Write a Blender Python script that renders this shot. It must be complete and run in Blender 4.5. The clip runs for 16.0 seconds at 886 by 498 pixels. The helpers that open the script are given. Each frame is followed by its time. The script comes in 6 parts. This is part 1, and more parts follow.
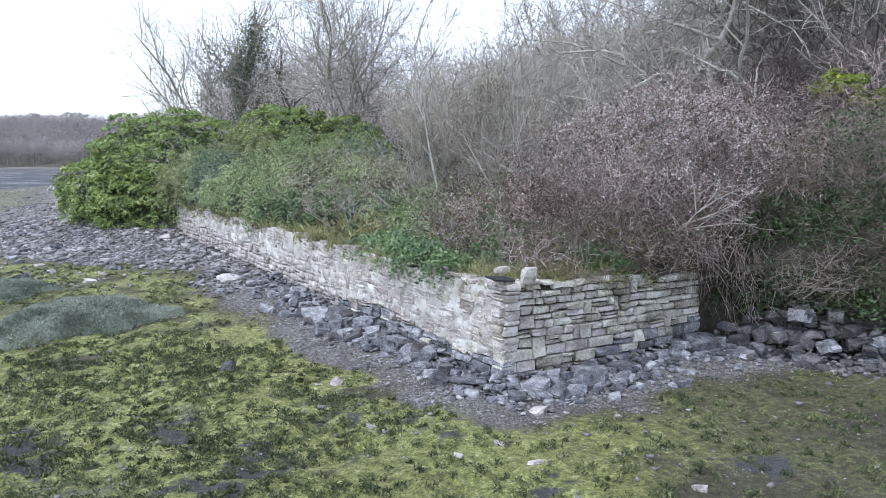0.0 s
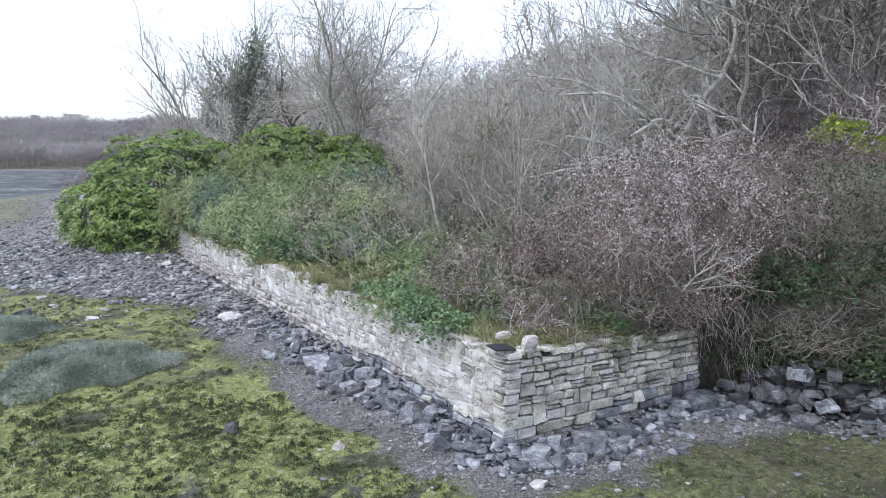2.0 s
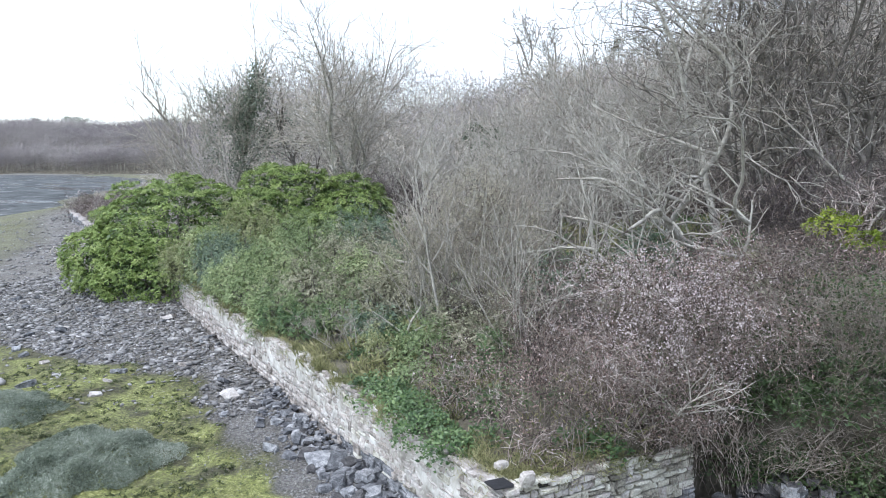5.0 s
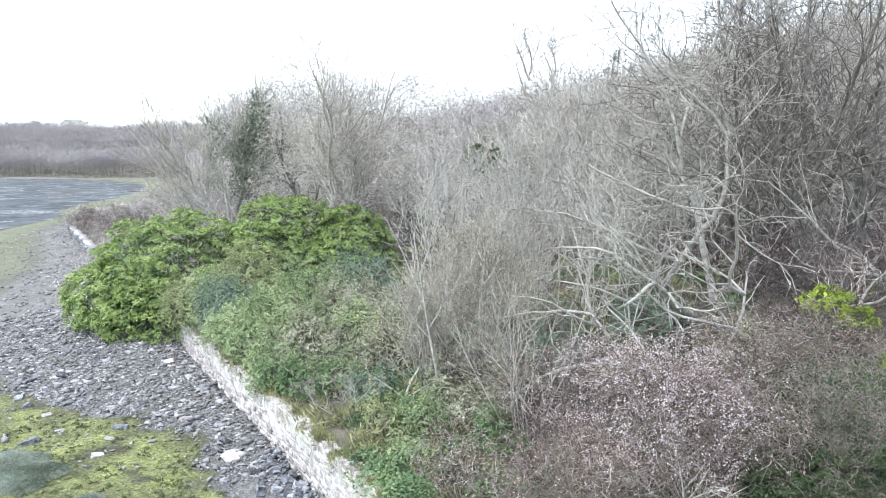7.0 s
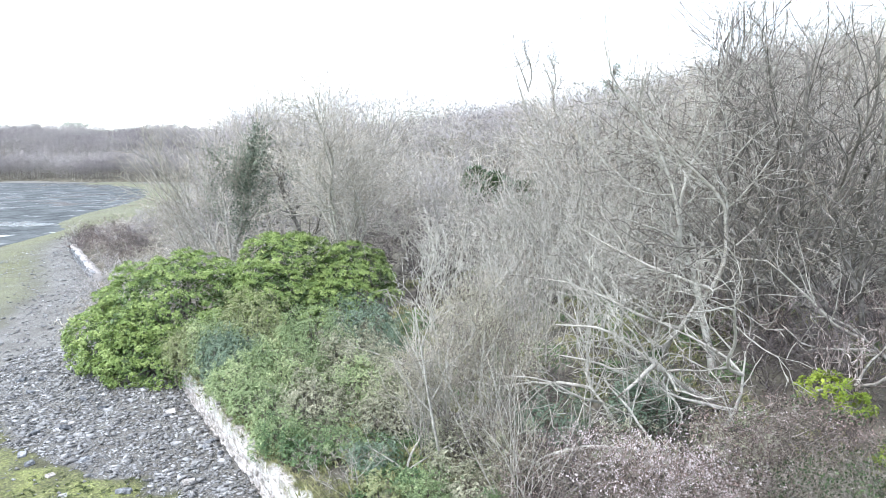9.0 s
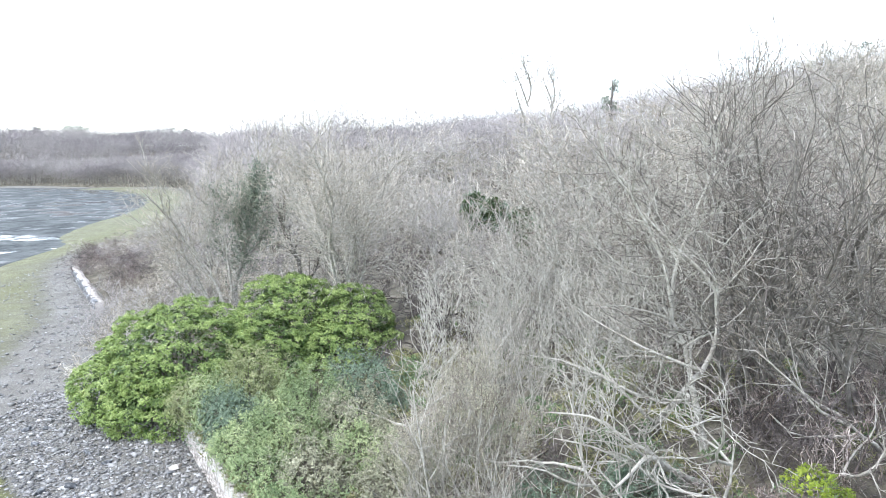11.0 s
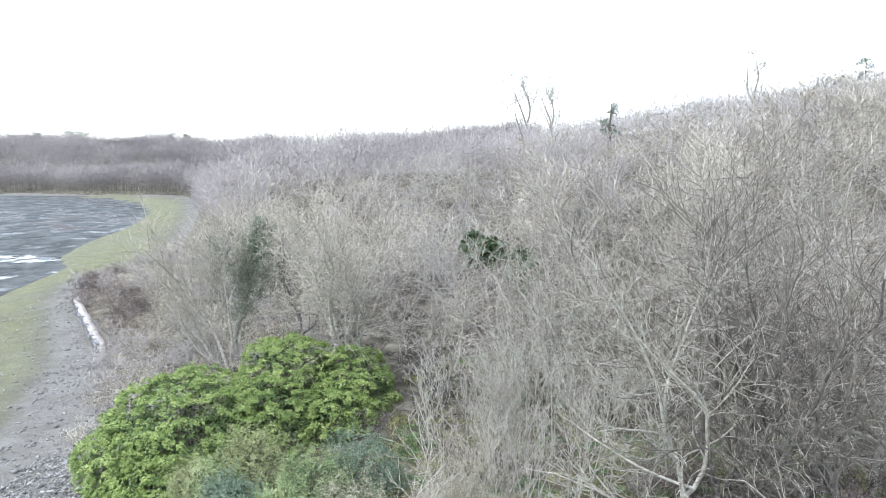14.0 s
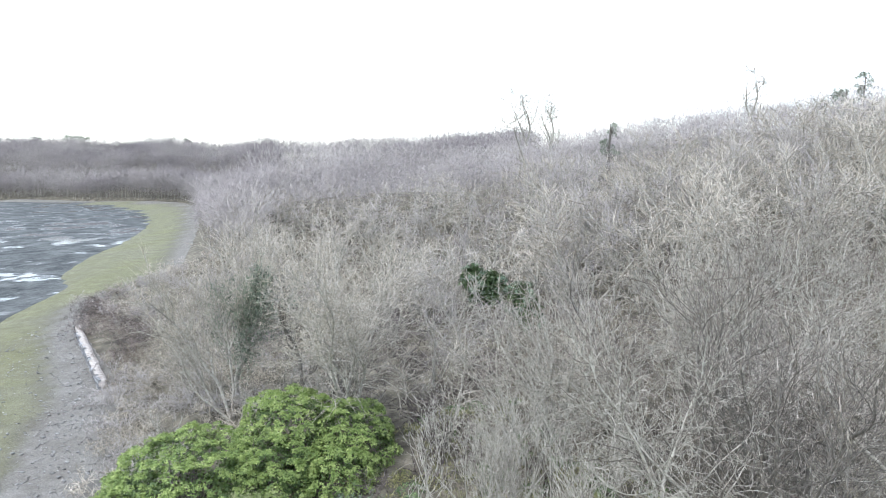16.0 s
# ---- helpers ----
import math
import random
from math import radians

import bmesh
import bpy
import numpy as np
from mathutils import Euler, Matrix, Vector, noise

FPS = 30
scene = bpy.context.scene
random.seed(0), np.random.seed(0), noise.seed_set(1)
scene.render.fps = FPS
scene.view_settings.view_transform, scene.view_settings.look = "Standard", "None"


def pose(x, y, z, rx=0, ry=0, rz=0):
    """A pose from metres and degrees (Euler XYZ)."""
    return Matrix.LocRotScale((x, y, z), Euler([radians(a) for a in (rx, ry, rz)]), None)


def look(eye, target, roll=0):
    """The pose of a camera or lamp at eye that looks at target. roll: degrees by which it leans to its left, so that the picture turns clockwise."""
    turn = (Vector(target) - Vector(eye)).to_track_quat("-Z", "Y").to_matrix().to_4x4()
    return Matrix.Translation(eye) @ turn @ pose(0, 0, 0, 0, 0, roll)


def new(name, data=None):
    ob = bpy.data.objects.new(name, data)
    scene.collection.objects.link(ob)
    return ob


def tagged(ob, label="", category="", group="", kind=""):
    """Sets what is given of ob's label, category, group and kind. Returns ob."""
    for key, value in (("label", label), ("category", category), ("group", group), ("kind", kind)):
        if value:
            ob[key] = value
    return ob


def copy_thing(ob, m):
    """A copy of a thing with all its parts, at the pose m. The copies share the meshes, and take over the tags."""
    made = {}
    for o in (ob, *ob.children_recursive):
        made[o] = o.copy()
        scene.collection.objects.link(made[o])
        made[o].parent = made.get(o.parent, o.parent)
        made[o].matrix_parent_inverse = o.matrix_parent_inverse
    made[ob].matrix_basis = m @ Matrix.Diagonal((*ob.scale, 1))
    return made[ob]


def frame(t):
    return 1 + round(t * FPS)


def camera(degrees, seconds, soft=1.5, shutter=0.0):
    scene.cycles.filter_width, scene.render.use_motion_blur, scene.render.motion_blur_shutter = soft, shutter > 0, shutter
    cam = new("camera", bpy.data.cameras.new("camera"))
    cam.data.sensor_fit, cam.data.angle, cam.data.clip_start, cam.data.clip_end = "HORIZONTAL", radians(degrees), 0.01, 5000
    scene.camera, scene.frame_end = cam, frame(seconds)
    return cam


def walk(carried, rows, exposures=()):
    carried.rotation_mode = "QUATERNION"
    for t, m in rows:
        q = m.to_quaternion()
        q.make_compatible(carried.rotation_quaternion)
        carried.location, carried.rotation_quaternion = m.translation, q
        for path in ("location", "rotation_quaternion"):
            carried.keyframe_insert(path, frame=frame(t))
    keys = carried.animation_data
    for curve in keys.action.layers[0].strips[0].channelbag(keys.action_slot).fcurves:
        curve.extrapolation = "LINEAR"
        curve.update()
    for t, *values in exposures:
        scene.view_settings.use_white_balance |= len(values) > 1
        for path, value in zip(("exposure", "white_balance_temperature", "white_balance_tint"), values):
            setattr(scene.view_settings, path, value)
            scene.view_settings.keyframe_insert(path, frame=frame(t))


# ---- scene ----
cam = camera(62.0, 16.0, soft=0.9)
TILT = -6.82
# seconds, x, y, z: a drone that climbs straight up with a fixed gimbal
ROWS = [
    (0.0, 0.000, 0.000, 3.820),
    (0.5, -0.016, -0.003, 4.107),
    (1.0, -0.025, 0.009, 4.388),
    (1.5, -0.025, 0.031, 4.671),
    (2.0, -0.024, 0.042, 4.961),
    (2.5, -0.029, 0.057, 5.277),
    (3.0, -0.029, 0.079, 5.634),
    (3.5, -0.031, 0.098, 6.008),
    (4.0, -0.034, 0.121, 6.419),
    (6.5, 0.040, 0.076, 8.718),
    (7.0, 0.039, 0.093, 9.233),
    (7.5, 0.034, 0.117, 9.768),
    (8.0, 0.024, 0.143, 10.306),
    (8.5, 0.019, 0.171, 10.851),
    (9.0, 0.012, 0.179, 11.467),
    (11.5, 0.119, -0.142, 14.809),
    (12.0, 0.137, -0.173, 15.430),
    (12.5, 0.157, -0.183, 16.044),
    (13.0, 0.174, -0.175, 16.672),
    (13.5, 0.192, -0.153, 17.380),
    (14.0, 0.201, -0.133, 18.164),
    (14.5, 0.202, -0.119, 18.989),
    (15.0, 0.206, -0.105, 19.864),
    (15.5, 0.211, -0.097, 20.753),
    (16.0, 0.212, -0.091, 21.654),
]
EXPOSURES = [(0.0, 1.12, 5930, 13), (4.0, 1.07, 6060, 10.5), (6.5, 1.68, 6130, 8), (9.0, 1.88, 6150, 7.5), (12.0, 1.86, 6180, 7.5), (16.0, 1.51, 6230, 7.5)]
walk(cam, [(t, pose(x, y, z, 90 + TILT, 0, 0)) for t, x, y, z in ROWS], EXPOSURES)

# ---- light: a bright overcast sky with a very soft, high sun ----
world = bpy.data.worlds.new("overcast")
scene.world = world
world.use_nodes = True
wn, wl = world.node_tree.nodes, world.node_tree.links
sky = wn.new("ShaderNodeTexSky")
sky.sky_type = "NISHITA"
sky.sun_disc = False
sky.sun_elevation = radians(62)
sky.sun_rotation = radians(-123)
sky.air_density, sky.dust_density, sky.ozone_density = 1.0, 1.0, 1.5
grey = wn.new("ShaderNodeHueSaturation")
grey.inputs["Saturation"].default_value = 0.42
grey.inputs["Value"].default_value = 1.0
wl.new(sky.outputs["Color"], grey.inputs["Color"])
wl.new(grey.outputs["Color"], wn["Background"].inputs["Color"])
wn["Background"].inputs["Strength"].default_value = 0.15
sun = new("sun", bpy.data.lights.new("sun", "SUN"))
sun.data.energy, sun.data.angle, sun.data.color = 0.9, radians(25), (1.0, 0.97, 0.93)
sun.matrix_world = look((-14, -9, 36), (0, 0, 0))

# ---- tools: meshes, tubes, leaves, noise ----
rng = np.random.default_rng(11)


def mesh_np(name, verts, faces, mat):
    """A mesh from arrays of corners and of equal-sided faces."""
    verts, faces = np.asarray(verts, float), np.asarray(faces, int)
    me = bpy.data.meshes.new(name)
    k = faces.shape[1]
    me.vertices.add(len(verts))
    me.vertices.foreach_set("co", verts.astype(np.float32).ravel())
    me.loops.add(faces.size)
    me.loops.foreach_set("vertex_index", faces.astype(np.int32).ravel())
    me.polygons.add(len(faces))
    me.polygons.foreach_set("loop_start", np.arange(0, faces.size, k, dtype=np.int32))
    me.update(calc_edges=True)
    if mat:
        me.materials.append(mat)
    return me


def part(name, me, parent, label=""):
    """One mesh object under a thing."""
    ob = new(name, me)
    ob.parent = parent
    if label:
        ob["label"] = label
    return ob


def thing(name, label, category, at=(0, 0, 0), group="", kind=""):
    ob = new(name)
    ob.matrix_basis = Matrix.Translation(at)
    return tagged(ob, label, category, group, kind)


def smooth_step(e0, e1, x):
    t = np.clip((x - e0) / (e1 - e0), 0, 1)
    return t * t * (3 - 2 * t)


LATTICE = np.random.default_rng(5).random((256, 256))


def value_noise(x, y, scale=1.0):
    """Smooth noise from 0 to 1 with the given grain in metres."""
    x, y = np.asarray(x, float) / scale, np.asarray(y, float) / scale
    xi, yi = np.floor(x).astype(int), np.floor(y).astype(int)
    fx, fy = x - xi, y - yi
    fx, fy = fx * fx * (3 - 2 * fx), fy * fy * (3 - 2 * fy)
    g = lambda i, j: LATTICE[(xi + i) % 256, (yi + j) % 256]
    return (g(0, 0) * (1 - fx) + g(1, 0) * fx) * (1 - fy) + (g(0, 1) * (1 - fx) + g(1, 1) * fx) * fy


def unit(v):
    return v / np.maximum(np.linalg.norm(v, axis=-1, keepdims=True), 1e-9)


def frames_of(d):
    """Two unit vectors square to each direction."""
    ref = np.where(np.abs(d[:, 2:3]) < 0.9, np.array([[0, 0, 1.0]]), np.array([[1.0, 0, 0]]))
    u = unit(np.cross(d, ref))
    return u, np.cross(d, u)


def tube_mesh(name, segs, mat, sides=3):
    """Tapered pieces of stem (p0, p1, r0, r1)."""
    s = np.asarray(segs, float)
    p0, p1, r0, r1 = s[:, :3], s[:, 3:6], s[:, 6:7], s[:, 7:8]
    u, v = frames_of(unit(p1 - p0))
    rings = []
    for p, r in ((p0, r0), (p1, r1)):
        for k in range(sides):
            a = 2 * math.pi * k / sides
            rings.append(p + r * (math.cos(a) * u + math.sin(a) * v))
    verts = np.stack(rings, 1).reshape(-1, 3)
    base = np.arange(len(s))[:, None] * (2 * sides)
    quads = [np.concatenate([base + k, base + (k + 1) % sides, base + sides + (k + 1) % sides, base + sides + k], 1) for k in range(sides)]
    return mesh_np(name, verts, np.concatenate(quads), mat)


def stem_mesh(name, segs, mat, sides=5):
    """One unbroken tapering stem through consecutive pieces."""
    s = np.asarray(segs, float)
    p = np.concatenate([s[:, :3], s[-1:, 3:6]])
    rad = np.concatenate([s[:, 6], s[-1:, 7]])
    d = unit(np.concatenate([s[:1, 3:6] - s[:1, :3], p[2:] - p[:-2], s[-1:, 3:6] - s[-1:, :3]]))
    u = unit(np.cross(d, np.array([[0.13, 0.97, 0.2]])))
    v = np.cross(d, u)
    ang = np.arange(sides) * 2 * math.pi / sides
    verts = (p[:, None] + rad[:, None, None] * (np.cos(ang)[None, :, None] * u[:, None] + np.sin(ang)[None, :, None] * v[:, None])).reshape(-1, 3)
    i, k = np.arange(len(s))[:, None] * sides, np.arange(sides)[None]
    quads = np.stack([i + k, i + (k + 1) % sides, i + sides + (k + 1) % sides, i + sides + k], -1).reshape(-1, 4)
    me = mesh_np(name, verts, quads, mat)
    me.polygons.foreach_set("use_smooth", np.ones(len(me.polygons), bool))
    return me


def cone_arrays(segs):
    s = np.asarray(segs, float)
    p0, p1, r0 = s[:, :3], s[:, 3:6], s[:, 6:7]
    u, v = frames_of(unit(p1 - p0))
    c = [p0 + r0 * (math.cos(a) * u + math.sin(a) * v) for a in (0, 2.094, 4.189)] + [p1]
    verts = np.stack(c, 1).reshape(-1, 3)
    b = np.arange(len(s))[:, None] * 4
    faces = np.concatenate([np.concatenate([b, b + 1, b + 3], 1), np.concatenate([b + 1, b + 2, b + 3], 1), np.concatenate([b + 2, b, b + 3], 1)])
    return verts, faces


def cone_mesh(name, segs, mat):
    """Twigs that run out to a point."""
    return mesh_np(name, *cone_arrays(segs), mat)


def leaf_mesh(name, p, d, n, length, width, mat, fold=0.25):
    """Pointed leaves, folded along the middle: base p, direction d, upper side n."""
    p, d = np.asarray(p, float), unit(np.asarray(d, float))
    side = unit(np.cross(d, n))
    up = np.cross(side, d)
    length, width = np.reshape(length, (-1, 1)) * np.ones((len(p), 1)), np.reshape(width, (-1, 1)) * np.ones((len(p), 1))
    mid = p + d * length * 0.45
    c = [p, mid + side * width / 2 + up * width * fold, p + d * length, mid - side * width / 2 + up * width * fold]
    verts = np.stack(c, 1).reshape(-1, 3)
    b = np.arange(len(p))[:, None] * 4
    faces = np.concatenate([np.concatenate([b, b + 1, b + 2], 1), np.concatenate([b, b + 2, b + 3], 1)])
    return mesh_np(name, verts, faces, mat)


def rand_dirs(n, r=None):
    return unit((r or rng).normal(size=(n, 3)))


def hull_mesh(name, seed, n, dims, mat, bevel=0.0):
    """An angular stone: the hull of a few points in a box."""
    r = np.random.default_rng(seed)
    q = r.uniform(-1, 1, (n, 3))
    q = q / np.maximum(np.abs(q).max(1, keepdims=True), 1e-6) * r.uniform(0.8, 1.0, (n, 1)) * 0.5
    bm = bmesh.new()
    for c in q:
        bm.verts.new(c * np.array(dims))
    res = bmesh.ops.convex_hull(bm, input=bm.verts)
    bmesh.ops.delete(bm, geom=[g for g in set(res["geom_interior"] + res["geom_unused"]) if g.is_valid and isinstance(g, bmesh.types.BMVert)], context="VERTS")
    if bevel:
        bmesh.ops.bevel(bm, geom=list(bm.edges), offset=bevel, segments=1, affect="EDGES", profile=0.6)
    bmesh.ops.recalc_face_normals(bm, faces=bm.faces)
    me = bpy.data.meshes.new(name)
    bm.to_mesh(me)
    bm.free()
    if mat:
        me.materials.append(mat)
    return me


def block_mesh(name, seed, mat, jitter=0.08, bevel=0.07):
    """A roughly squared stone of unit size with worn edges."""
    r = np.random.default_rng(seed)
    bm = bmesh.new()
    bmesh.ops.create_cube(bm, size=1)
    for v in bm.verts:
        v.co += Vector(r.uniform(-jitter, jitter, 3))
    bmesh.ops.bevel(bm, geom=list(bm.edges), offset=bevel, segments=1, affect="EDGES", profile=0.5, clamp_overlap=True)
    for v in bm.verts:
        v.co += Vector(r.uniform(-0.025, 0.025, 3))
    me = bpy.data.meshes.new(name)
    bm.to_mesh(me)
    bm.free()
    me.materials.append(mat)
    return me


def rock_mesh(name, seed, dims, mat, rough=0.05, corner=0.16, worn=0.2):
    """A broken block of stone: a skewed box, finely divided and roughened."""
    r = np.random.default_rng(seed)
    bm = bmesh.new()
    bmesh.ops.create_cube(bm, size=1)
    for v in bm.verts:
        v.co += Vector(r.uniform(-corner, corner, 3))
    bmesh.ops.subdivide_edges(bm, edges=list(bm.edges), cuts=3, use_grid_fill=True)
    off = Vector(r.uniform(-50, 50, 3))
    for v in bm.verts:
        ball = v.co.normalized() * 0.56
        v.co = v.co.lerp(ball, worn)
        v.co += noise.noise_vector(v.co * 2.1 + off) * rough * 1.6 + noise.noise_vector(v.co * 5.5 + off) * rough
        v.co = Vector((v.co.x * dims[0], v.co.y * dims[1], v.co.z * dims[2]))
    me = bpy.data.meshes.new(name)
    bm.to_mesh(me)
    bm.free()
    me.materials.append(mat)
    return me


def scatter_mesh(name, variants, mats4, mat):
    """Many small solids in one mesh: variants is a list of (verts, tris), mats4 a list of (which, centre, turn, scale)."""
    vs, fs, off = [], [], 0
    for which, centre, turn, scale in mats4:
        v, f = variants[which]
        c, s = math.cos(turn), math.sin(turn)
        w = v * scale
        w = np.stack([w[:, 0] * c - w[:, 1] * s, w[:, 0] * s + w[:, 1] * c, w[:, 2]], 1) + centre
        vs.append(w)
        fs.append(f + off)
        off += len(v)
    return mesh_np(name, np.concatenate(vs), np.concatenate(fs), mat)


def tri_arrays(me):
    me.calc_loop_triangles()
    v = np.array([v.co[:] for v in me.vertices])
    f = np.array([t.vertices[:] for t in me.loop_triangles])
    return v, f


# ---- materials ----
def material(name, stops, scale=6.0, fine=60.0, rough=0.85, bump=0.25, island=0.0, per_object=0.0, translucent=0.0, detail=6.0, bump_distance=0.02, metallic=0.0, specular=0.5, grain=0.5):
    """A surface whose colour wanders through stops at two scales; island and per_object vary it from piece to piece."""
    m = bpy.data.materials.new(name)
    m.use_nodes = True
    n, l = m.node_tree.nodes, m.node_tree.links
    b = n["Principled BSDF"]
    b.inputs["Roughness"].default_value = rough
    b.inputs["Metallic"].default_value = metallic
    b.inputs["Specular IOR Level"].default_value = specular
    geo = n.new("ShaderNodeNewGeometry")
    big, small = n.new("ShaderNodeTexNoise"), n.new("ShaderNodeTexNoise")
    for t, s in ((big, scale), (small, fine)):
        t.inputs["Scale"].default_value = s
        t.inputs["Detail"].default_value = detail
        l.new(geo.outputs["Position"], t.inputs["Vector"])
    mix = n.new("ShaderNodeMath")
    mix.operation = "MULTIPLY_ADD"
    l.new(small.outputs["Fac"], mix.inputs[0])
    mix.inputs[1].default_value = grain
    half = n.new("ShaderNodeMath")
    half.operation = "MULTIPLY_ADD"
    l.new(big.outputs["Fac"], half.inputs[0])
    half.inputs[1].default_value = 1.5
    half.inputs[2].default_value = -0.25 - grain / 2
    l.new(half.outputs[0], mix.inputs[2])
    last = mix.outputs[0]
    for amount, node, socket in ((island, geo, "Random Per Island"), (per_object, n.new("ShaderNodeObjectInfo"), "Random")):
        if amount:
            a = n.new("ShaderNodeMath")
            a.operation = "MULTIPLY_ADD"
            l.new(node.outputs[socket], a.inputs[0])
            a.inputs[1].default_value = amount
            c = n.new("ShaderNodeMath")
            c.operation = "SUBTRACT"
            l.new(last, c.inputs[0])
            c.inputs[1].default_value = amount / 2
            l.new(c.outputs[0], a.inputs[2])
            last = a.outputs[0]
    ramp = n.new("ShaderNodeValToRGB")
    while len(ramp.color_ramp.elements) < len(stops):
        ramp.color_ramp.elements.new(0.5)
    for e, (pos, col) in zip(ramp.color_ramp.elements, stops):
        e.position, e.color = pos, (*col, 1)
    l.new(last, ramp.inputs["Fac"])
    l.new(ramp.outputs["Color"], b.inputs["Base Color"])
    if bump:
        bp = n.new("ShaderNodeBump")
        bp.inputs["Strength"].default_value = bump
        bp.inputs["Distance"].default_value = bump_distance
        l.new(mix.outputs[0], bp.inputs["Height"])
        l.new(bp.outputs["Normal"], b.inputs["Normal"])
    if translucent:
        tr, mx = n.new("ShaderNodeBsdfTranslucent"), n.new("ShaderNodeMixShader")
        l.new(ramp.outputs["Color"], tr.inputs["Color"])
        mx.inputs["Fac"].default_value = translucent
        l.new(b.outputs[0], mx.inputs[1])
        l.new(tr.outputs[0], mx.inputs[2])
        l.new(mx.outputs[0], n["Material Output"].inputs["Surface"])
    return m


M_STONE_PALE = material("pale_limestone", [(0.1, (0.21, 0.188, 0.172)), (0.35, (0.36, 0.325, 0.30)), (0.6, (0.48, 0.445, 0.42)), (0.9, (0.66, 0.635, 0.62))], 3.5, 22, 0.9, 0.9, per_object=0.35, bump_distance=0.03, grain=1.1)
M_STONE_PALE_J = material("pale_limestone_far", [(0.1, (0.21, 0.188, 0.172)), (0.35, (0.36, 0.325, 0.30)), (0.6, (0.48, 0.445, 0.42)), (0.9, (0.66, 0.635, 0.62))], 3.5, 22, 0.9, 0.9, island=0.35, bump_distance=0.03, grain=1.1)
M_STONE_BUFF = material("buff_limestone", [(0.1, (0.15, 0.138, 0.115)), (0.35, (0.34, 0.32, 0.27)), (0.6, (0.50, 0.478, 0.41)), (0.9, (0.70, 0.69, 0.635))], 3.0, 25, 0.9, 0.8, per_object=0.45, bump_distance=0.03, grain=1.1)
M_STONE_GREY = material("grey_stone", [(0.1, (0.06, 0.063, 0.071)), (0.4, (0.15, 0.156, 0.169)), (0.65, (0.26, 0.267, 0.285)), (0.95, (0.48, 0.487, 0.505))], 6.0, 40, 0.85, 1.0, per_object=0.55, bump_distance=0.03, grain=1.1)
M_STONE_DARK = material("dark_stone", [(0.1, (0.026, 0.026, 0.029)), (0.4, (0.068, 0.066, 0.069)), (0.65, (0.125, 0.121, 0.124)), (0.9, (0.22, 0.212, 0.215))], 5.0, 40, 0.8, 0.8, per_object=0.45, bump_distance=0.03, grain=1.1)
M_SHINGLE = material("shingle", [(0.1, (0.12, 0.117, 0.117)), (0.45, (0.235, 0.23, 0.229)), (0.7, (0.345, 0.338, 0.337)), (0.95, (0.56, 0.55, 0.545))], 2.0, 50, 0.85, 0.4, island=0.5)
M_MORTAR = material("lime_mortar", [(0.12, (0.22, 0.205, 0.185)), (0.35, (0.40, 0.38, 0.345)), (0.55, (0.52, 0.505, 0.475)), (0.8, (0.70, 0.69, 0.67))], 1.6, 11, 0.95, 1.0, bump_distance=0.05)
M_JOINT = material("joint_soil", [(0.2, (0.03, 0.027, 0.024)), (0.8, (0.085, 0.078, 0.07))], 4, 40, 0.95, 0.6)
M_SLATE = material("black_slate", [(0.2, (0.015, 0.015, 0.017)), (0.8, (0.035, 0.035, 0.04))], 5, 60, 0.6, 0.3)
M_LITTER = material("leaf_litter_soil", [(0.15, (0.034, 0.03, 0.023)), (0.4, (0.085, 0.077, 0.059)), (0.6, (0.135, 0.122, 0.092)), (0.85, (0.25, 0.226, 0.186))], 0.6, 9, 0.95, 0.7, bump_distance=0.08)
M_BARK_PALE = material("pale_lichened_bark", [(0.1, (0.20, 0.19, 0.16)), (0.5, (0.40, 0.38, 0.34)), (0.9, (0.58, 0.56, 0.50))], 5, 40, 0.9, 0.4, island=0.1)
M_BARK_GREY = material("grey_bark", [(0.1, (0.168, 0.150, 0.130)), (0.5, (0.360, 0.340, 0.300)), (0.9, (0.576, 0.552, 0.504))], 5, 40, 0.9, 0.4, island=0.25)
M_BARK_DARK = material("dark_bark", [(0.1, (0.06, 0.054, 0.047)), (0.5, (0.145, 0.132, 0.117)), (0.9, (0.28, 0.262, 0.237))], 5, 40, 0.9, 0.4)
M_TWIG = material("grey_brown_twigs", [(0.05, (0.078, 0.063, 0.047)), (0.35, (0.198, 0.171, 0.132)), (0.6, (0.322, 0.287, 0.234)), (0.95, (0.533, 0.488, 0.428))], 0.3, 6, 0.9, 0, island=0.6, per_object=0.5)
# beige twigs of the farther trees, lightened in colour to stand for haze
M_TWIG_WOOD_HAZE = material("beige_hazed_wood_twigs", [(0.05, (0.163, 0.139, 0.112)), (0.35, (0.367, 0.328, 0.270)), (0.6, (0.520, 0.473, 0.405)), (0.95, (0.694, 0.642, 0.575))], 0.15, 4, 0.9, 0, island=0.55, per_object=0.45)
# dark mauve twigs; in the scrub this dark colour also paints shade
M_TWIG_DARK = material("dark_mauve_and_shade_twigs", [(0.1, (0.036, 0.028, 0.028)), (0.4, (0.087, 0.072, 0.070)), (0.7, (0.153, 0.129, 0.125)), (0.95, (0.286, 0.255, 0.245))], 0.35, 6, 0.9, 0, island=0.5, per_object=0.4)
M_TWIG_PALE = material("pale_lichened_twigs", [(0.05, (0.087, 0.072, 0.059)), (0.35, (0.209, 0.182, 0.156)), (0.6, (0.342, 0.303, 0.270)), (0.95, (0.592, 0.539, 0.500))], 0.3, 6, 0.9, 0, island=0.45, per_object=0.6)
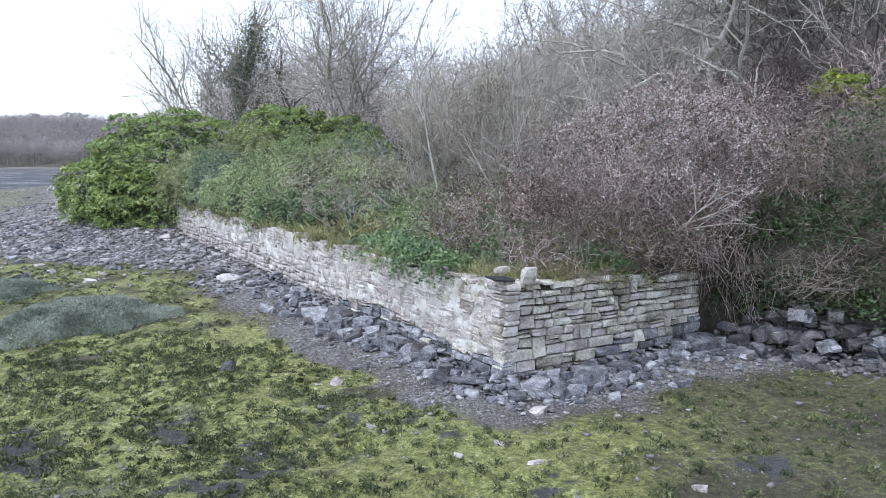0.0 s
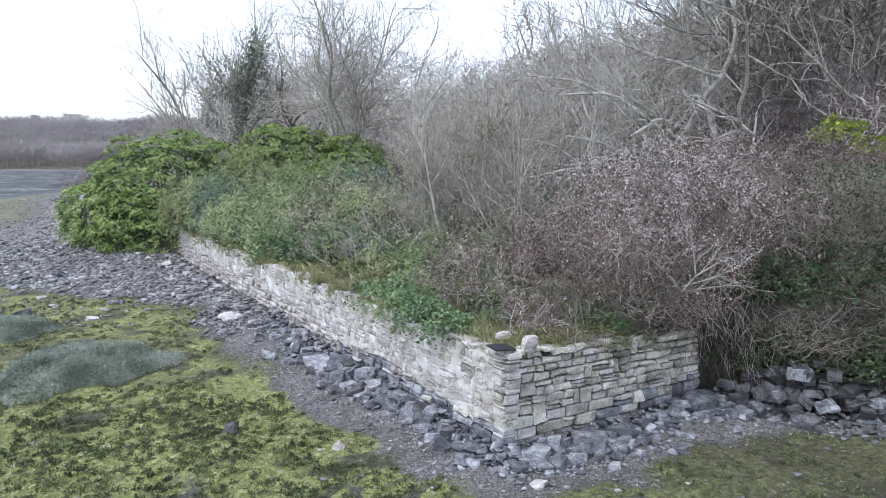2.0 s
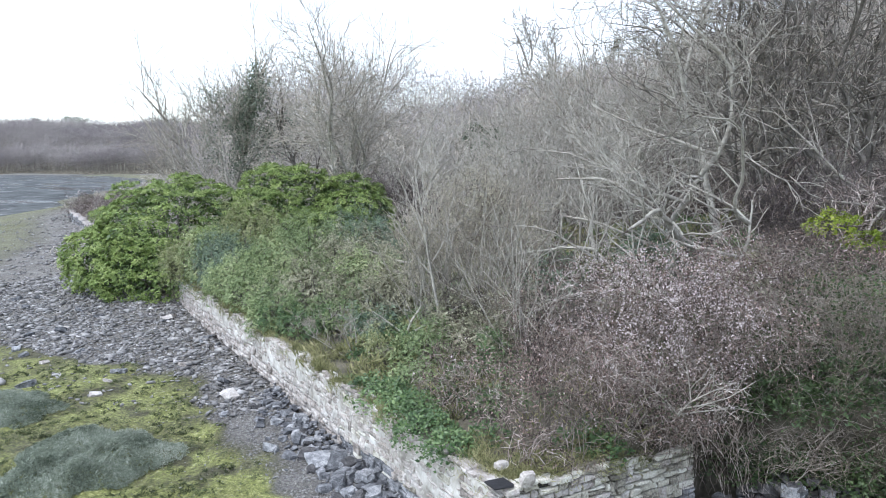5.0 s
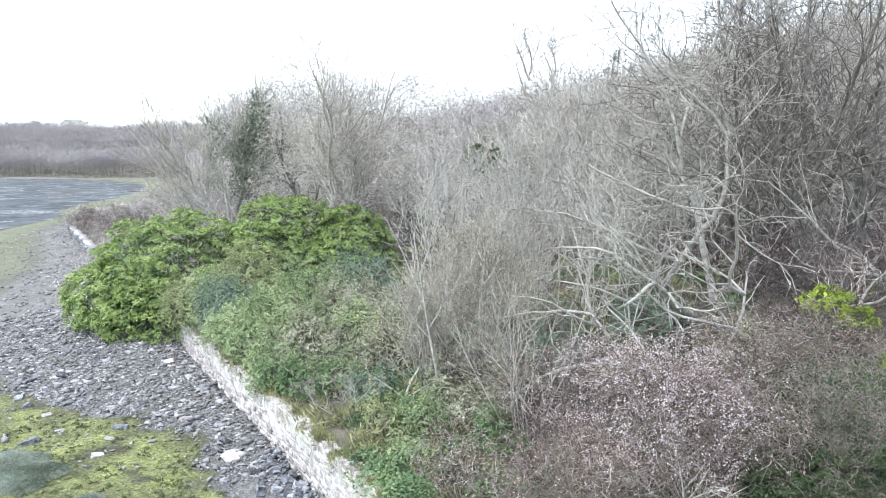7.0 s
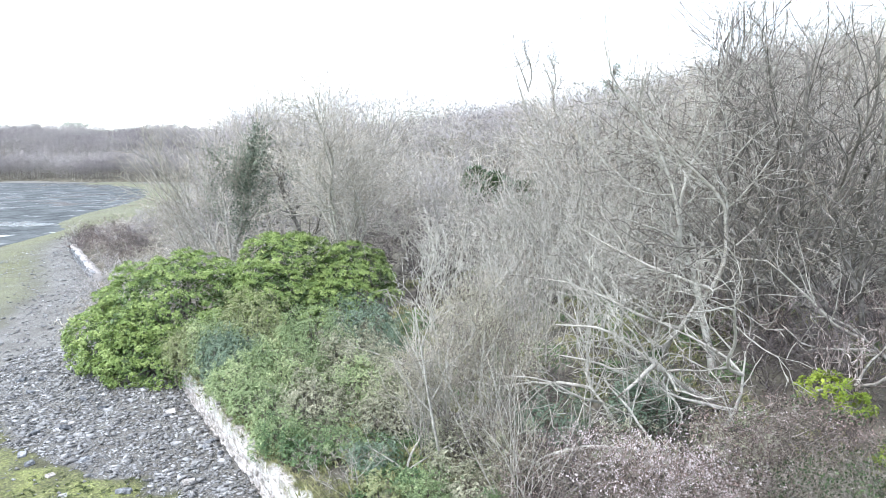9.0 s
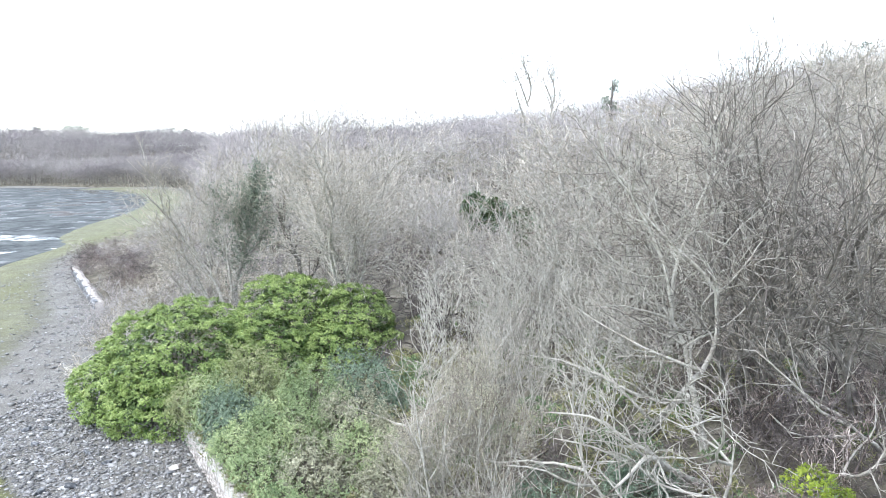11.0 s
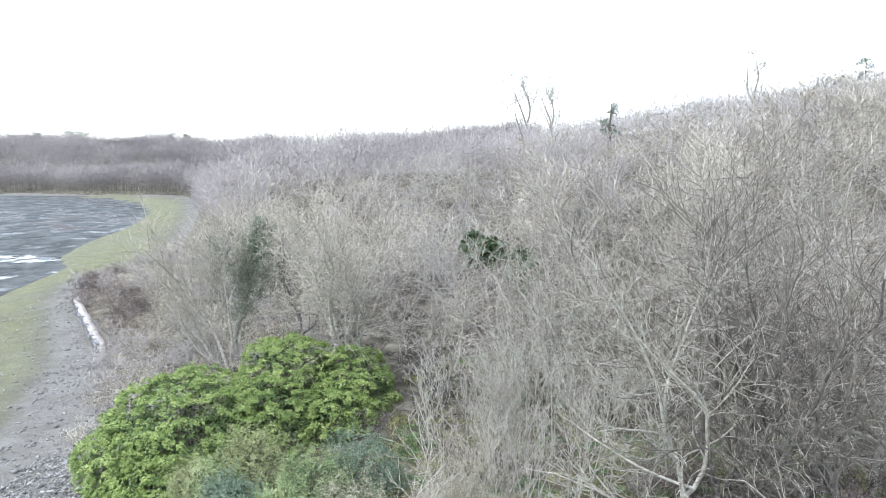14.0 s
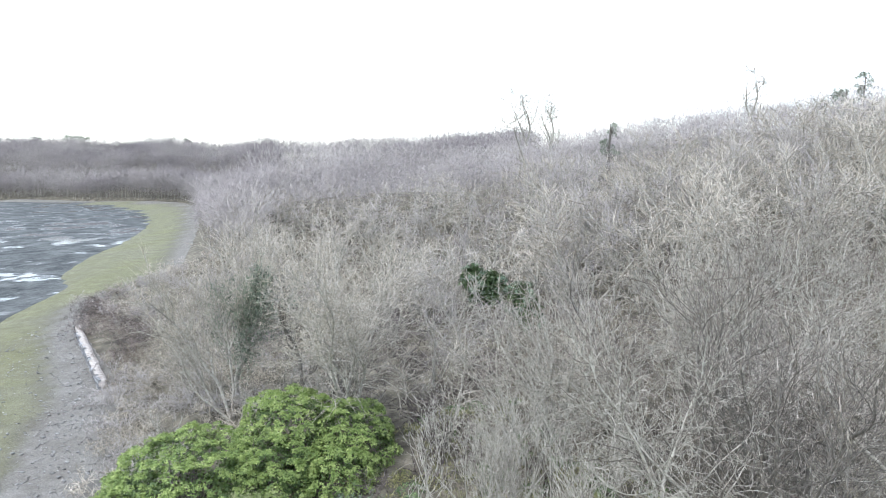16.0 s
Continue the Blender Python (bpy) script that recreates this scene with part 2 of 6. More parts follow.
# mauve-grey twigs made paler with distance: aerial haze painted into the base colour
M_TWIG_FAR_HAZE = material("far_mauve_hazed_twigs", [(0.1, (0.21, 0.188, 0.196)), (0.4, (0.35, 0.322, 0.328)), (0.65, (0.42, 0.39, 0.375)), (0.9, (0.53, 0.50, 0.495))], 0.06, 0.5, 0.9, 0, island=0.3)
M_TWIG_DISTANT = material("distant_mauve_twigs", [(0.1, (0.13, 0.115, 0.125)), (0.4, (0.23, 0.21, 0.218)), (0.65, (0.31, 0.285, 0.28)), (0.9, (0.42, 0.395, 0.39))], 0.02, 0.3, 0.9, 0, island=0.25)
M_TWIG_PURPLE = material("purple_brown_canes", [(0.1, (0.046, 0.032, 0.029)), (0.4, (0.172, 0.130, 0.115)), (0.7, (0.356, 0.293, 0.267)), (0.95, (0.621, 0.558, 0.523))], 0.7, 8, 0.8, 0, island=0.9)
M_LEAF_BRIGHT = material("glossy_evergreen_leaf", [(0.05, (0.104, 0.165, 0.043)), (0.35, (0.193, 0.278, 0.074)), (0.65, (0.316, 0.404, 0.127)), (0.95, (0.508, 0.584, 0.235))], 1.8, 5, 0.45, 0, island=0.4, translucent=0.12)
# darker green for inner leaves: shade inside the bush, put into the colour
M_LEAF_INNER_SHADE = material("inner_leaf_shade_tone", [(0.05, (0.035, 0.065, 0.018)), (0.5, (0.095, 0.155, 0.04)), (0.95, (0.19, 0.27, 0.08))], 1.8, 5, 0.5, 0, island=0.4, translucent=0.1)
M_LEAF_YELLOW = material("yellow_green_leaf", [(0.05, (0.08, 0.13, 0.015)), (0.5, (0.22, 0.30, 0.03)), (0.95, (0.38, 0.44, 0.06))], 1, 8, 0.5, 0, island=0.5, translucent=0.25)
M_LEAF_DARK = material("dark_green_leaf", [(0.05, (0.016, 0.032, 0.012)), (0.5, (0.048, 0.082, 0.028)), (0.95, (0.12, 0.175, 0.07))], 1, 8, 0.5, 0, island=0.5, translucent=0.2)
M_LEAF_GORSE = material("grey_green_needles", [(0.05, (0.097, 0.136, 0.062)), (0.35, (0.221, 0.296, 0.140)), (0.65, (0.351, 0.424, 0.217)), (0.95, (0.508, 0.558, 0.310))], 0.9, 8, 0.7, 0, island=0.5, per_object=0.35, translucent=0.25)
M_LEAF_BLUE = material("blue_green_leaf", [(0.05, (0.072, 0.110, 0.079)), (0.5, (0.168, 0.234, 0.162)), (0.95, (0.324, 0.402, 0.288))], 1.2, 8, 0.6, 0, island=0.45, translucent=0.2)
M_LEAF_OLIVE = material("olive_grey_leaf", [(0.05, (0.124, 0.145, 0.068)), (0.4, (0.248, 0.279, 0.134)), (0.7, (0.383, 0.403, 0.212)), (0.95, (0.517, 0.527, 0.310))], 1.2, 8, 0.7, 0, island=0.5, translucent=0.25)
M_LEAF_BROWN = material("grey_brown_winter_leaf", [(0.05, (0.150, 0.150, 0.100)), (0.5, (0.331, 0.328, 0.231)), (0.95, (0.550, 0.544, 0.406))], 1.2, 8, 0.8, 0, island=0.6, translucent=0.2)
M_LEAF_PURPLE = material("purple_brown_leaf", [(0.05, (0.034, 0.023, 0.020)), (0.5, (0.149, 0.101, 0.088)), (0.95, (0.486, 0.364, 0.325))], 0.9, 8, 0.7, 0, island=0.8, translucent=0.15)
M_BLOSSOM = material("white_blossom", [(0.1, (0.48, 0.39, 0.40)), (0.9, (0.80, 0.74, 0.74))], 2, 10, 0.7, 0, island=0.5, translucent=0.2)
M_PURSLANE = material("grey_purslane_leaf", [(0.05, (0.085, 0.11, 0.08)), (0.5, (0.27, 0.315, 0.245)), (0.95, (0.52, 0.55, 0.48))], 1, 10, 0.8, 0, island=0.6, translucent=0.15)
M_WEED = material("dark_seaweed", [(0.05, (0.026, 0.036, 0.014)), (0.5, (0.075, 0.098, 0.036)), (0.95, (0.22, 0.25, 0.11))], 1, 10, 0.7, 0, island=0.7)
M_GRASS = material("rough_grass_blade", [(0.05, (0.086, 0.098, 0.040)), (0.5, (0.218, 0.224, 0.098)), (0.95, (0.425, 0.397, 0.218))], 1, 10, 0.8, 0, island=0.7, translucent=0.25)
M_IVY = material("ivy_leaf", [(0.05, (0.036, 0.073, 0.029)), (0.5, (0.104, 0.176, 0.068)), (0.95, (0.247, 0.338, 0.143))], 1, 8, 0.38, 0, island=0.5, translucent=0.2)
M_IVY_TREE = material("dusty_ivy_leaf", [(0.05, (0.07, 0.092, 0.066)), (0.5, (0.19, 0.228, 0.17)), (0.95, (0.33, 0.37, 0.29))], 0.8, 8, 0.5, 0, island=0.6, translucent=0.2)
M_BUD = material("pale_catkin", [(0.05, (0.30, 0.28, 0.20)), (0.95, (0.55, 0.52, 0.42))], 1, 8, 0.9, 0, island=0.5)

# ---- plan: the wall's corner, the way of its two faces, the shoreline ----
CORNER = np.array([0.97, 11.72])
LEFT_WAY = np.array([-0.511, 0.8596])
RIGHT_WAY = np.array([0.8580, 0.5136])
TO_AB = np.linalg.inv(np.stack([LEFT_WAY, RIGHT_WAY], 1))
SHORE_A = [-400, 0, 26, 31, 36, 45, 53, 64, 91, 109, 133, 190, 242, 339, 385, 420, 442, 471, 510, 624, 1500, 3000]
SHORE_B = [0, 0, 0, -2, -3.2, -3.2, -2, 0.1, -0.6, 1.5, 18, 33, 46, 67, 68, 44, 18, -9, -70, -200, -950, -2300]


def ab_of(x, y):
    d = np.stack([np.asarray(x, float) - CORNER[0], np.asarray(y, float) - CORNER[1]])
    return TO_AB[0, 0] * d[0] + TO_AB[0, 1] * d[1], TO_AB[1, 0] * d[0] + TO_AB[1, 1] * d[1]


def xy_of(a, b):
    a, b = np.asarray(a, float), np.asarray(b, float)
    return CORNER[0] + a * LEFT_WAY[0] + b * RIGHT_WAY[0], CORNER[1] + a * LEFT_WAY[1] + b * RIGHT_WAY[1]


def shore_b(a):
    return np.interp(a, SHORE_A, SHORE_B)


def front_a(b):
    """How far the land reaches forward, beyond the end of the short wall."""
    return np.interp(b, [0, 4.7, 5.15, 5.6, 7, 12, 60], [0.2, 0.2, 0.5, -0.1, -1.85, -7.9, -60])


def beach_z(x, y):
    """Mud and shingle: low in front, a little higher along the wall and towards the shingle bank, under water far out."""
    a, b = ab_of(x, y)
    q = shore_b(a) - b
    z = 0.03 + 0.30 * smooth_step(4, 16, a) * smooth_step(9, 1, q) + 0.10 * smooth_step(2.5, 0.2, q) * smooth_step(-3, 1, a)
    z = z + 0.35 * smooth_step(20, 30, a) * smooth_step(7, 0, q) * smooth_step(70, 40, a)
    z = z + 0.15 * smooth_step(1.2, 5, b) * smooth_step(-2.2, 0, a)
    w = np.interp(a, [30, 60, 95, 107, 148, 181, 204, 256, 296, 382, 415, 440, 480], [120, 60, 16, 9.5, 21, 19.5, 16, 14, 16, 28, 16, 3, 2])
    z = z - 0.9 * smooth_step(w - 5, w + 4, q)
    z = z - 2.0 * smooth_step(w + 30, w + 120, q)
    return z


def land_z(x, y):
    """The ground behind the wall, rising to the wooded hill."""
    a, b = ab_of(x, y)
    d = b - shore_b(a)
    z = np.interp(d, [-1, 0, 4, 14, 43, 66, 92, 190, 290, 450, 900], [0.6, 1.6, 1.9, 2.7, 5.2, 10.5, 18.5, 33, 36, 26, 14])
    z = z * np.interp(a, [60, 160, 420, 520, 700, 2000], [1, 0.95, 0.82, 0.68, 0.76, 0.76])
    z = z + 2.6 * np.exp(-(((x - 12.5) / 7.5) ** 2 + ((y - 25) / 9) ** 2))
    z = z + 10.5 * np.exp(-(((x + 22) / 32) ** 2 + ((y - 136) / 30) ** 2)) * smooth_step(4, 28, d)
    wall = smooth_step(25, 30, a)
    z = z - wall * 1.35 * smooth_step(9, 0, d)
    return z + 0.25 * (value_noise(x, y, 2.3) - 0.5) * smooth_step(0.5, 3, d)


# ---- ground: one sheet of mud, weed and shingle out to the horizon ----
def axis(near_lo, near_hi, step, far, grow=1.16):
    v, s, out_hi, out_lo = near_hi, step, [], []
    while v < far:
        s *= grow
        v += s
        out_hi.append(v)
    v, s = near_lo, step
    while v > -far:
        s *= grow
        v -= s
        out_lo.append(v)
    return np.array(out_lo[::-1] + list(np.arange(near_lo, near_hi + 1e-6, step)) + out_hi)


def grid_mesh(name, xs, ys, zfun, mat):
    gx, gy = np.meshgrid(xs, ys)
    z = zfun(gx, gy)
    w = len(xs)
    i = (np.arange(len(ys) - 1)[:, None] * w + np.arange(w - 1)[None]).ravel()
    me = mesh_np(name, np.stack([gx, gy, z], -1).reshape(-1, 3), np.stack([i, i + 1, i + 1 + w, i + w], 1), mat)
    me.polygons.foreach_set("use_smooth", np.ones(len(me.polygons), bool))
    return me, gx.ravel(), gy.ravel()


def cover(x, y):
    """What lies on the mud: green algae, shingle, dark weed."""
    a, b = ab_of(x, y)
    q = shore_b(a) - b
    wob = 1.6 * (value_noise(x, y, 2.0) - 0.5) * smooth_step(90, 40, y) + 0.8 * (value_noise(x, y, 0.6) - 0.5) * smooth_step(45, 25, y)
    edge = np.interp(a, [-3, 0, 4, 8, 11, 14, 16.5, 18, 20, 22, 26, 40, 95, 140], [1.3, 1.5, 1.8, 2.0, 1.9, 2.0, 2.8, 3.8, 4.9, 6.6, 7.2, 5.5, 2.2, 0.5])
    blur = 0.5 + 2.5 * smooth_step(25, 60, y)
    shingle = smooth_step(1, -1, (q - edge + wob) / blur)
    right = smooth_step(0.45, -0.4, (-a) - np.interp(b, [-2, 0, 2, 5, 9], [1.0, 1.5, 1.6, 1.4, 2.6]) + wob * 0.5) * smooth_step(-1.8, -0.4, b)
    shingle = np.where(a > 0, shingle, np.maximum(right, 0))
    algae = (1 - 0.66 * smooth_step(0.2, 4.5, x + 1.5 * (value_noise(x, y, 1.4) - 0.5)) * smooth_step(20, 14, y)) * (1 - shingle) * smooth_step(0.22, 0.5, (value_noise(x, y, 1.7) * 0.6 + value_noise(x, y, 0.45) * 0.4 - 0.5) * smooth_step(48, 26, y) + 0.60)
    far = smooth_step(24, 50, a)
    algae = algae * (1 - 0.57 * far)
    shingle = np.maximum(shingle, (0.40 + 0.16 * (value_noise(x, y + 17, 3.1) - 0.5)) * far)
    algae = algae * (1 - (0.48 + 0.45 * (value_noise(x, y + 31, 0.7) - 0.5) * smooth_step(48, 26, y)) * smooth_step(4, 9, a) * smooth_step(45, 28, a))
    weed = smooth_step(0.55, 0.75, 0.5 * value_noise(x + 40, y, 0.9) + 0.5 * value_noise(x, y + 9, 0.22)) * smooth_step(13, 9, y) * smooth_step(6.4, 7.2, y)
    weed = np.maximum(weed * (1 - shingle), smooth_step(1, -1.2, np.hypot((x + 4.2) / 1.5, (y - 8.1) / 0.7) - 1 + wob * 0.4) * 0.6)
    weed = np.maximum(weed, 0.22 * smooth_step(2.2, 4.5, x) * smooth_step(0.3, -0.3, a) * smooth_step(20, 16, y))
    return algae, shingle, weed


def ground_z(x, y):
    z = beach_z(x, y)
    al, sh, we = cover(x, y)
    near = smooth_step(60, 25, y)
    lump = 0.08 * (value_noise(x, y, 0.36) - 0.5) + 0.07 * (value_noise(x, y, 0.17) - 0.5) + 0.05 * (value_noise(x, y, 1.1) - 0.5)
    return z + near * lump * (0.5 + 0.8 * al) + near * sh * 0.05 * (value_noise(x, y, 0.2) - 0.5)


def ground_material():
    m = bpy.data.materials.new("tidal_mud_algae_shingle")
    m.use_nodes = True
    n, l = m.node_tree.nodes, m.node_tree.links
    b = n["Principled BSDF"]
    geo = n.new("ShaderNodeNewGeometry")
    att = n.new("ShaderNodeAttribute")
    att.attribute_name = "cover"
    sep = n.new("ShaderNodeSeparateColor")
    l.new(att.outputs["Color"], sep.inputs[0])

    def noise_ramp(scale, stops, kind="ShaderNodeTexNoise"):
        t, r = n.new(kind), n.new("ShaderNodeValToRGB")
        t.inputs["Scale"].default_value = scale
        t.inputs["Detail"].default_value = 9
        t.inputs["Roughness"].default_value = 0.76
        l.new(geo.outputs["Position"], t.inputs["Vector"])
        while len(r.color_ramp.elements) < len(stops):
            r.color_ramp.elements.new(0.5)
        for e, (p, c) in zip(r.color_ramp.elements, stops):
            e.position, e.color = p, (*c, 1)
        l.new(t.outputs["Fac"], r.inputs["Fac"])
        return t, r

    def mixed(fac, c1, c2, breakup=None):
        if breakup:
            add, ram = n.new("ShaderNodeMath"), n.new("ShaderNodeMapRange")
            add.operation = "MULTIPLY_ADD"
            l.new(breakup.outputs["Fac"], add.inputs[0])
            add.inputs[1].default_value = 0.9
            l.new(fac, add.inputs[2])
            ram.inputs["From Min"].default_value, ram.inputs["From Max"].default_value = 0.72, 1.15
            l.new(add.outputs[0], ram.inputs["Value"])
            fac = ram.outputs[0]
        x = n.new("ShaderNodeMix")
        x.data_type = "RGBA"
        l.new(fac, x.inputs["Factor"])
        l.new(c1, x.inputs["A"])
        l.new(c2, x.inputs["B"])
        return x.outputs["Result"]

    t_mud, mud = noise_ramp(8, [(0.32, (0.034, 0.032, 0.024)), (0.48, (0.082, 0.082, 0.045)), (0.6, (0.14, 0.138, 0.078)), (0.72, (0.33, 0.325, 0.26))])
    t_alg, alg = noise_ramp(9, [(0.34, (0.065, 0.077, 0.03)), (0.42, (0.165, 0.195, 0.062)), (0.50, (0.265, 0.298, 0.095)), (0.59, (0.42, 0.445, 0.19)), (0.70, (0.68, 0.70, 0.52))])
    t_shi, shi = noise_ramp(14, [(0.32, (0.05, 0.048, 0.049)), (0.47, (0.155, 0.15, 0.15)), (0.58, (0.28, 0.273, 0.27)), (0.7, (0.55, 0.545, 0.54))])
    t_wee, wee = noise_ramp(9, [(0.3, (0.035, 0.036, 0.04)), (0.7, (0.13, 0.135, 0.14))])
    fine = n.new("ShaderNodeTexNoise")
    fine.inputs["Scale"].default_value = 11
    fine.inputs["Detail"].default_value = 8
    l.new(geo.outputs["Position"], fine.inputs["Vector"])
    c = mixed(sep.outputs["Red"], mud.outputs["Color"], alg.outputs["Color"], fine)
    c = mixed(sep.outputs["Green"], c, shi.outputs["Color"], fine)
    c = mixed(sep.outputs["Blue"], c, wee.outputs["Color"], fine)
    t_big, big = noise_ramp(0.35, [(0.35, (0.72, 0.68, 0.62)), (0.65, (1.15, 1.15, 1.1))])
    mul = n.new("ShaderNodeMix")
    mul.data_type, mul.blend_type = "RGBA", "MULTIPLY"
    mul.inputs["Factor"].default_value = 1.0
    l.new(c, mul.inputs["A"])
    l.new(big.outputs["Color"], mul.inputs["B"])
    t_grain, grain = noise_ramp(42, [(0.36, (0.40, 0.40, 0.40)), (0.5, (1.0, 1.0, 0.98)), (0.66, (1.75, 1.75, 1.72))])
    mul2 = n.new("ShaderNodeMix")
    mul2.data_type, mul2.blend_type = "RGBA", "MULTIPLY"
    mul2.inputs["Factor"].default_value = 1.0
    l.new(mul.outputs["Result"], mul2.inputs["A"])
    l.new(grain.outputs["Color"], mul2.inputs["B"])
    l.new(mul2.outputs["Result"], b.inputs["Base Color"])
    b.inputs["Roughness"].default_value = 0.8
    bp = n.new("ShaderNodeBump")
    bp.inputs["Strength"].default_value = 1.0
    bp.inputs["Distance"].default_value = 0.09
    l.new(t_shi.outputs["Fac"], bp.inputs["Height"])
    l.new(bp.outputs["Normal"], b.inputs["Normal"])
    return m


M_GROUND = ground_material()
gx_axis = axis(-10, 8, 0.125, 2600, 1.045)
gy_axis = np.concatenate([-axis(0, 1, 0.5, 300)[axis(0, 1, 0.5, 300) > 0][::-1], np.arange(0, 6.9, 0.4), np.arange(7, 22, 0.125), axis(0, 20, 0.3, 3000, 1.07)[axis(0, 20, 0.3, 3000, 1.07) > 0] + 22.1])
ground_me, vx, vy = grid_mesh("ground", gx_axis, gy_axis, ground_z, M_GROUND)
ca = ground_me.color_attributes.new("cover", "FLOAT_COLOR", "POINT")
cols = np.ones((len(vx), 4), np.float32)
cols[:, 0], cols[:, 1], cols[:, 2] = cover(vx, vy)
ca.data.foreach_set("color", cols.ravel())
ground = tagged(new("ground", ground_me), "tidal mud foreshore with green algae and grey shingle", "foreshore", kind="structure")


# ---- the bay: shallow water among dark wet mud banks ----
def bay_material():
    m = bpy.data.materials.new("shallow_bay_water")
    m.use_nodes = True
    n, l = m.node_tree.nodes, m.node_tree.links
    b = n["Principled BSDF"]
    geo, mp = n.new("ShaderNodeNewGeometry"), n.new("ShaderNodeMapping")
    mp.inputs["Scale"].default_value = (0.10, 0.075, 1)
    l.new(geo.outputs["Position"], mp.inputs["Vector"])
    t = n.new("ShaderNodeTexNoise")
    t.inputs["Scale"].default_value = 1.0
    t.inputs["Detail"].default_value = 5
    t.inputs["Roughness"].default_value = 0.6
    l.new(mp.outputs[0], t.inputs["Vector"])
    r = n.new("ShaderNodeValToRGB")
    r.color_ramp.elements[0].position, r.color_ramp.elements[0].color = 0.52, (1, 1, 1, 1)
    r.color_ramp.elements[1].position, r.color_ramp.elements[1].color = 0.59, (0, 0, 0, 1)
    l.new(t.outputs["Fac"], r.inputs["Fac"])
    mottle, tone = n.new("ShaderNodeTexNoise"), n.new("ShaderNodeValToRGB")
    mottle.inputs["Detail"].default_value = 6
    mottle.inputs["Roughness"].default_value = 0.7
    l.new(mp.outputs[0], mottle.inputs["Vector"])
    mottle.inputs["Scale"].default_value = 2.2
    tone.color_ramp.elements[0].position, tone.color_ramp.elements[0].color = 0.38, (0.035, 0.042, 0.045, 1)
    tone.color_ramp.elements[1].position, tone.color_ramp.elements[1].color = 0.66, (0.145, 0.155, 0.158, 1)
    l.new(mottle.outputs["Fac"], tone.inputs["Fac"])
    l.new(tone.outputs["Color"], b.inputs["Base Color"])
    rr = n.new("ShaderNodeMapRange")
    rr.inputs["To Min"].default_value, rr.inputs["To Max"].default_value = 0.05, 1.0
    l.new(r.outputs["Color"], rr.inputs["Value"])
    l.new(rr.outputs[0], b.inputs["Roughness"])
    bp, rip = n.new("ShaderNodeBump"), n.new("ShaderNodeTexNoise")
    rip.inputs["Scale"].default_value = 0.9
    rip.inputs["Detail"].default_value = 6
    l.new(geo.outputs["Position"], rip.inputs["Vector"])
    l.new(rip.outputs["Fac"], bp.inputs["Height"])
    bp.inputs["Distance"].default_value = 0.5
    l.new(r.outputs["Color"], bp.inputs["Strength"])
    l.new(bp.outputs["Normal"], b.inputs["Normal"])
    return m


water_me, _, _ = grid_mesh("water", np.linspace(-2400, 2400, 60), np.linspace(40, 3000, 60), lambda x, y: 0 * x - 0.35, bay_material())
tagged(new("water", water_me), "shallow grey bay with dark mud banks at low tide", "water", kind="structure")

# ---- the land behind the wall ----
land_a = np.concatenate([np.arange(0, 30, 0.5), np.geomspace(30, 2600, 90)])
land_b = np.concatenate([np.arange(0, 14, 0.4), np.geomspace(14, 1500, 60)])
ga, gb = np.meshgrid(land_a, land_b)
rel = np.clip(ga / 20, 0, 1)
off_b = gb + shore_b(ga) + 0.2
off_a = ga + front_a(np.clip(gb, 0, 60)) * (1 - rel)
lx, ly = xy_of(off_a, off_b)
lz = land_z(lx, ly)
wn_ = len(land_a)
li = (np.arange(len(land_b) - 1)[:, None] * wn_ + np.arange(wn_ - 1)[None]).ravel()
land_me = mesh_np("hillside", np.stack([lx, ly, lz], -1).reshape(-1, 3), np.stack([li, li + wn_, li + wn_ + 1, li + 1], 1), M_LITTER)
land_me.polygons.foreach_set("use_smooth", np.ones(len(land_me.polygons), bool))
tagged(new("hillside", land_me), "wooded hillside of brown leaf litter and moss", "hillside", kind="structure")
# its earth face, which closes the land towards the shore behind the walls
edge_pts = [(lx[k, 0], ly[k, 0], lz[k, 0]) for k in range(len(land_b) - 1, -1, -1)] + [(lx[0, k], ly[0, k], lz[0, k]) for k in range(wn_)]
ev = np.array([p for x, y, z in edge_pts for p in ((x, y, z), (x, y, -1.0))])
ei = np.arange(len(edge_pts) - 1)[:, None] * 2
tagged(new("bank", mesh_np("bank", ev, np.concatenate([ei, ei + 1, ei + 3, ei + 2], 1), M_LITTER)), "earth bank at the edge of the wooded land", "bank", kind="structure")

# ---- the old sea wall ----
STONE_MATS = {"pale": M_STONE_PALE, "buff": M_STONE_BUFF, "grey": M_STONE_GREY, "dark": M_STONE_DARK}


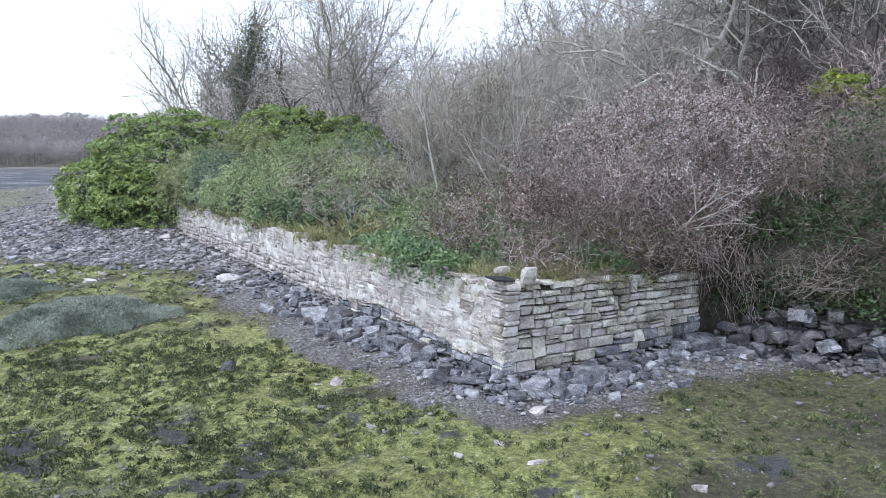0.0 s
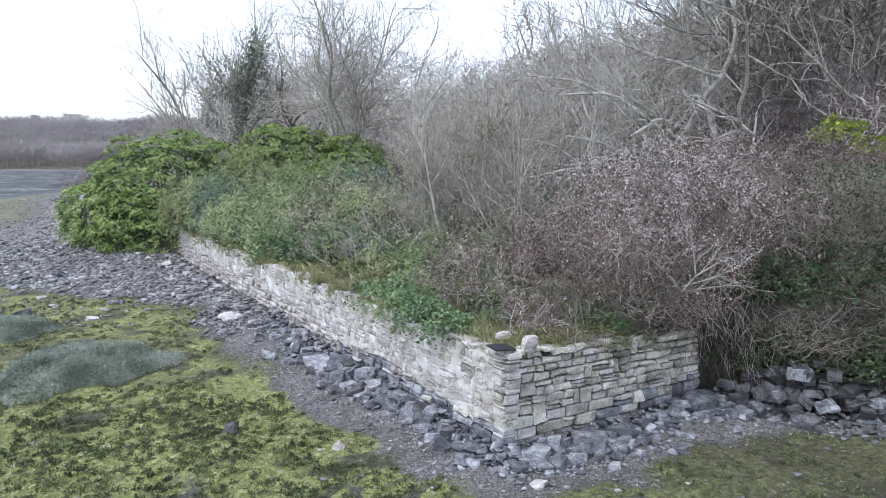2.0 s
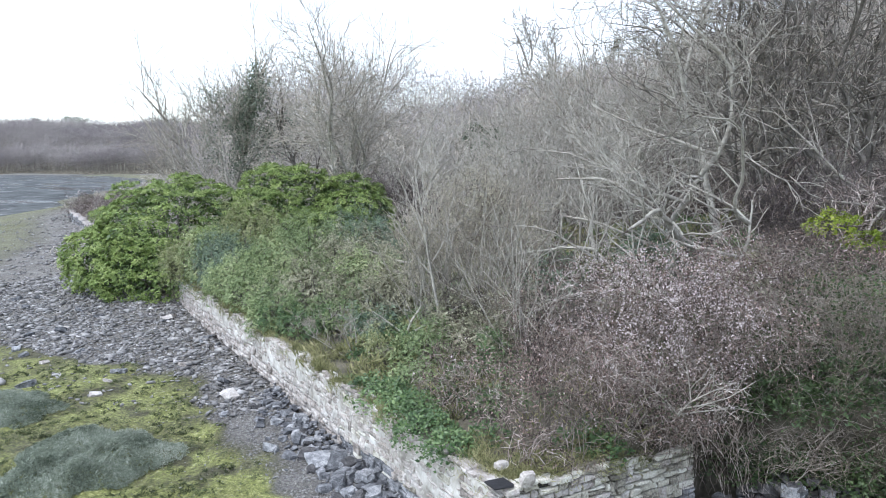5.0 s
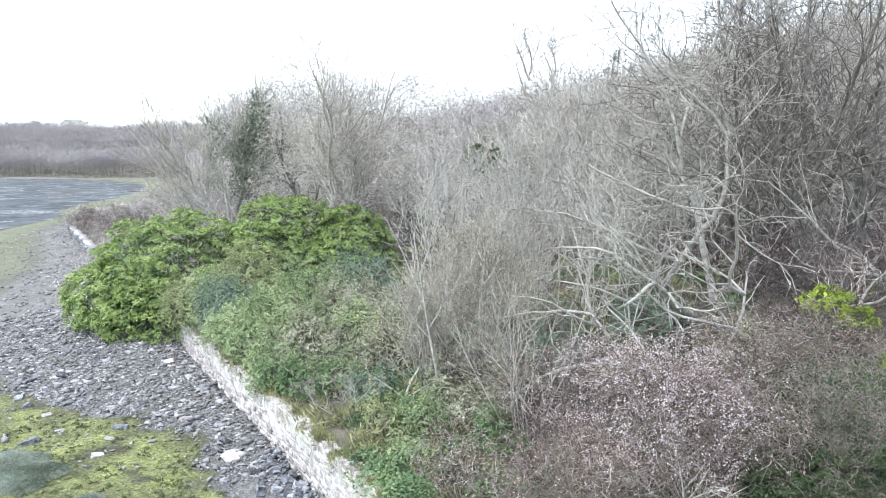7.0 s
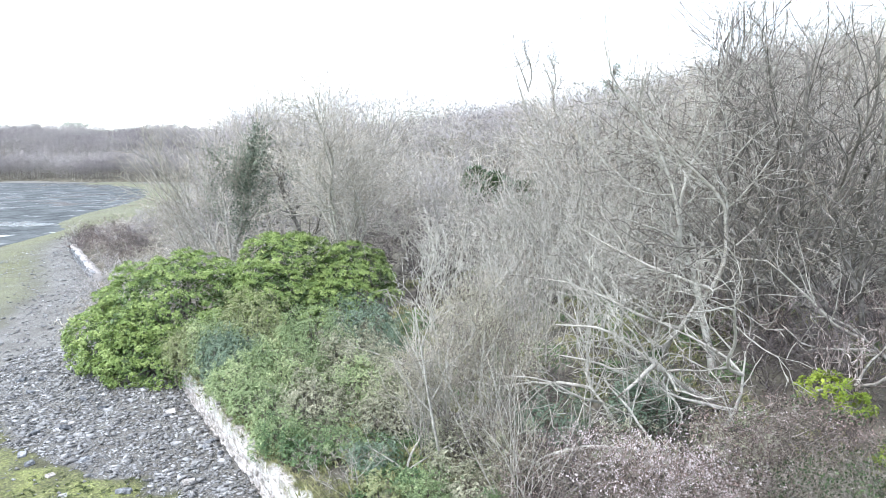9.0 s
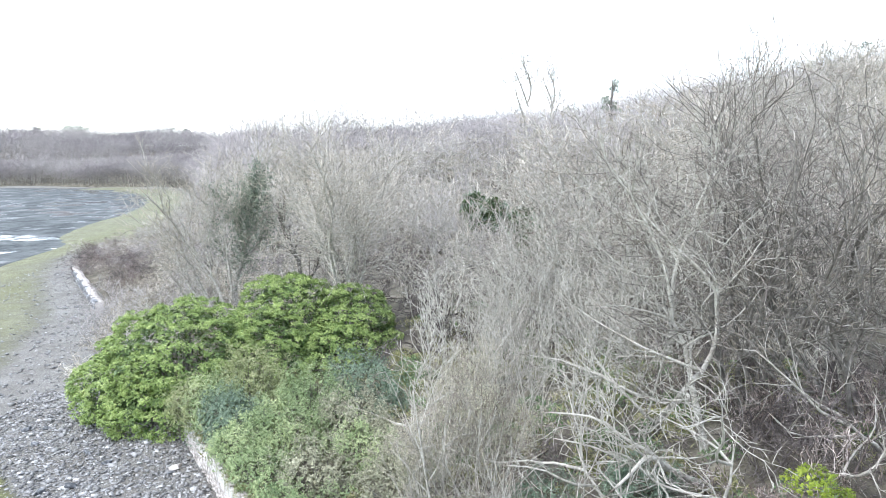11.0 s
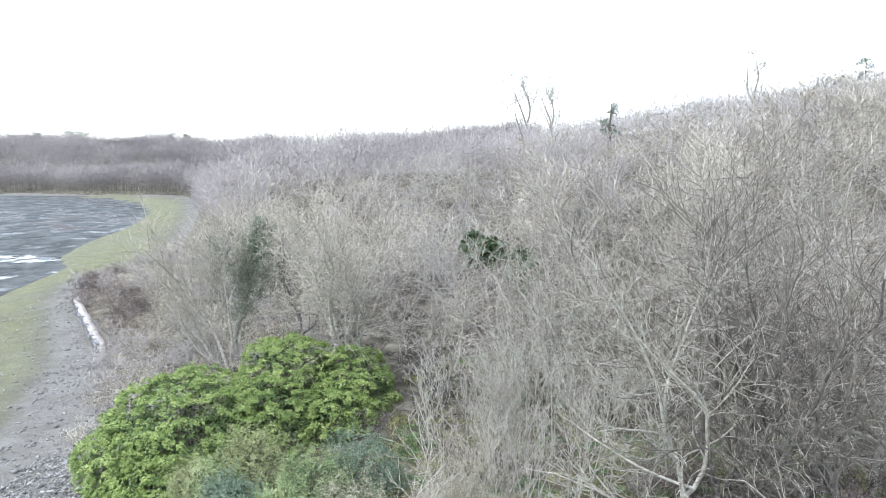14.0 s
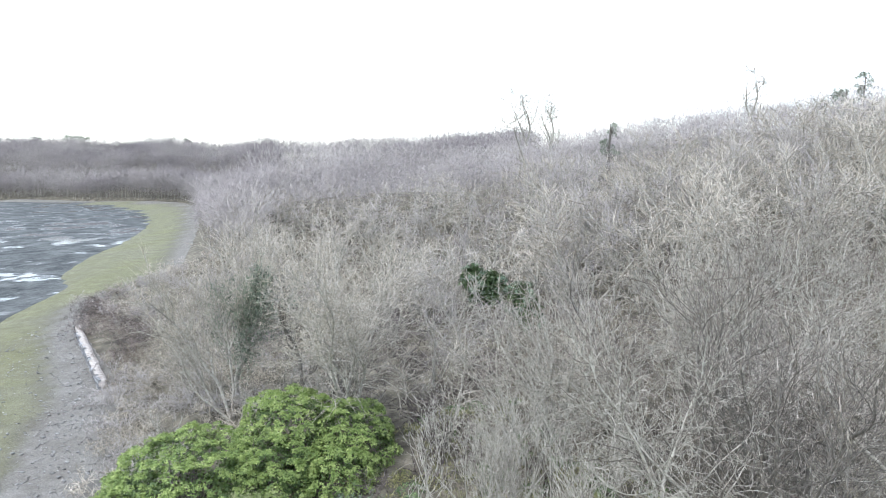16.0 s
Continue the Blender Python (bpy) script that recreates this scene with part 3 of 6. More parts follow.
def lime_coat(parent, origin, way, normal, length, base, top, mat, cell=0.07):
    """Worn lime pointing between and over the upper stones, frayed along its lower edge."""
    n, m = int(length / cell), 24
    s = np.linspace(0.1, length, n)
    v = np.zeros((n, m, 3))
    lo = np.array([base(k) for k in s]) + 0.42 + 0.35 * (value_noise(s, s * 0, 1.3) - 0.5) + 0.012 * s
    hi = np.array([top(k) for k in s]) - 0.04
    for j in range(m):
        z = lo + (hi - lo) * j / (m - 2) if j < m - 1 else hi + 0.005
        d = 0.055 * (value_noise(s, z, 0.13) - 0.5) + 0.05 * (value_noise(s + 9, z * 1.4, 0.32) - 0.5) - 0.017 + 0.016 * smooth_step(3, 12, s) - 0.05 * z
        d = d - 0.07 * (j == 0) if j < m - 1 else d - 0.40
        v[:, j, 0], v[:, j, 1], v[:, j, 2] = origin[0] + way[0] * s + normal[0] * d, origin[1] + way[1] * s + normal[1] * d, z
    i = (np.arange(n - 1)[:, None] * m + np.arange(m - 1)[None]).ravel()
    part("lime_facing", mesh_np("lime_facing", v.reshape(-1, 3), np.stack([i, i + m, i + m + 1, i + 1], 1), mat), parent, "worn whitish lime pointing")


def lay_wall(parent, origin, way, normal, length, top, kinds, seed, proud, course=(0.09, 0.17), run=(0.16, 0.5), keep=300, batter=0.05, ragged=0.05, quoin=True, gap=0.0045, wave=0.03, low=-0.15, tall=0.12, depth=0.26, split=0.28):
    """Rubble laid roughly in courses: wavy beds, slanting joints, some stones two courses high, some split.
    The nearest stones are pieces of their own, the rest one mesh."""
    r = np.random.default_rng(seed)
    levels = [low]
    while levels[-1] < max(top(0), top(length)) + 0.12:
        levels.append(levels[-1] + r.uniform(*course))
    bed = lambda k, s: levels[k] + wave * 2 * (float(value_noise(s + 3.1 * k, 5.7 * k, 0.45)) - 0.5) if k else levels[0]
    taken = {k: [] for k in range(len(levels) + 2)}
    cells = []
    for k in range(len(levels) - 1):
        s, first = 0.0, True
        while s < length - 0.05:
            hit = [t for t in taken[k] if t[0] - 1e-6 <= s < t[1] - 1e-6]
            if hit:
                s = hit[0][1]
                first = False
                continue
            w = r.uniform(*run) * (1.25 if levels[k + 1] - levels[k] > sum(course) / 2 else 0.9)
            if first and quoin:
                w = (0.58, 0.34)[k % 2] * r.uniform(0.9, 1.15)
            nxt = min([t[0] for t in taken[k] if t[0] > s + 1e-6] + [length])
            if s + w > nxt - 0.09:
                w = nxt - s
            up = k + 1
            if not first and k + 2 < len(levels) and w < 0.36 and w > 0.14 and r.random() < tall:
                up = k + 2
                taken[k + 1].append((s, s + w))
            cells.append((k, up, s, s + w))
            first = False
            s += w
    vs, fs, off, kept = [], [], 0, 0
    cells.sort(key=lambda c: c[2])
    for k, up, s0, s1 in cells:
        mid = (s0 + s1) / 2
        if bed(up, mid) > top(mid) + r.uniform(-ragged, ragged) + 0.03:
            continue
        halves = [(0.0, 1.0)]
        if up == k + 1 and s1 - s0 > 0.2 and levels[k + 1] - levels[k] > 0.12 and r.random() < split:
            f = r.uniform(0.35, 0.65)
            halves = [(0.0, f), (f, 1.0)]
        t0, t1 = r.normal(0, 0.012, 2) if not (quoin and s0 == 0) else (0.0, r.normal(0, 0.012))
        for f0, f1 in halves:
            lo = lambda s: bed(k, s) + (bed(up, s) - bed(k, s)) * f0
            hi = lambda s: bed(k, s) + (bed(up, s) - bed(k, s)) * f1
            c = np.array([mid, (lo(mid) + hi(mid)) / 2])
            ring = [(s0 + t0, lo(s0)), (mid, lo(mid)), (s1 + t1, lo(s1)), (s1, (lo(s1) + hi(s1)) / 2), (s1 - t1, hi(s1)), (mid, hi(mid)), (s0 - t0, hi(s0)), (s0, (lo(s0) + hi(s0)) / 2)]
            ring = np.array(ring) + r.normal(0, 0.009, (8, 2))
            size = np.array([s1 - s0, max(hi(mid) - lo(mid), 0.03)])
            outer = c + (ring - c) * np.clip(1 - 2 * gap * r.uniform(0.5, 1.7) / size, 0.5, 1)
            outer[[0, 2, 4, 6]] = c + (outer[[0, 2, 4, 6]] - c) * r.uniform(0.93, 1.0, (4, 1))
            inner = c + (outer - c) * np.clip(1 - 2 * r.uniform(0.008, 0.022, 2) / size, 0.6, 1)
            out = proud(c[1], c[0], r)
            place = lambda q, d: np.array([*(origin + way * q[0] + normal * (d - batter * q[1])), q[1]])
            slope = r.normal(0, 0.012)
            v = [place(q, out - depth) for q in outer] + [place(q, out - r.uniform(0.012, 0.034)) for q in outer] + [place(q, out + r.normal(0, 0.009) + slope * (q[1] - c[1]) * 8) for q in inner] + [place(c + r.normal(0, 0.01, 2), out + r.normal(0.004, 0.006))]
            o = place(c, out)
            v = np.array(v)
            f = [(i, (i + 1) % 8, 8 + (i + 1) % 8, 8 + i) for i in range(8)] + [(8 + i, 8 + (i + 1) % 8, 16 + (i + 1) % 8, 16 + i) for i in range(8)] + [(16 + i, 16 + (i + 1) % 8, 24) for i in range(8)]
            if kept < keep:
                me = bpy.data.meshes.new("stone")
                me.from_pydata((v - o).tolist(), [], f)
                me.materials.append(STONE_MATS[kinds(c[1], c[0], r)])
                ob = new("stone", me)
                ob.parent = parent
                ob.matrix_basis = Matrix.Translation(o)
                kept += 1
            else:
                tri = np.array([t for q in f for t in ([q] if len(q) == 3 else [(q[0], q[1], q[2]), (q[0], q[2], q[3])])])
                vs.append(v)
                fs.append(tri + off)
                off += len(v)
    if vs:
        rest = part("stonework", mesh_np("stonework", np.concatenate(vs), np.concatenate(fs), M_STONE_PALE_J), parent)
        rest["kind"] = "stuff"


def backing(parent, origin, way, normal, length, z0, z1, top, front, thick, mat, name):
    """The wall's core, with an uneven top, as a strip of short lengths."""
    n = max(2, int(length / 0.3))
    v, f = [], []
    for k in range(n + 1):
        s = length * k / n
        zt = min(z1, top(s) - 0.06 + 0.03 * math.sin(k * 2.7))
        for d, z in ((front - 0.05 * z0, z0), (front - 0.05 * zt, zt), (front - thick, zt), (front - thick, z0)):
            p = origin + way * s + normal * d
            v.append((p[0], p[1], z))
        if k:
            a, b = 4 * (k - 1), 4 * k
            f += [(a + i, a + (i + 1) % 4, b + (i + 1) % 4, b + i) for i in range(4)]
    f += [(0, 3, 2, 1), (4 * n, 4 * n + 1, 4 * n + 2, 4 * n + 3)]
    part(name, mesh_np(name, v, f, mat), parent)


left_n, right_n = np.array([-LEFT_WAY[1], LEFT_WAY[0]]), np.array([RIGHT_WAY[1], -RIGHT_WAY[0]])
left_base = lambda s: float(beach_z(*xy_of(s, -0.1)))
left_top = lambda s: 1.76 + 0.05 * math.sin(s * 1.3) + 0.05 * math.sin(s * 3.1 + 1)
right_top = lambda s: 1.82 - 0.035 * s + 0.04 * math.sin(s * 2.9)
wall_1 = tagged(thing("wall_1", "", ""), "long pale lime-washed rubble stone sea wall", "stone wall", kind="structure")
wall_2 = tagged(thing("wall_2", "", ""), "short return of the old sea wall in coursed buff stone", "stone wall", kind="structure")


def left_kind(z, s, r):
    pale = z > 0.50 + 0.02 * s + 0.35 * (float(value_noise(s, z, 1.2)) - 0.5)
    return ("pale" if r.random() < 0.85 else "buff") if pale else ("buff" if r.random() < 0.12 else "grey")


def left_proud(z, s, r):
    return r.uniform(-0.022, 0.014) if z > 0.55 + 0.012 * s else r.uniform(-0.04, 0.04)


lay_wall(wall_1, CORNER, LEFT_WAY, left_n, 27.0, left_top, left_kind, 3, left_proud, (0.10, 0.20), (0.18, 0.55), gap=0.008, wave=0.04)
lime_coat(wall_1, CORNER, LEFT_WAY, left_n, 27.0, left_base, left_top, M_MORTAR)
backing(wall_1, CORNER + LEFT_WAY * 0.12, LEFT_WAY, left_n, 26.8, -0.4, 2.5, left_top, -0.09, 0.36, M_JOINT, "core")


def right_kind(z, s, r):
    if z < 0.12 + 0.15 * s + 0.5 * (float(value_noise(s, z, 0.6)) - 0.5):
        return "grey" if r.random() < 0.5 else ("dark" if r.random() < 0.25 else "buff")
    return "pale" if r.random() < 0.6 - 0.1 * s else "buff"


lay_wall(wall_2, CORNER, RIGHT_WAY, right_n, 4.75, right_top, right_kind, 8, lambda z, s, r: r.uniform(-0.025, 0.018) - 0.06 * (z < 0.4) * r.random(), (0.10, 0.21), (0.17, 0.50), gap=0.010, wave=0.022, ragged=0.08, tall=0.10, keep=400, split=0.14)
backing(wall_2, CORNER + RIGHT_WAY * 0.12, RIGHT_WAY, right_n, 4.6, -0.4, 2.4, right_top, -0.10, 0.36, M_JOINT, "core")

# the collapsed wall further along, of dark wet stone
low_o, low_way = np.array([5.85, 14.15]), unit(np.array([1.9, -0.72]))
low_n = np.array([low_way[1], -low_way[0]])
wall_3 = tagged(thing("wall_3", "", ""), "low tumbledown wall of dark wet stone under brambles", "stone wall", kind="structure")
low_top = lambda s: 0.98 + 0.12 * math.sin(s * 1.7) + 0.08 * math.sin(s * 4.1)
lay_wall(wall_3, low_o, low_way, low_n, 6.5, low_top, lambda z, s, r: "dark" if r.random() < 0.9 else "grey", 21,
         lambda z, s, r: r.uniform(-0.12, 0.12), (0.06, 0.16), (0.14, 0.5), quoin=False, ragged=0.15, gap=0.010, wave=0.10, low=-0.1, depth=0.34, tall=0.3)
backing(wall_3, low_o, low_way, low_n, 6.5, -0.4, 1.1, lambda s: 0.92, -0.2, 0.3, M_JOINT, "core")

# the low wall far along the beach
far_o = np.array(xy_of(64, -0.3))
wall_4 = tagged(thing("wall_4", "", ""), "low pale stone wall far along the beach", "stone wall", kind="structure")
lay_wall(wall_4, far_o, LEFT_WAY, left_n, 27, lambda s: 1.25 + 0.1 * math.sin(s), lambda z, s, r: "grey" if r.random() < 0.6 else "dark", 31, lambda z, s, r: r.uniform(-0.03, 0.03), (0.2, 0.3), (0.5, 1.1), quoin=False)
backing(wall_4, far_o, LEFT_WAY, left_n, 27, -0.6, 1.5, lambda s: 1.28 + 0.1 * math.sin(s), -0.06, 0.8, M_STONE_PALE, "core")

# ---- growing plants ----
def grow(seed, height, radius, lean=(0, 0), fork=0.3, stems=1, plan=(9, 4, 3), spread=0.9, up=0.25, twigs=5, twig_len=0.6, crook=0.25, splay=0.25, r_twig=0.012, limbs=(), r_least=0.008):
    """A bare tree at the origin: stem pieces, branch pieces and pointed twigs. limbs: stems of its own choice (foot, way, length, radius)."""
    r = np.random.default_rng(seed)
    trunk, boughs, tips = [], [], []
    levels = len(plan)

    def limb(p, d, length, rad, level):
        n = (11, 8, 5, 3)[min(level, 3)] if limbs else (6, 4, 3, 2)[min(level, 3)]
        pts = [p]
        if level == 0:
            trunk.append([])
        amount = crook * (0.35, 0.75, 1.0, 1.2)[min(level, 3)] * (4 / n) ** 0.75
        curl = r.normal(0, amount, 3)
        for k in range(n):
            if r.random() < 0.3:
                curl = r.normal(0, amount * 1.4, 3)
            d = unit(d + curl + r.normal(0, amount * 0.5, 3) + np.array([0, 0, up * 2 / n]))
            q = p + d * length / n
            r0, r1 = max(rad * (1 - 0.75 * k / n), r_least), max(rad * (1 - 0.75 * (k + 1) / n), r_least)
            if level and level == levels and not limbs:
                tips.append((*p, *(q + d * length / n * 0.4), r0, 0))
            else:
                (trunk[-1] if level == 0 else boughs).append((*p, *q, r0, r1))
            p = q
            pts.append(p)
        pts = np.array(pts)
        if level < levels:
            for k in range(plan[level]):
                f = r.uniform(fork, 1.0) if level == 0 else r.uniform(0.25, 1.0)
                i = min(int(f * n), n - 1)
                at = pts[i] + (pts[i + 1] - pts[i]) * (f * n - i)
                out = r.normal(size=3)
                out[2] = abs(out[2]) * 0.4
                nd = unit(d * 0.5 + unit(out) * spread)
                limb(at, nd, length * r.uniform(0.42, 0.72) * (1.15 - 0.45 * f), rad * (1 - 0.75 * f) * 0.6 + 0.003, level + 1)
        if level >= 1:
            cnt = twigs if level == levels else max(1, twigs // 2)
            for k in range(cnt):
                f = r.uniform(0.15, 1.0) * n
                i = min(int(f), n - 1)
                at = pts[i] + (pts[i + 1] - pts[i]) * (f - i)
                nd = unit(unit(pts[i + 1] - pts[i]) * 0.6 + r.normal(size=3) * 0.6 + np.array([0, 0, 0.25]))
                long_ = twig_len * r.uniform(0.5, 1.2)
                tips.append((*at, *(at + nd * long_), r_twig, 0))
                at = at + nd * long_ * r.uniform(0.3, 0.6)
                tips.append((*at, *(at + unit(nd + r.normal(0, 0.6, 3)) * long_ * 0.7), r_twig * 0.7, 0))

    for foot, way, length, rad in limbs:
        limb(np.array(foot, float), unit(np.array(way, float)), length, rad, 0)
    for s in range(0 if limbs else stems):
        a = 2 * math.pi * s / max(stems, 1) + r.uniform(0, 1)
        d0 = unit(np.array([lean[0] + (splay * math.cos(a) if stems > 1 else 0), lean[1] + (splay * math.sin(a) if stems > 1 else 0), 1.0]))
        limb(np.array([0.05 * math.cos(a), 0.05 * math.sin(a), -0.2]), d0, height * (0.72 if stems == 1 else r.uniform(0.55, 0.8)), radius * (1 if stems == 1 else 0.62), 0)
    return trunk, boughs, tips


def ramify(seed, limbs, levels=3, per=(1.6, 2.6, 4.0), angle=(0.45, 0.85), shrink=(0.42, 0.68), wander=0.16, lift=0.05, rise=0.15, r_min=0.012, twig=(0.3, 0.75), r_twig=0.01, taper=0.28):
    """A bare tree: each limb (foot, or how far up the first limb; way, length, radius, bare share) winds on its way and gives off side branches in a spiral, and these again.
    Returns the limbs one by one, the branch pieces and the pointed twigs."""
    r = np.random.default_rng(seed)
    stems, boughs, tips = [], [], []

    def limb(p, d, length, rad, level, bare):
        n = max(3, min(16, int(length / (0.5, 0.4, 0.33, 0.3)[min(level, 3)])))
        step, end = length / n, max(rad * taper, min(rad, r_min))
        turn, d0 = r.normal(0, wander, 3), d
        pts, ways, out = [p], [], []
        for k in range(n):
            turn = turn * 0.6 + r.normal(0, wander * (0.75, 1.25, 1.7, 2.0)[min(level, 3)], 3) * 0.8
            d = unit(d + turn * math.sqrt(step) + (d0 - d) * 0.3 + np.array([0, 0, lift * step]))
            d0 = unit(d0 + np.array([0, 0, lift * step]))
            q = p + d * step
            out.append((*p, *q, rad + (end - rad) * k / n, rad + (end - rad) * (k + 1) / n))
            p = q
            pts.append(p)
            ways.append(d)
        if level == 0:
            stems.append(out)
        else:
            boughs.extend(out)
        tips.append((*p, *(p + d * twig[1]), end, 0))
        count = max(2, int(length * (1 - bare) * per[min(level, len(per) - 1)]))
        phase = r.uniform(0, 6.28)
        for j in range(count):
            f = bare + (1 - bare) * (j + r.random()) / count
            i = min(int(f * n), n - 1)
            at, w = pts[i] + (pts[i + 1] - pts[i]) * (f * n - i), ways[i]
            phase += 2.4 + r.normal(0, 0.4)
            u, v = frames_of(w[None])
            a = r.uniform(*angle)
            nd = unit(w * math.cos(a) + (u[0] * math.cos(phase) + v[0] * math.sin(phase)) * math.sin(a) + np.array([0, 0, rise]))
            long_ = length * r.uniform(*shrink) * (1.1 - 0.6 * f)
            if level + 1 < levels and long_ > twig[1]:
                limb(at, nd, long_, max((rad + (end - rad) * f) * 0.6, r_min), level + 1, 0.12)
            else:
                ln = r.uniform(*twig)
                nd = unit(nd + r.normal(0, 0.3, 3))
                mid = at + nd * ln * 0.55
                tips.append((*at, *(at + nd * ln), r_twig, 0))
                tips.append((*mid, *(mid + unit(nd + r.normal(0, 0.6, 3) + np.array([0, 0, rise])) * ln * 0.65), r_twig * 0.75, 0))

    for foot, way, length, rad, bare in limbs:
        if not isinstance(foot, tuple):
            foot = stems[0][min(int(foot * len(stems[0])), len(stems[0]) - 1)][:3]
        limb(np.array(foot, float), unit(np.array(way, float)), length, rad, 0, bare)
    return stems, boughs, tips


def coppice(seed, n, height, radius, splay, bare=0.25, lean=(0.0, 0.0)):
    """Limbs for ramify: a cluster of stems that part from one foot."""
    r = np.random.default_rng(seed)
    out = []
    for k in range(n):
        a = 2 * math.pi * (k + r.uniform(-0.3, 0.3)) / n
        t = splay * r.uniform(0.4, 1.0) if n > 1 else 0.0
        out.append(((0.12 * math.cos(a) * (n > 1), 0.12 * math.sin(a) * (n > 1), -0.3), (lean[0] + t * math.cos(a), lean[1] + t * math.sin(a), 1), height * r.uniform(0.72, 0.95), radius * r.uniform(0.7, 1.0) / n ** 0.35, bare))
    return out


def tree_thing(name, label, category, parts3, m_stem, m_twig, at=(0, 0, 0), group="", sides=5, extra=True):
    """A tree as one thing: its trunk or each of its stems, the branches, the twigs."""
    t, b, w = parts3
    ob = thing(name, label, category, at, group)
    stems = t if isinstance(t[0], list) else [t]
    for k, stem in enumerate(stems):
        part("trunk" if len(stems) == 1 else "stem", stem_mesh("trunk", stem, m_stem, sides), ob)
    part("branchwork", tube_mesh("branchwork", b, m_stem if extra else m_twig, 3), ob)["kind"] = "stuff"
    part("crown", cone_mesh("crown", w, m_twig), ob)["kind"] = "stuff"
    return ob


def on_land(x, y):
    return float(land_z(np.array([x]), np.array([y]))[0])


def dome_points(n, centre, radii, seed, lo=-0.15, bumps=0.12, fill=0.0):
    """Points over the upper part of a lumpy dome, with outward directions."""
    r = np.random.default_rng(seed)
    d = rand_dirs(n * 3, r)
    d = d[d[:, 2] > lo][:n]
    ph = r.uniform(0, 6.28, 6)
    lump = 1 + bumps * (np.sin(d[:, 0] * 5 + ph[0]) * np.sin(d[:, 1] * 5 + ph[1]) + 0.7 * np.sin(d[:, 0] * 11 + ph[2]) * np.sin(d[:, 1] * 10 + d[:, 2] * 9 + ph[3]) + 0.4 * np.sin(d[:, 2] * 19 + ph[4]) * np.sin(d[:, 0] * 21 + ph[5]))
    depth = 1 - fill * r.random(len(d)) ** 2
    p = d * (lump * depth)[:, None] * np.array(radii) + np.array(centre)
    return p, unit(d / np.array(radii))


def rosettes(p, out, per, length, width, seed, mat, name, droop=0.3, size_var=0.3):
    """Whorls of leaves round shoot tips."""
    r = np.random.default_rng(seed)
    n = len(p)
    axis_ = unit(out + np.array([0, 0, 0.7]) + r.normal(0, 0.25, (n, 3)))
    P = np.repeat(p, per, 0) + r.normal(0, length * 0.25, (n * per, 3))
    A = np.repeat(axis_, per, 0)
    side = unit(np.cross(A, rand_dirs(n * per, r)))
    D = unit(side + A * r.uniform(-droop, 0.9, (n * per, 1)))
    sz = np.exp(r.normal(0, size_var, n * per))
    return leaf_mesh(name, P, D, A + 0.01, length * sz, width * sz, mat)


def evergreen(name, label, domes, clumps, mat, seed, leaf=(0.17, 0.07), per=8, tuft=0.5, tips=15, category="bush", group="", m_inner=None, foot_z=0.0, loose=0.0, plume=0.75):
    """Rounded bush: domes of leafy clumps, each clump a small dome of leaf whorls, on branches from one foot."""
    o = np.array([domes[0][0][0], domes[0][0][1], foot_z])
    ob = thing(name, label, category, o, group)
    stems, outer, inner = [], [], []
    for k, (c, rad) in enumerate(domes):
        area = 2 * math.pi * (((rad[0] * rad[1]) ** 1.6 + (rad[0] * rad[2]) ** 1.6 + (rad[1] * rad[2]) ** 1.6) / 3) ** 0.625 * 1.25
        p, d = dome_points(int(area * clumps), np.array(c) - o, rad, seed + k, lo=-0.5, bumps=0.09 + 0.12 * loose)
        free = np.ones(len(p), bool)
        for j, (c2, rad2) in enumerate(domes):
            if j != k:
                free &= (((p + o - np.array(c2)) / np.array(rad2)) ** 2).sum(1) > 0.78
        p, d = p[free], d[free]
        r = np.random.default_rng(seed + 20 + k)
        q = unit(rand_dirs(len(p) * tips, r) + np.repeat(d, tips, 0) * 0.7 + np.array([0, 0, 0.5]))
        size = np.repeat(tuft * r.uniform(0.6, 1.35, len(p)), tips)[:, None]
        size = size * (1 + loose * r.exponential(0.5, size.shape))
        outer.append((np.repeat(p, tips, 0) + q * size * np.array([1.25 - plume / 3, 1.25 - plume / 3, plume]) * r.uniform(0.75, 1.0, (len(q), 1)), q))
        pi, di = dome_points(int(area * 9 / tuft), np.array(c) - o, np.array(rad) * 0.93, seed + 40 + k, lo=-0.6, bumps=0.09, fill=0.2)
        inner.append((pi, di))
        foot = np.array(c) - o - np.array([0, 0, rad[2] * 0.9])
        for q in p[r.integers(0, len(p), 30)]:
            mid = foot + (q - foot) * 0.5 + r.normal(0, 0.1 * rad[0] / 2, 3)
            stems += [(*foot, *mid, 0.018 * rad[0], 0.012 * rad[0]), (*mid, *(foot + (q - foot) * 0.93), 0.012 * rad[0], 0.006)]
    pp, dd = (np.concatenate(v) for v in zip(*outer))
    part("foliage", rosettes(pp, dd, per, leaf[0], leaf[1], seed, mat, "foliage"), ob)
    pp, dd = (np.concatenate(v) for v in zip(*inner))
    # by default the inner leaves are dark green, painted shade behind the clumps
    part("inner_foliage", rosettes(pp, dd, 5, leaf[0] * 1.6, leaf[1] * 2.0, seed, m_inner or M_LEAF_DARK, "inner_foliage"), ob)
    part("branchwork", tube_mesh("branchwork", stems, M_BARK_DARK, 4), ob)
    return ob


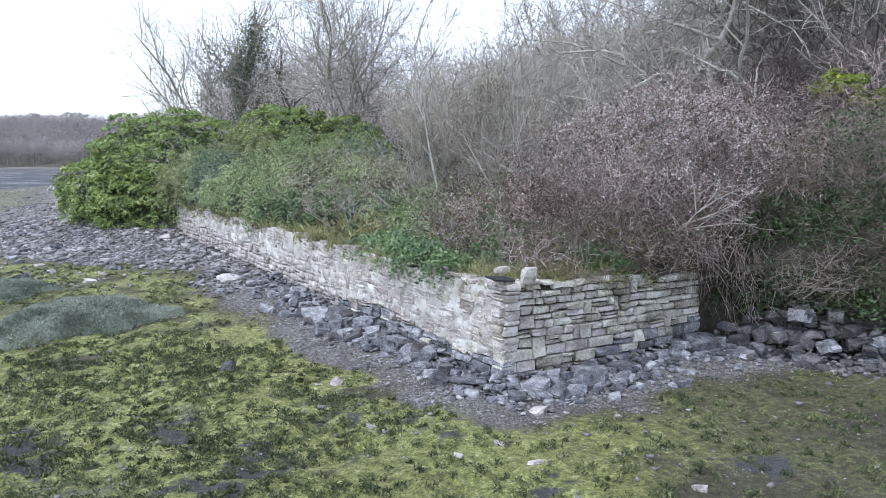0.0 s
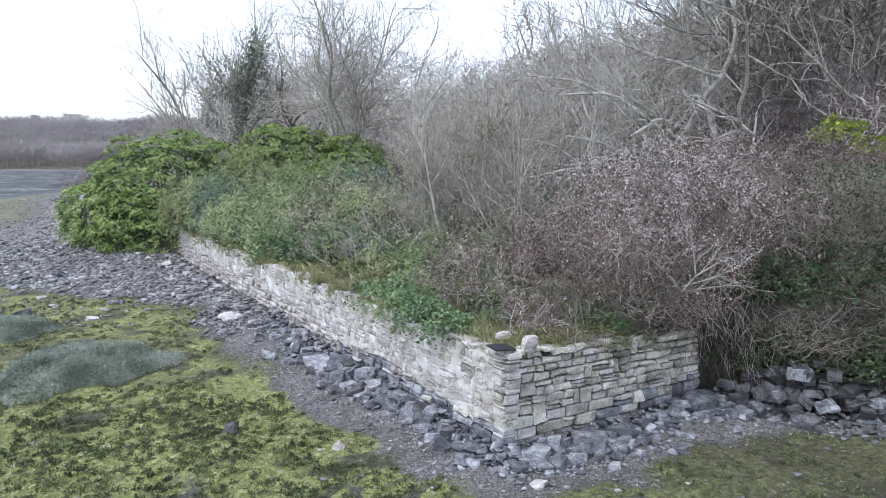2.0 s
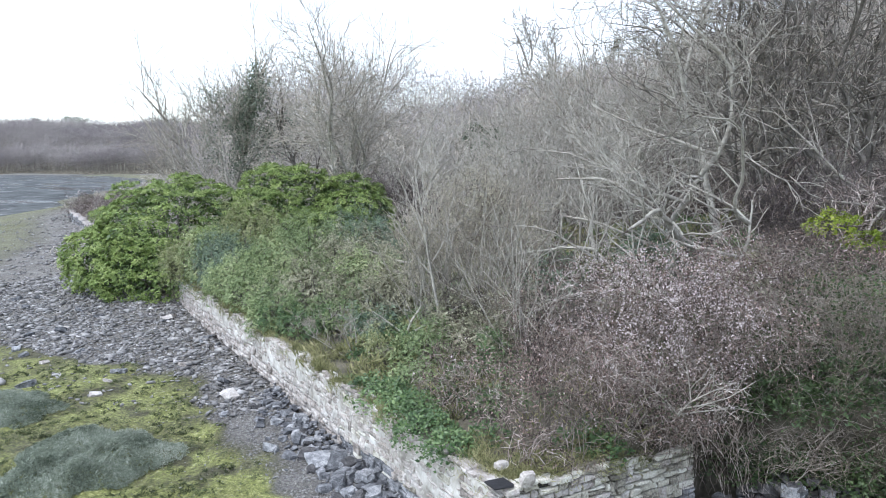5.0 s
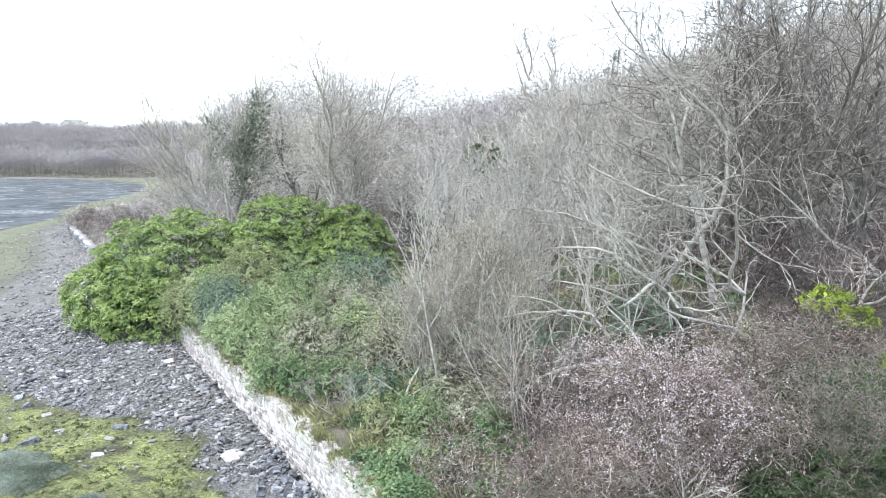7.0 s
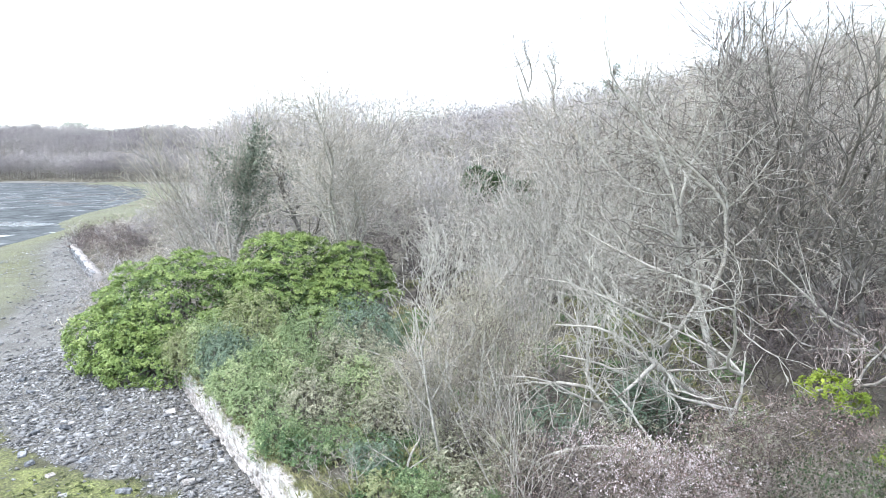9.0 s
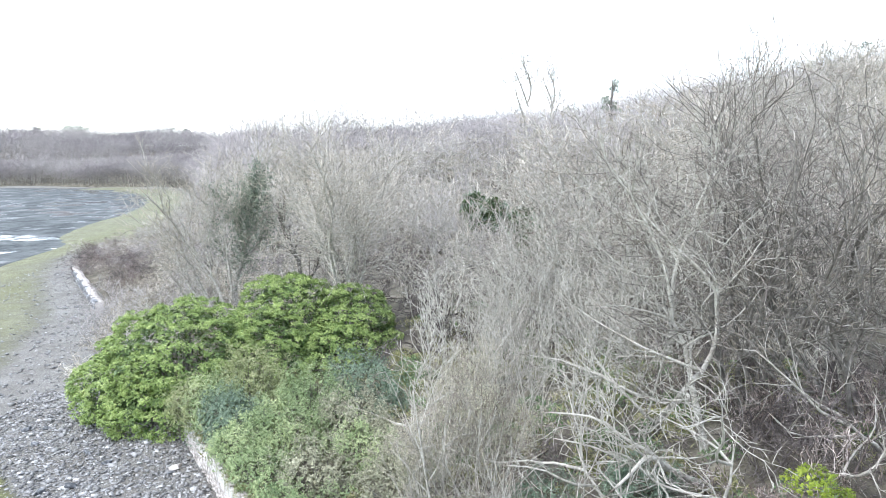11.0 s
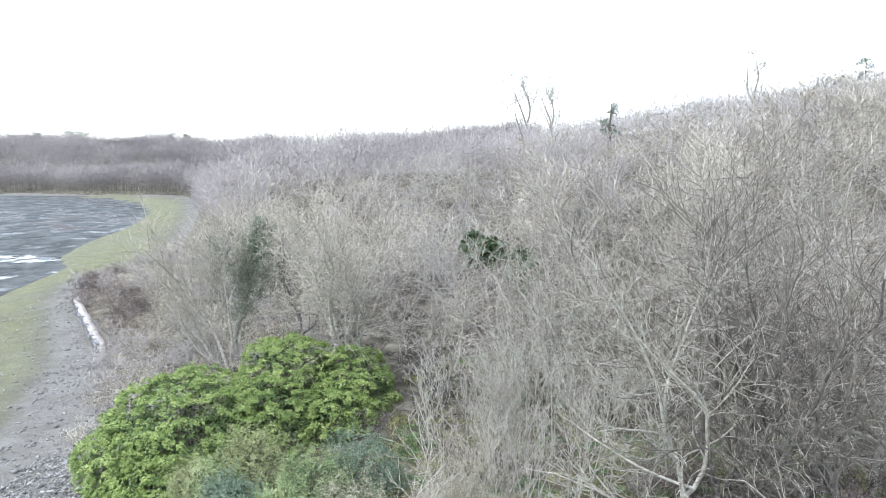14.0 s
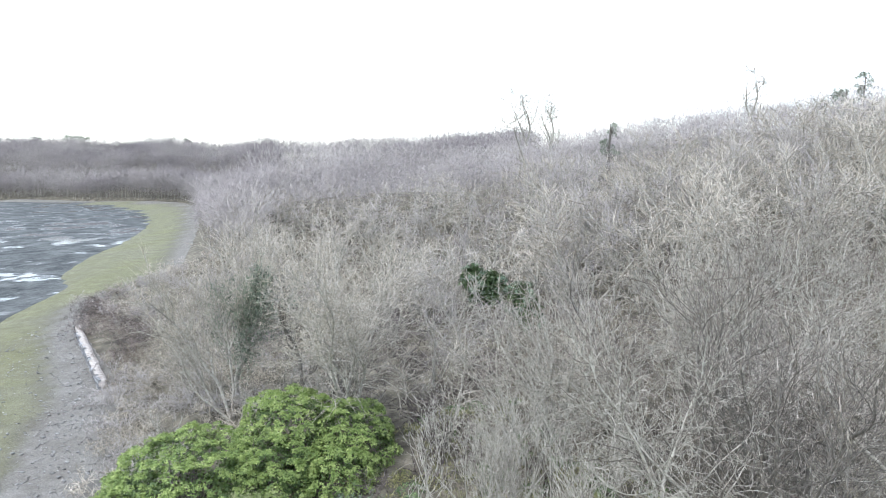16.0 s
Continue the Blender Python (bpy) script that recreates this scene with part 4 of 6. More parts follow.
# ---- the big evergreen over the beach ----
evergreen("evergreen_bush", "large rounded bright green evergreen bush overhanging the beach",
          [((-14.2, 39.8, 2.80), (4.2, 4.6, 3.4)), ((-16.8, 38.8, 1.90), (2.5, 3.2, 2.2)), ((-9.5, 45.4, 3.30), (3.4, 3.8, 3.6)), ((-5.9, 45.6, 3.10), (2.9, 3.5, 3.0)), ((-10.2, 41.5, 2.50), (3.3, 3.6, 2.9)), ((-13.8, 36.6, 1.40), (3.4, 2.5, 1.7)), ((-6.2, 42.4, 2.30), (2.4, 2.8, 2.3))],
          4.8, M_LEAF_BRIGHT, 400, (0.078, 0.042), 7, 0.38, 28, m_inner=M_LEAF_INNER_SHADE)

# ---- grey-green shrubs above the wall ----
LEAF_KINDS = {"g": (M_LEAF_GORSE, "grey-green"), "b": (M_LEAF_BLUE, "dark blue-green"), "o": (M_LEAF_OLIVE, "olive"), "w": (M_LEAF_BROWN, "grey-brown half-dead"), "d": (M_IVY, "deep green")}
SHRUBS = [(-3.3, 23.6, 1.0, 0.9, 0.9, "g"), (-1.8, 25.0, 1.2, 1.1, 1.3, "w"), (-0.4, 19.4, 0.8, 0.8, 0.8, "g"), (0.6, 22.8, 0.9, 0.9, 1.0, "w"), (-8.9, 28.6, 1.6, 1.4, 1.6, "g"), (-10.5, 30.2, 1.4, 1.2, 2.0, "b"), (-11.8, 32.0, 1.5, 1.4, 2.1, "g"), (-7.3, 26.8, 1.4, 1.3, 1.4, "g"), (-6.4, 29.8, 1.8, 1.6, 2.1, "g"), (-4.6, 26.5, 1.5, 1.4, 1.5, "w"), (-5.6, 24.4, 1.1, 1.0, 1.0, "g"), (-6.6, 23.6, 0.8, 0.8, 0.8, "d"), (-3.6, 30.0, 1.8, 1.6, 2.0, "w"), (-2.9, 27.6, 1.4, 1.3, 1.5, "g"), (-8.8, 34.0, 1.9, 1.8, 3.0, "o"), (-3.6, 34.2, 2.1, 1.7, 2.3, "b"), (-5.8, 32.6, 1.8, 1.6, 2.4, "g"), (-9.0, 31.4, 1.5, 1.4, 2.1, "b"), (-1.6, 27.0, 1.2, 1.1, 1.3, "w"), (-4.4, 23.0, 0.9, 0.8, 0.8, "d"), (-2.2, 22.2, 0.8, 0.8, 0.8, "b"), (0.9, 19.6, 0.9, 0.9, 0.7, "w"), (1.4, 17.8, 0.8, 0.9, 0.7, "d"), (-0.7, 17.6, 0.6, 0.7, 0.6, "g"), (2.2, 20.6, 1.0, 0.9, 0.9, "w"), (0.3, 21.0, 0.8, 0.8, 0.7, "w"), (-1.6, 19.8, 0.6, 0.7, 0.6, "o"), (3.4, 22.4, 1.1, 1.0, 1.2, "b"), (5.2, 19.2, 1.1, 1.0, 1.2, "w"), (6.2, 21.4, 1.3, 1.1, 1.5, "b"), (7.6, 18.6, 1.0, 0.9, 1.2, "w"), (-11.6, 33.6, 1.3, 1.3, 1.9, "o"), (-12.6, 35.0, 1.2, 1.2, 1.6, "g")]
for k, (x, y, rx, ry, h, kind_) in enumerate(SHRUBS):
    a_, b_ = ab_of(x, y)
    if a_ < 24.5:
        x, y = (float(v) for v in xy_of(a_, max(b_, rx * np.interp(a_, [6, 12], [1.05, 0.6]) + 0.2)))
    z = on_land(x, y)
    m_, tint_ = LEAF_KINDS[kind_]
    stem_ = grow(1900 + k, h * 1.35, 0.02, (0, 0), 0.2, 5, (4, 3), 0.8, 0.25, 2, 0.2, 0.35, 0.6, 0.006, r_least=0.006)
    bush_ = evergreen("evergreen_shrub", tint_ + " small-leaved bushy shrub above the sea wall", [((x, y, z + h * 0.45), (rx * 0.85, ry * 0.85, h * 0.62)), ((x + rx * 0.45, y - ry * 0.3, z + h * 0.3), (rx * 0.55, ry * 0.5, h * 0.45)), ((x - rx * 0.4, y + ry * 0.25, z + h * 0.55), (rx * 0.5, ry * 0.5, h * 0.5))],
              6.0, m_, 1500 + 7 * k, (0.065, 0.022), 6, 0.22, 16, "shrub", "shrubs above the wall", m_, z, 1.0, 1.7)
    part("shoot_spray", cone_mesh("shoot_spray", stem_[1] + stem_[2], M_TWIG), bush_, "bare grey-brown shoots standing out")["kind"] = "stuff"

# ---- ivy, grass and fern along the wall's top ----
def leaf_patch(name, label, category, spots, n, mat, seed, length, width, lift):
    """A low cover of leaves over round spots (x, y, z, radius, height)."""
    r = np.random.default_rng(seed)
    P = []
    for x, y, z, rad, h in spots:
        a, q = r.uniform(0, 6.283, n), np.sqrt(r.random(n)) * rad
        zz = z + h * (1 - (q / rad) ** 2) * r.random(n) ** 0.5 - 0.25 * smooth_step(0.7, 1, q / rad) * r.random(n)
        P.append(np.stack([x + q * np.cos(a), y + q * np.sin(a), zz], 1))
    P = np.concatenate(P)
    o = np.array([spots[0][0], spots[0][1], spots[0][2]])
    D = unit(r.normal(size=(len(P), 3)) * np.array([1, 1, 0.5]) + np.array([0, 0, lift]))
    ob = thing(name, label, category, o, kind="stuff")
    part("foliage", leaf_mesh("foliage", P - o, D, unit(np.array([[-0.3, -0.5, 1.0]]) + r.normal(0, 0.35, (len(P), 3))), length * np.exp(r.normal(0, 0.25, len(P))), width, mat), ob)
    return ob


def along(a, b, h=1.75):
    x, y = xy_of(a, b)
    return float(x), float(y), h


leaf_patch("ivy_patch", "glossy ivy spilling over the wall top", "ivy", [(*along(2.2, 0.35), 0.6, 0.4), (*along(3.2, 0.4), 0.75, 0.5), (*along(4.2, 0.6), 0.8, 0.6), (*along(5.6, 0.7), 0.8, 0.5)], 900, M_IVY, 61, 0.075, 0.065, 0.3)
leaf_patch("fern_patch", "green ferns and grass over the short wall", "fern", [(*along(0.45, 2.6, 1.7), 0.55, 0.35), (*along(0.5, 3.4, 1.65), 0.5, 0.3), (*along(0.6, 1.2, 1.75), 0.5, 0.25)], 700, M_GRASS, 62, 0.15, 0.018, 0.5)
gs = []
for k in range(90):
    a = rng.uniform(0.3, 23)
    gs.append((*along(a, rng.uniform(0.3, 1.5), 1.62), rng.uniform(0.2, 0.5), rng.uniform(0.15, 0.4)))
for k in range(70):
    gs.append((*along(rng.uniform(4, 25), rng.uniform(0.12, 0.5), 1.66), rng.uniform(0.15, 0.3), rng.uniform(0.12, 0.3)))
for k in range(60):
    gs.append((*along(rng.uniform(0.3, 1.2), rng.uniform(0.5, 4.7), 1.62), rng.uniform(0.2, 0.45), rng.uniform(0.15, 0.45)))
for k in range(26):
    x, y = rng.uniform(-0.6, 2.6), rng.uniform(18.0, 22.5)
    gs.append((x, y, on_land(x, y), rng.uniform(0.3, 0.6), rng.uniform(0.2, 0.4)))
leaf_patch("wall_grass", "rough yellow-green grass along the wall top", "grass", gs, 200, M_GRASS, 63, 0.17, 0.011, 1.2)
und = []
for k in range(260):
    b_, a_ = rng.uniform(0.8, 24), rng.uniform(0.5, 34)
    x, y = xy_of(a_, b_)
    und.append((float(x), float(y), on_land(x, y), rng.uniform(0.5, 1.1), rng.uniform(0.2, 0.6)))
leaf_patch("undergrowth", "mixed green undergrowth of ivy and grass in the scrub", "undergrowth", und, 130, M_GRASS, 64, 0.26, 0.05, 0.8)
cov = []
for k in range(190):
    x, y = rng.uniform(-2.6, 9), rng.uniform(12.5, 24)
    a_, b_ = ab_of(x, y)
    if b_ > 0.5 and a_ > 0.4:
        cov.append((x, y, on_land(x, y), rng.uniform(0.4, 0.8), rng.uniform(0.15, 0.5)))
leaf_patch("ground_ivy", "fresh green ivy and herbs covering the soil behind the wall", "ivy", cov[::2], 200, M_IVY, 66, 0.10, 0.07, 0.4)
low_cover = []
for k in range(260):
    x, y = rng.uniform(5.2, 13.5), rng.uniform(11.5, 18.5)
    a_, b_ = ab_of(x, y)
    if b_ > 4.4 and a_ > front_a(b_) + 0.1:
        low_cover.append((x, y, on_land(x, y) - 0.05, rng.uniform(0.4, 0.8), rng.uniform(0.25, 0.6)))
leaf_patch("bramble_floor", "dark green ivy and bramble leaves under the thicket", "ivy", low_cover, 170, M_LEAF_DARK, 68, 0.085, 0.055, 0.4)
face = []
for k in range(110):
    up_ = rng.uniform(0, 1)
    p = low_o + low_way * rng.uniform(-0.4, 6.8) - low_n * (0.15 + 1.9 * up_)
    face.append((float(p[0]), float(p[1]), 0.9 + 1.9 * up_, rng.uniform(0.35, 0.6), rng.uniform(0.2, 0.5)))
leaf_patch("bank_ivy", "dark ivy and fern hanging on the bank above the low wall", "ivy", face, 240, M_LEAF_DARK, 67, 0.08, 0.05, 0.3)
und2 = [(x + 0.8, y + 1.4, on_land(x + 0.8, y + 1.4), r_, h_) for x, y, z, r_, h_ in und[::2]]
leaf_patch("ivy_undergrowth", "dark ivy covering the ground among the trees", "ivy", und2, 260, M_IVY, 65, 0.13, 0.09, 0.4)

# ---- the bramble and blackthorn thicket over the corner ----
def thicket(name, label, blobs, seed, canes, leaves, flowers, m_cane, m_leaf, arch=0.1, leaf=(0.05, 0.03)):
    r = np.random.default_rng(seed)
    o = np.array([blobs[0][0][0], blobs[0][0][1], blobs[0][0][2] - blobs[0][1][2]])
    ob = thing(name, label, "thicket", o)
    cs, tw, lp, ld, fp, pale = [], [], [], [], [], []
    w = np.array([b[1][0] * b[1][2] for b in blobs])
    w = w / w.sum()
    for k, (c, rad) in enumerate(blobs):
        c, rad = np.array(c), np.array(rad)
        n = int(canes * w[k])
        for _ in range(n):
            q = c + rand_dirs(1, r)[0] * rad * r.uniform(0.35, 1.0)
            if value_noise(q[0] + 0.5 * q[1], q[2] * 1.3, 0.55) < 0.36:
                continue
            d = unit(r.normal(size=3) * np.array([1, 1, 0.8]) + np.array([0, 0, 0.25]))
            ln, n_s = r.uniform(0.35, 1.1), 5
            r0 = r.uniform(0.0035, 0.009)
            p = q - d * ln * 0.5
            pts = [p]
            for i in range(n_s):
                d = unit(d + r.normal(0, 0.42, 3) - np.array([0, 0, 0.12]))
                p = p + d * ln / n_s
                pts.append(p)
                cs.append((*(pts[-2] - o), *(p - o), r0 * (1 - 0.16 * i), r0 * (1 - 0.16 * (i + 1))))
            for _ in range(4):
                i = r.integers(0, n_s)
                at = pts[i] + (pts[i + 1] - pts[i]) * r.random() - o
                tw.append((*at, *(at + unit(d * 0.5 + r.normal(0, 0.8, 3)) * r.uniform(0.1, 0.35)), 0.005, 0))
        for _ in range(int(n * arch)):
            foot = c + np.array([r.uniform(-0.7, 0.7) * rad[0], r.uniform(-0.7, 0.7) * rad[1], -rad[2] * 0.8])
            tip = c + rand_dirs(1, r)[0] * np.array([1, 1, 0.9]) * rad * r.uniform(0.9, 1.2)
            ctrl = (foot + tip) / 2 + np.array([0, 0, rad[2] * r.uniform(0.3, 0.9)]) + r.normal(0, 0.3, 3)
            pts = [(1 - t) ** 2 * foot + 2 * t * (1 - t) * ctrl + t * t * tip + r.normal(0, 0.07, 3) for t in np.linspace(0, 1, 9)]
            for i in range(8):
                pale.append((*(pts[i] - o), *(pts[i + 1] - o), 0.0085 - 0.0008 * i, 0.0077 - 0.0008 * i))
        m = int(leaves * w[k])
        q, od = dome_points(m, c, rad, seed + k, lo=-0.6, bumps=0.10, fill=0.55)
        full = value_noise(q[:, 0] + 0.5 * q[:, 1], q[:, 2] * 1.3, 0.55) > 0.40
        q, od = q[full], od[full]
        lp.append(q - o)
        ld.append(unit(od + r.normal(0, 0.9, (len(q), 3))))
        q, od = dome_points(int(flowers * w[k]) + 1, c, rad * 1.02, seed + 30 + k, lo=-0.3, bumps=0.10, fill=0.25)
        like = np.exp(-((q[:, 0] - 4.7) / 1.5) ** 2 - ((q[:, 2] - 4.6) / 0.75) ** 2) + 0.35 * np.exp(-((q[:, 0] - 5.2) / 0.9) ** 2 - ((q[:, 2] - 3.4) / 0.9) ** 2) + 0.015
        fp.append(q[like * value_noise(q[:, 0] + 7, q[:, 2] + q[:, 1], 0.35) ** 1.5 > r.random(len(q)) * 0.4] - o)
    part("cane_tangle", tube_mesh("cane_tangle", cs, m_cane), ob)
    part("brushwood", cone_mesh("brushwood", tw, m_cane), ob)
    part("dead_cane_tangle", tube_mesh("dead_cane_tangle", pale, M_TWIG_PALE), ob, "bleached dead canes")
    lp, ld, fp = np.concatenate(lp), np.concatenate(ld), np.concatenate(fp)
    part("foliage", leaf_mesh("foliage", lp, ld, rand_dirs(len(lp), r), leaf[0] * np.exp(r.normal(0, 0.3, len(lp))), leaf[1], m_leaf), ob)
    if flowers:
        part("blossom", leaf_mesh("blossom", np.repeat(fp, 3, 0) + r.normal(0, 0.03, (len(fp) * 3, 3)), rand_dirs(len(fp) * 3, r), rand_dirs(len(fp) * 3, r), 0.038, 0.033, M_BLOSSOM), ob, "small white blossom")
    return ob


thicket("blackthorn_thicket", "tangled purple-brown blackthorn thicket with white blossom over the wall",
        [((4.6, 15.2, 3.9), (1.9, 1.9, 1.7)), ((2.7, 13.9, 3.1), (1.5, 1.4, 1.25)), ((6.2, 15.2, 3.7), (1.6, 1.6, 1.6)), ((1.6, 14.6, 2.7), (1.2, 1.3, 0.9)), ((0.3, 16.2, 2.5), (1.0, 1.4, 0.8)), ((4.3, 14.2, 2.7), (1.8, 1.1, 1.0)), ((3.6, 17.0, 3.6), (2.2, 1.8, 1.5)), ((7.2, 17.2, 4.2), (2.0, 1.8, 1.4)), ((8.8, 17.9, 5.0), (1.3, 1.2, 0.8)), ((10.2, 17.2, 4.6), (1.3, 1.0, 0.8)), ((2.1, 12.95, 2.15), (1.0, 0.55, 0.5)), ((3.6, 13.75, 2.15), (1.1, 0.55, 0.55)), ((4.7, 14.3, 2.1), (0.8, 0.5, 0.5))],
        700, 3600, 30000, 12500, M_TWIG_PURPLE, M_LEAF_PURPLE, arch=0.22)
thicket("bramble_thicket", "grey-green bramble thicket hanging over the low wall",
        [((8.2, 15.2, 3.2), (1.7, 1.7, 1.7)), ((10.0, 15.0, 3.4), (1.9, 1.8, 1.9)), ((6.6, 14.6, 2.4), (1.1, 0.8, 0.9)), ((8.6, 14.4, 2.3), (1.6, 0.9, 0.8)), ((11.5, 15.5, 3.0), (2, 2, 2)), ((7.6, 14.25, 1.55), (1.9, 0.45, 0.55)), ((10.0, 13.5, 1.9), (2.2, 0.8, 1.0)), ((8.2, 13.9, 2.4), (1.6, 0.6, 0.7)), ((9.8, 13.6, 2.7), (1.6, 0.7, 0.8)), ((11.4, 15.9, 3.9), (1.4, 1.0, 0.9)), ((10.4, 14.4, 3.2), (1.4, 0.8, 0.9)), ((9.0, 16.2, 4.2), (1.3, 1.0, 0.8)), ((7.4, 13.75, 1.75), (1.5, 0.5, 0.45)), ((9.3, 13.0, 1.7), (1.6, 0.5, 0.5)), ((11.2, 12.6, 1.8), (1.6, 0.6, 0.6))],
        760, 5200, 22000, 0, M_TWIG, M_LEAF_DARK, arch=0.3, leaf=(0.07, 0.045))
for k, (x, y, z, rx, rz) in enumerate([(7.1, 14.75, 2.5, 1.0, 0.7), (8.9, 14.7, 2.6, 1.2, 0.8), (10.6, 14.6, 2.7, 1.2, 0.9)]):
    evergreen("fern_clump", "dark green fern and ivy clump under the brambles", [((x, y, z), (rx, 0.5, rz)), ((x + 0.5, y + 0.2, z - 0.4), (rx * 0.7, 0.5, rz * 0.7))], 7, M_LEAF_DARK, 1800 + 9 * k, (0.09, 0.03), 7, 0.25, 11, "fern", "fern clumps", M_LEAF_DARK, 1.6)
tree_thing("dead_shrub", "pale dead crooked branches standing out of the thicket", "shrub",
           ramify(13, [((0, 0, -0.4), (0.2, -0.5, 1), 1.3, 0.022, 0.3), ((0, 0, -0.3), (0.95, -0.4, 0.55), 1.5, 0.02, 0.2), (0.3, (-0.6, -0.4, 0.9), 1.0, 0.016, 0.2), (0.2, (1, -0.3, 0.1), 1.3, 0.017, 0.2), (0.5, (0.5, -0.6, 0.7), 0.9, 0.014, 0.2)], 3, (4.0, 6.0, 6.0), (0.5, 1.1), wander=0.5, lift=-0.05, rise=0.0, r_min=0.006, twig=(0.1, 0.25), r_twig=0.005), M_BARK_PALE, M_BARK_PALE, (4.4, 13.5, 2.95), sides=4)
r_ = np.random.default_rng(77)
hang = []
for k in range(95):
    x, y = 5.45 + r_.normal(0, 0.55), 13.95 + r_.normal(0, 0.2)
    p = np.array([x, y + 0.3, 2.2 + r_.normal(0, 0.2)])
    for s in range(5):
        q = p + np.array([r_.normal(0, 0.13) + 0.02, -0.05 + r_.normal(0, 0.06), -0.27])
        hang.append((*p, *q, 0.0045 - s * 0.0006, 0.0039 - s * 0.0006))
        p = q
hung = thing("hanging_bramble", "curtain of dry bramble stems hanging down the wall end", "bramble", (0, 0, 0))
part("stem_tangle", tube_mesh("stem_tangle", hang, M_TWIG_PURPLE), hung)

# ---- yellow-green laurel ----
evergreen("laurel_bush", "small bright yellow-green laurel in the scrub", [((9.9, 18.7, 5.6), (0.62, 0.55, 0.36)), ((10.5, 18.4, 5.25), (0.42, 0.42, 0.3))], 14, M_LEAF_YELLOW, 430, (0.05, 0.022), 7, 0.15, 12, m_inner=M_LEAF_YELLOW)
evergreen("laurel_bush", "yellow-green laurel at the edge of the brambles", [((10.7, 16.9, 4.3), (0.45, 0.45, 0.4)), ((10.9, 16.5, 3.9), (0.4, 0.4, 0.4))], 14, M_LEAF_YELLOW, 436, (0.05, 0.022), 7, 0.15, 12, m_inner=M_LEAF_YELLOW)

# ---- standing trees that can be told apart ----
tree_thing("bare_tree", "pale grey bare tree forking into two long limbs", "tree",
           ramify(1, [((0, 0, -1.0), (0.02, 0, 1), 5.0, 0.145, 0.6), (0.96, (-0.36, 0.1, 1), 7.0, 0.072, 0.15), (0.96, (0.12, 0.1, 1), 7.4, 0.068, 0.12), (0.75, (0.9, -0.3, 0.5), 3.2, 0.045, 0.1), (0.9, (-0.8, -0.5, 0.35), 3.6, 0.045, 0.1)],
                  4, (1.6, 2.2, 2.8, 4.0), (0.6, 1.15), wander=0.28, lift=0.01, rise=0.05, r_min=0.011, twig=(0.2, 0.5), r_twig=0.008, taper=0.3),
           M_BARK_PALE, M_TWIG_PALE, (8.75, 23.4, 5.6), sides=7)
tree_thing("bare_tree", "dark many-stemmed bare tree fanning out into fine rising twigs", "tree",
           ramify(2, coppice(2, 7, 13.6, 0.23, 0.40, 0.2, (0.04, -0.03)), 3, (1.3, 1.9, 2.6), (0.4, 0.95), wander=0.26, lift=0.02, rise=0.1, r_min=0.011, twig=(0.25, 0.6), r_twig=0.008), M_BARK_DARK, M_TWIG_PALE, (11.2, 25.2, 4.8), sides=6)
tree_thing("bare_tree", "tall leaning bare tree with long level boughs", "tree",
           ramify(3, [((0, 0, -0.3), (-0.36, 0.1, 1), 10.5, 0.13, 0.3), (0.26, (-1, -0.1, 0.25), 5.2, 0.07, 0.15), (0.45, (-1, 0.2, 0.12), 5.0, 0.065, 0.15), (0.16, (-1, -0.4, 0.42), 4.4, 0.065, 0.15)],
                  4, (1.2, 2.0, 2.6, 4.0), (0.5, 1.0), wander=0.34, lift=0.0, rise=0.05, r_min=0.012, twig=(0.2, 0.5), r_twig=0.009, taper=0.2),
           M_BARK_GREY, M_TWIG_PALE, (7.9, 25.5, 4.2), sides=6)
tree_thing("bare_tree", "tall bare tree with pale twisting boughs", "tree",
           ramify(33, [((0, 0, -0.3), (-0.1, 0, 1), 8.5, 0.18, 0.3), (0.35, (-1, -0.3, 0.55), 5.5, 0.10, 0.15), (0.6, (-0.8, 0, 0.8), 5.5, 0.09, 0.15), (0.5, (0.5, 0, 1), 6, 0.1, 0.15)],
                  4, (1.2, 2.0, 2.6, 4.0), (0.5, 1.0), wander=0.2, lift=0.03, r_min=0.012, twig=(0.25, 0.6), r_twig=0.009),
           M_BARK_GREY, M_TWIG, (16.4, 26.5, 5.6), sides=6)
for k, (x, y, h, n_) in enumerate([(13.6, 23.2, 9.5, 3), (15.6, 28.5, 13, 3), (19.0, 25.0, 12, 3)]):
    tree_thing("bare_tree", "dark-barked bare tree with crooked spreading limbs", "tree", ramify(14 + k, coppice(14 + k, n_, h, 0.2, 0.6, 0.1), 3, (1.3, 2.0, 3.0), (0.5, 1.0), wander=0.3, lift=0.02, r_min=0.011, twig=(0.25, 0.6), r_twig=0.009), M_BARK_DARK, (M_TWIG, M_TWIG_PALE, M_TWIG)[k], (x, y, on_land(x, y)), "dark trees beside the brambles", 6)
LOW_HABIT = dict(levels=4, per=(1.5, 2.2, 3.0, 4.0), angle=(0.5, 1.2), shrink=(0.4, 0.66), wander=0.42, lift=-0.02, rise=0.0, r_min=0.009, twig=(0.15, 0.35), r_twig=0.007, taper=0.3)
tree_thing("leaning_tree", "low pale tree leaning over with crooked arching limbs", "tree",
           ramify(4, [((0, 0, -0.2), (-1, -0.1, 0.5), 5.6, 0.13, 0.2), (0.3, (-1, 0.1, 0.75), 4.6, 0.08, 0.15), (0.1, (-0.9, -0.5, 0.25), 4.6, 0.08, 0.2)], **LOW_HABIT), M_BARK_PALE, M_TWIG_PALE, (8.3, 21.6, 4.3), sides=6)
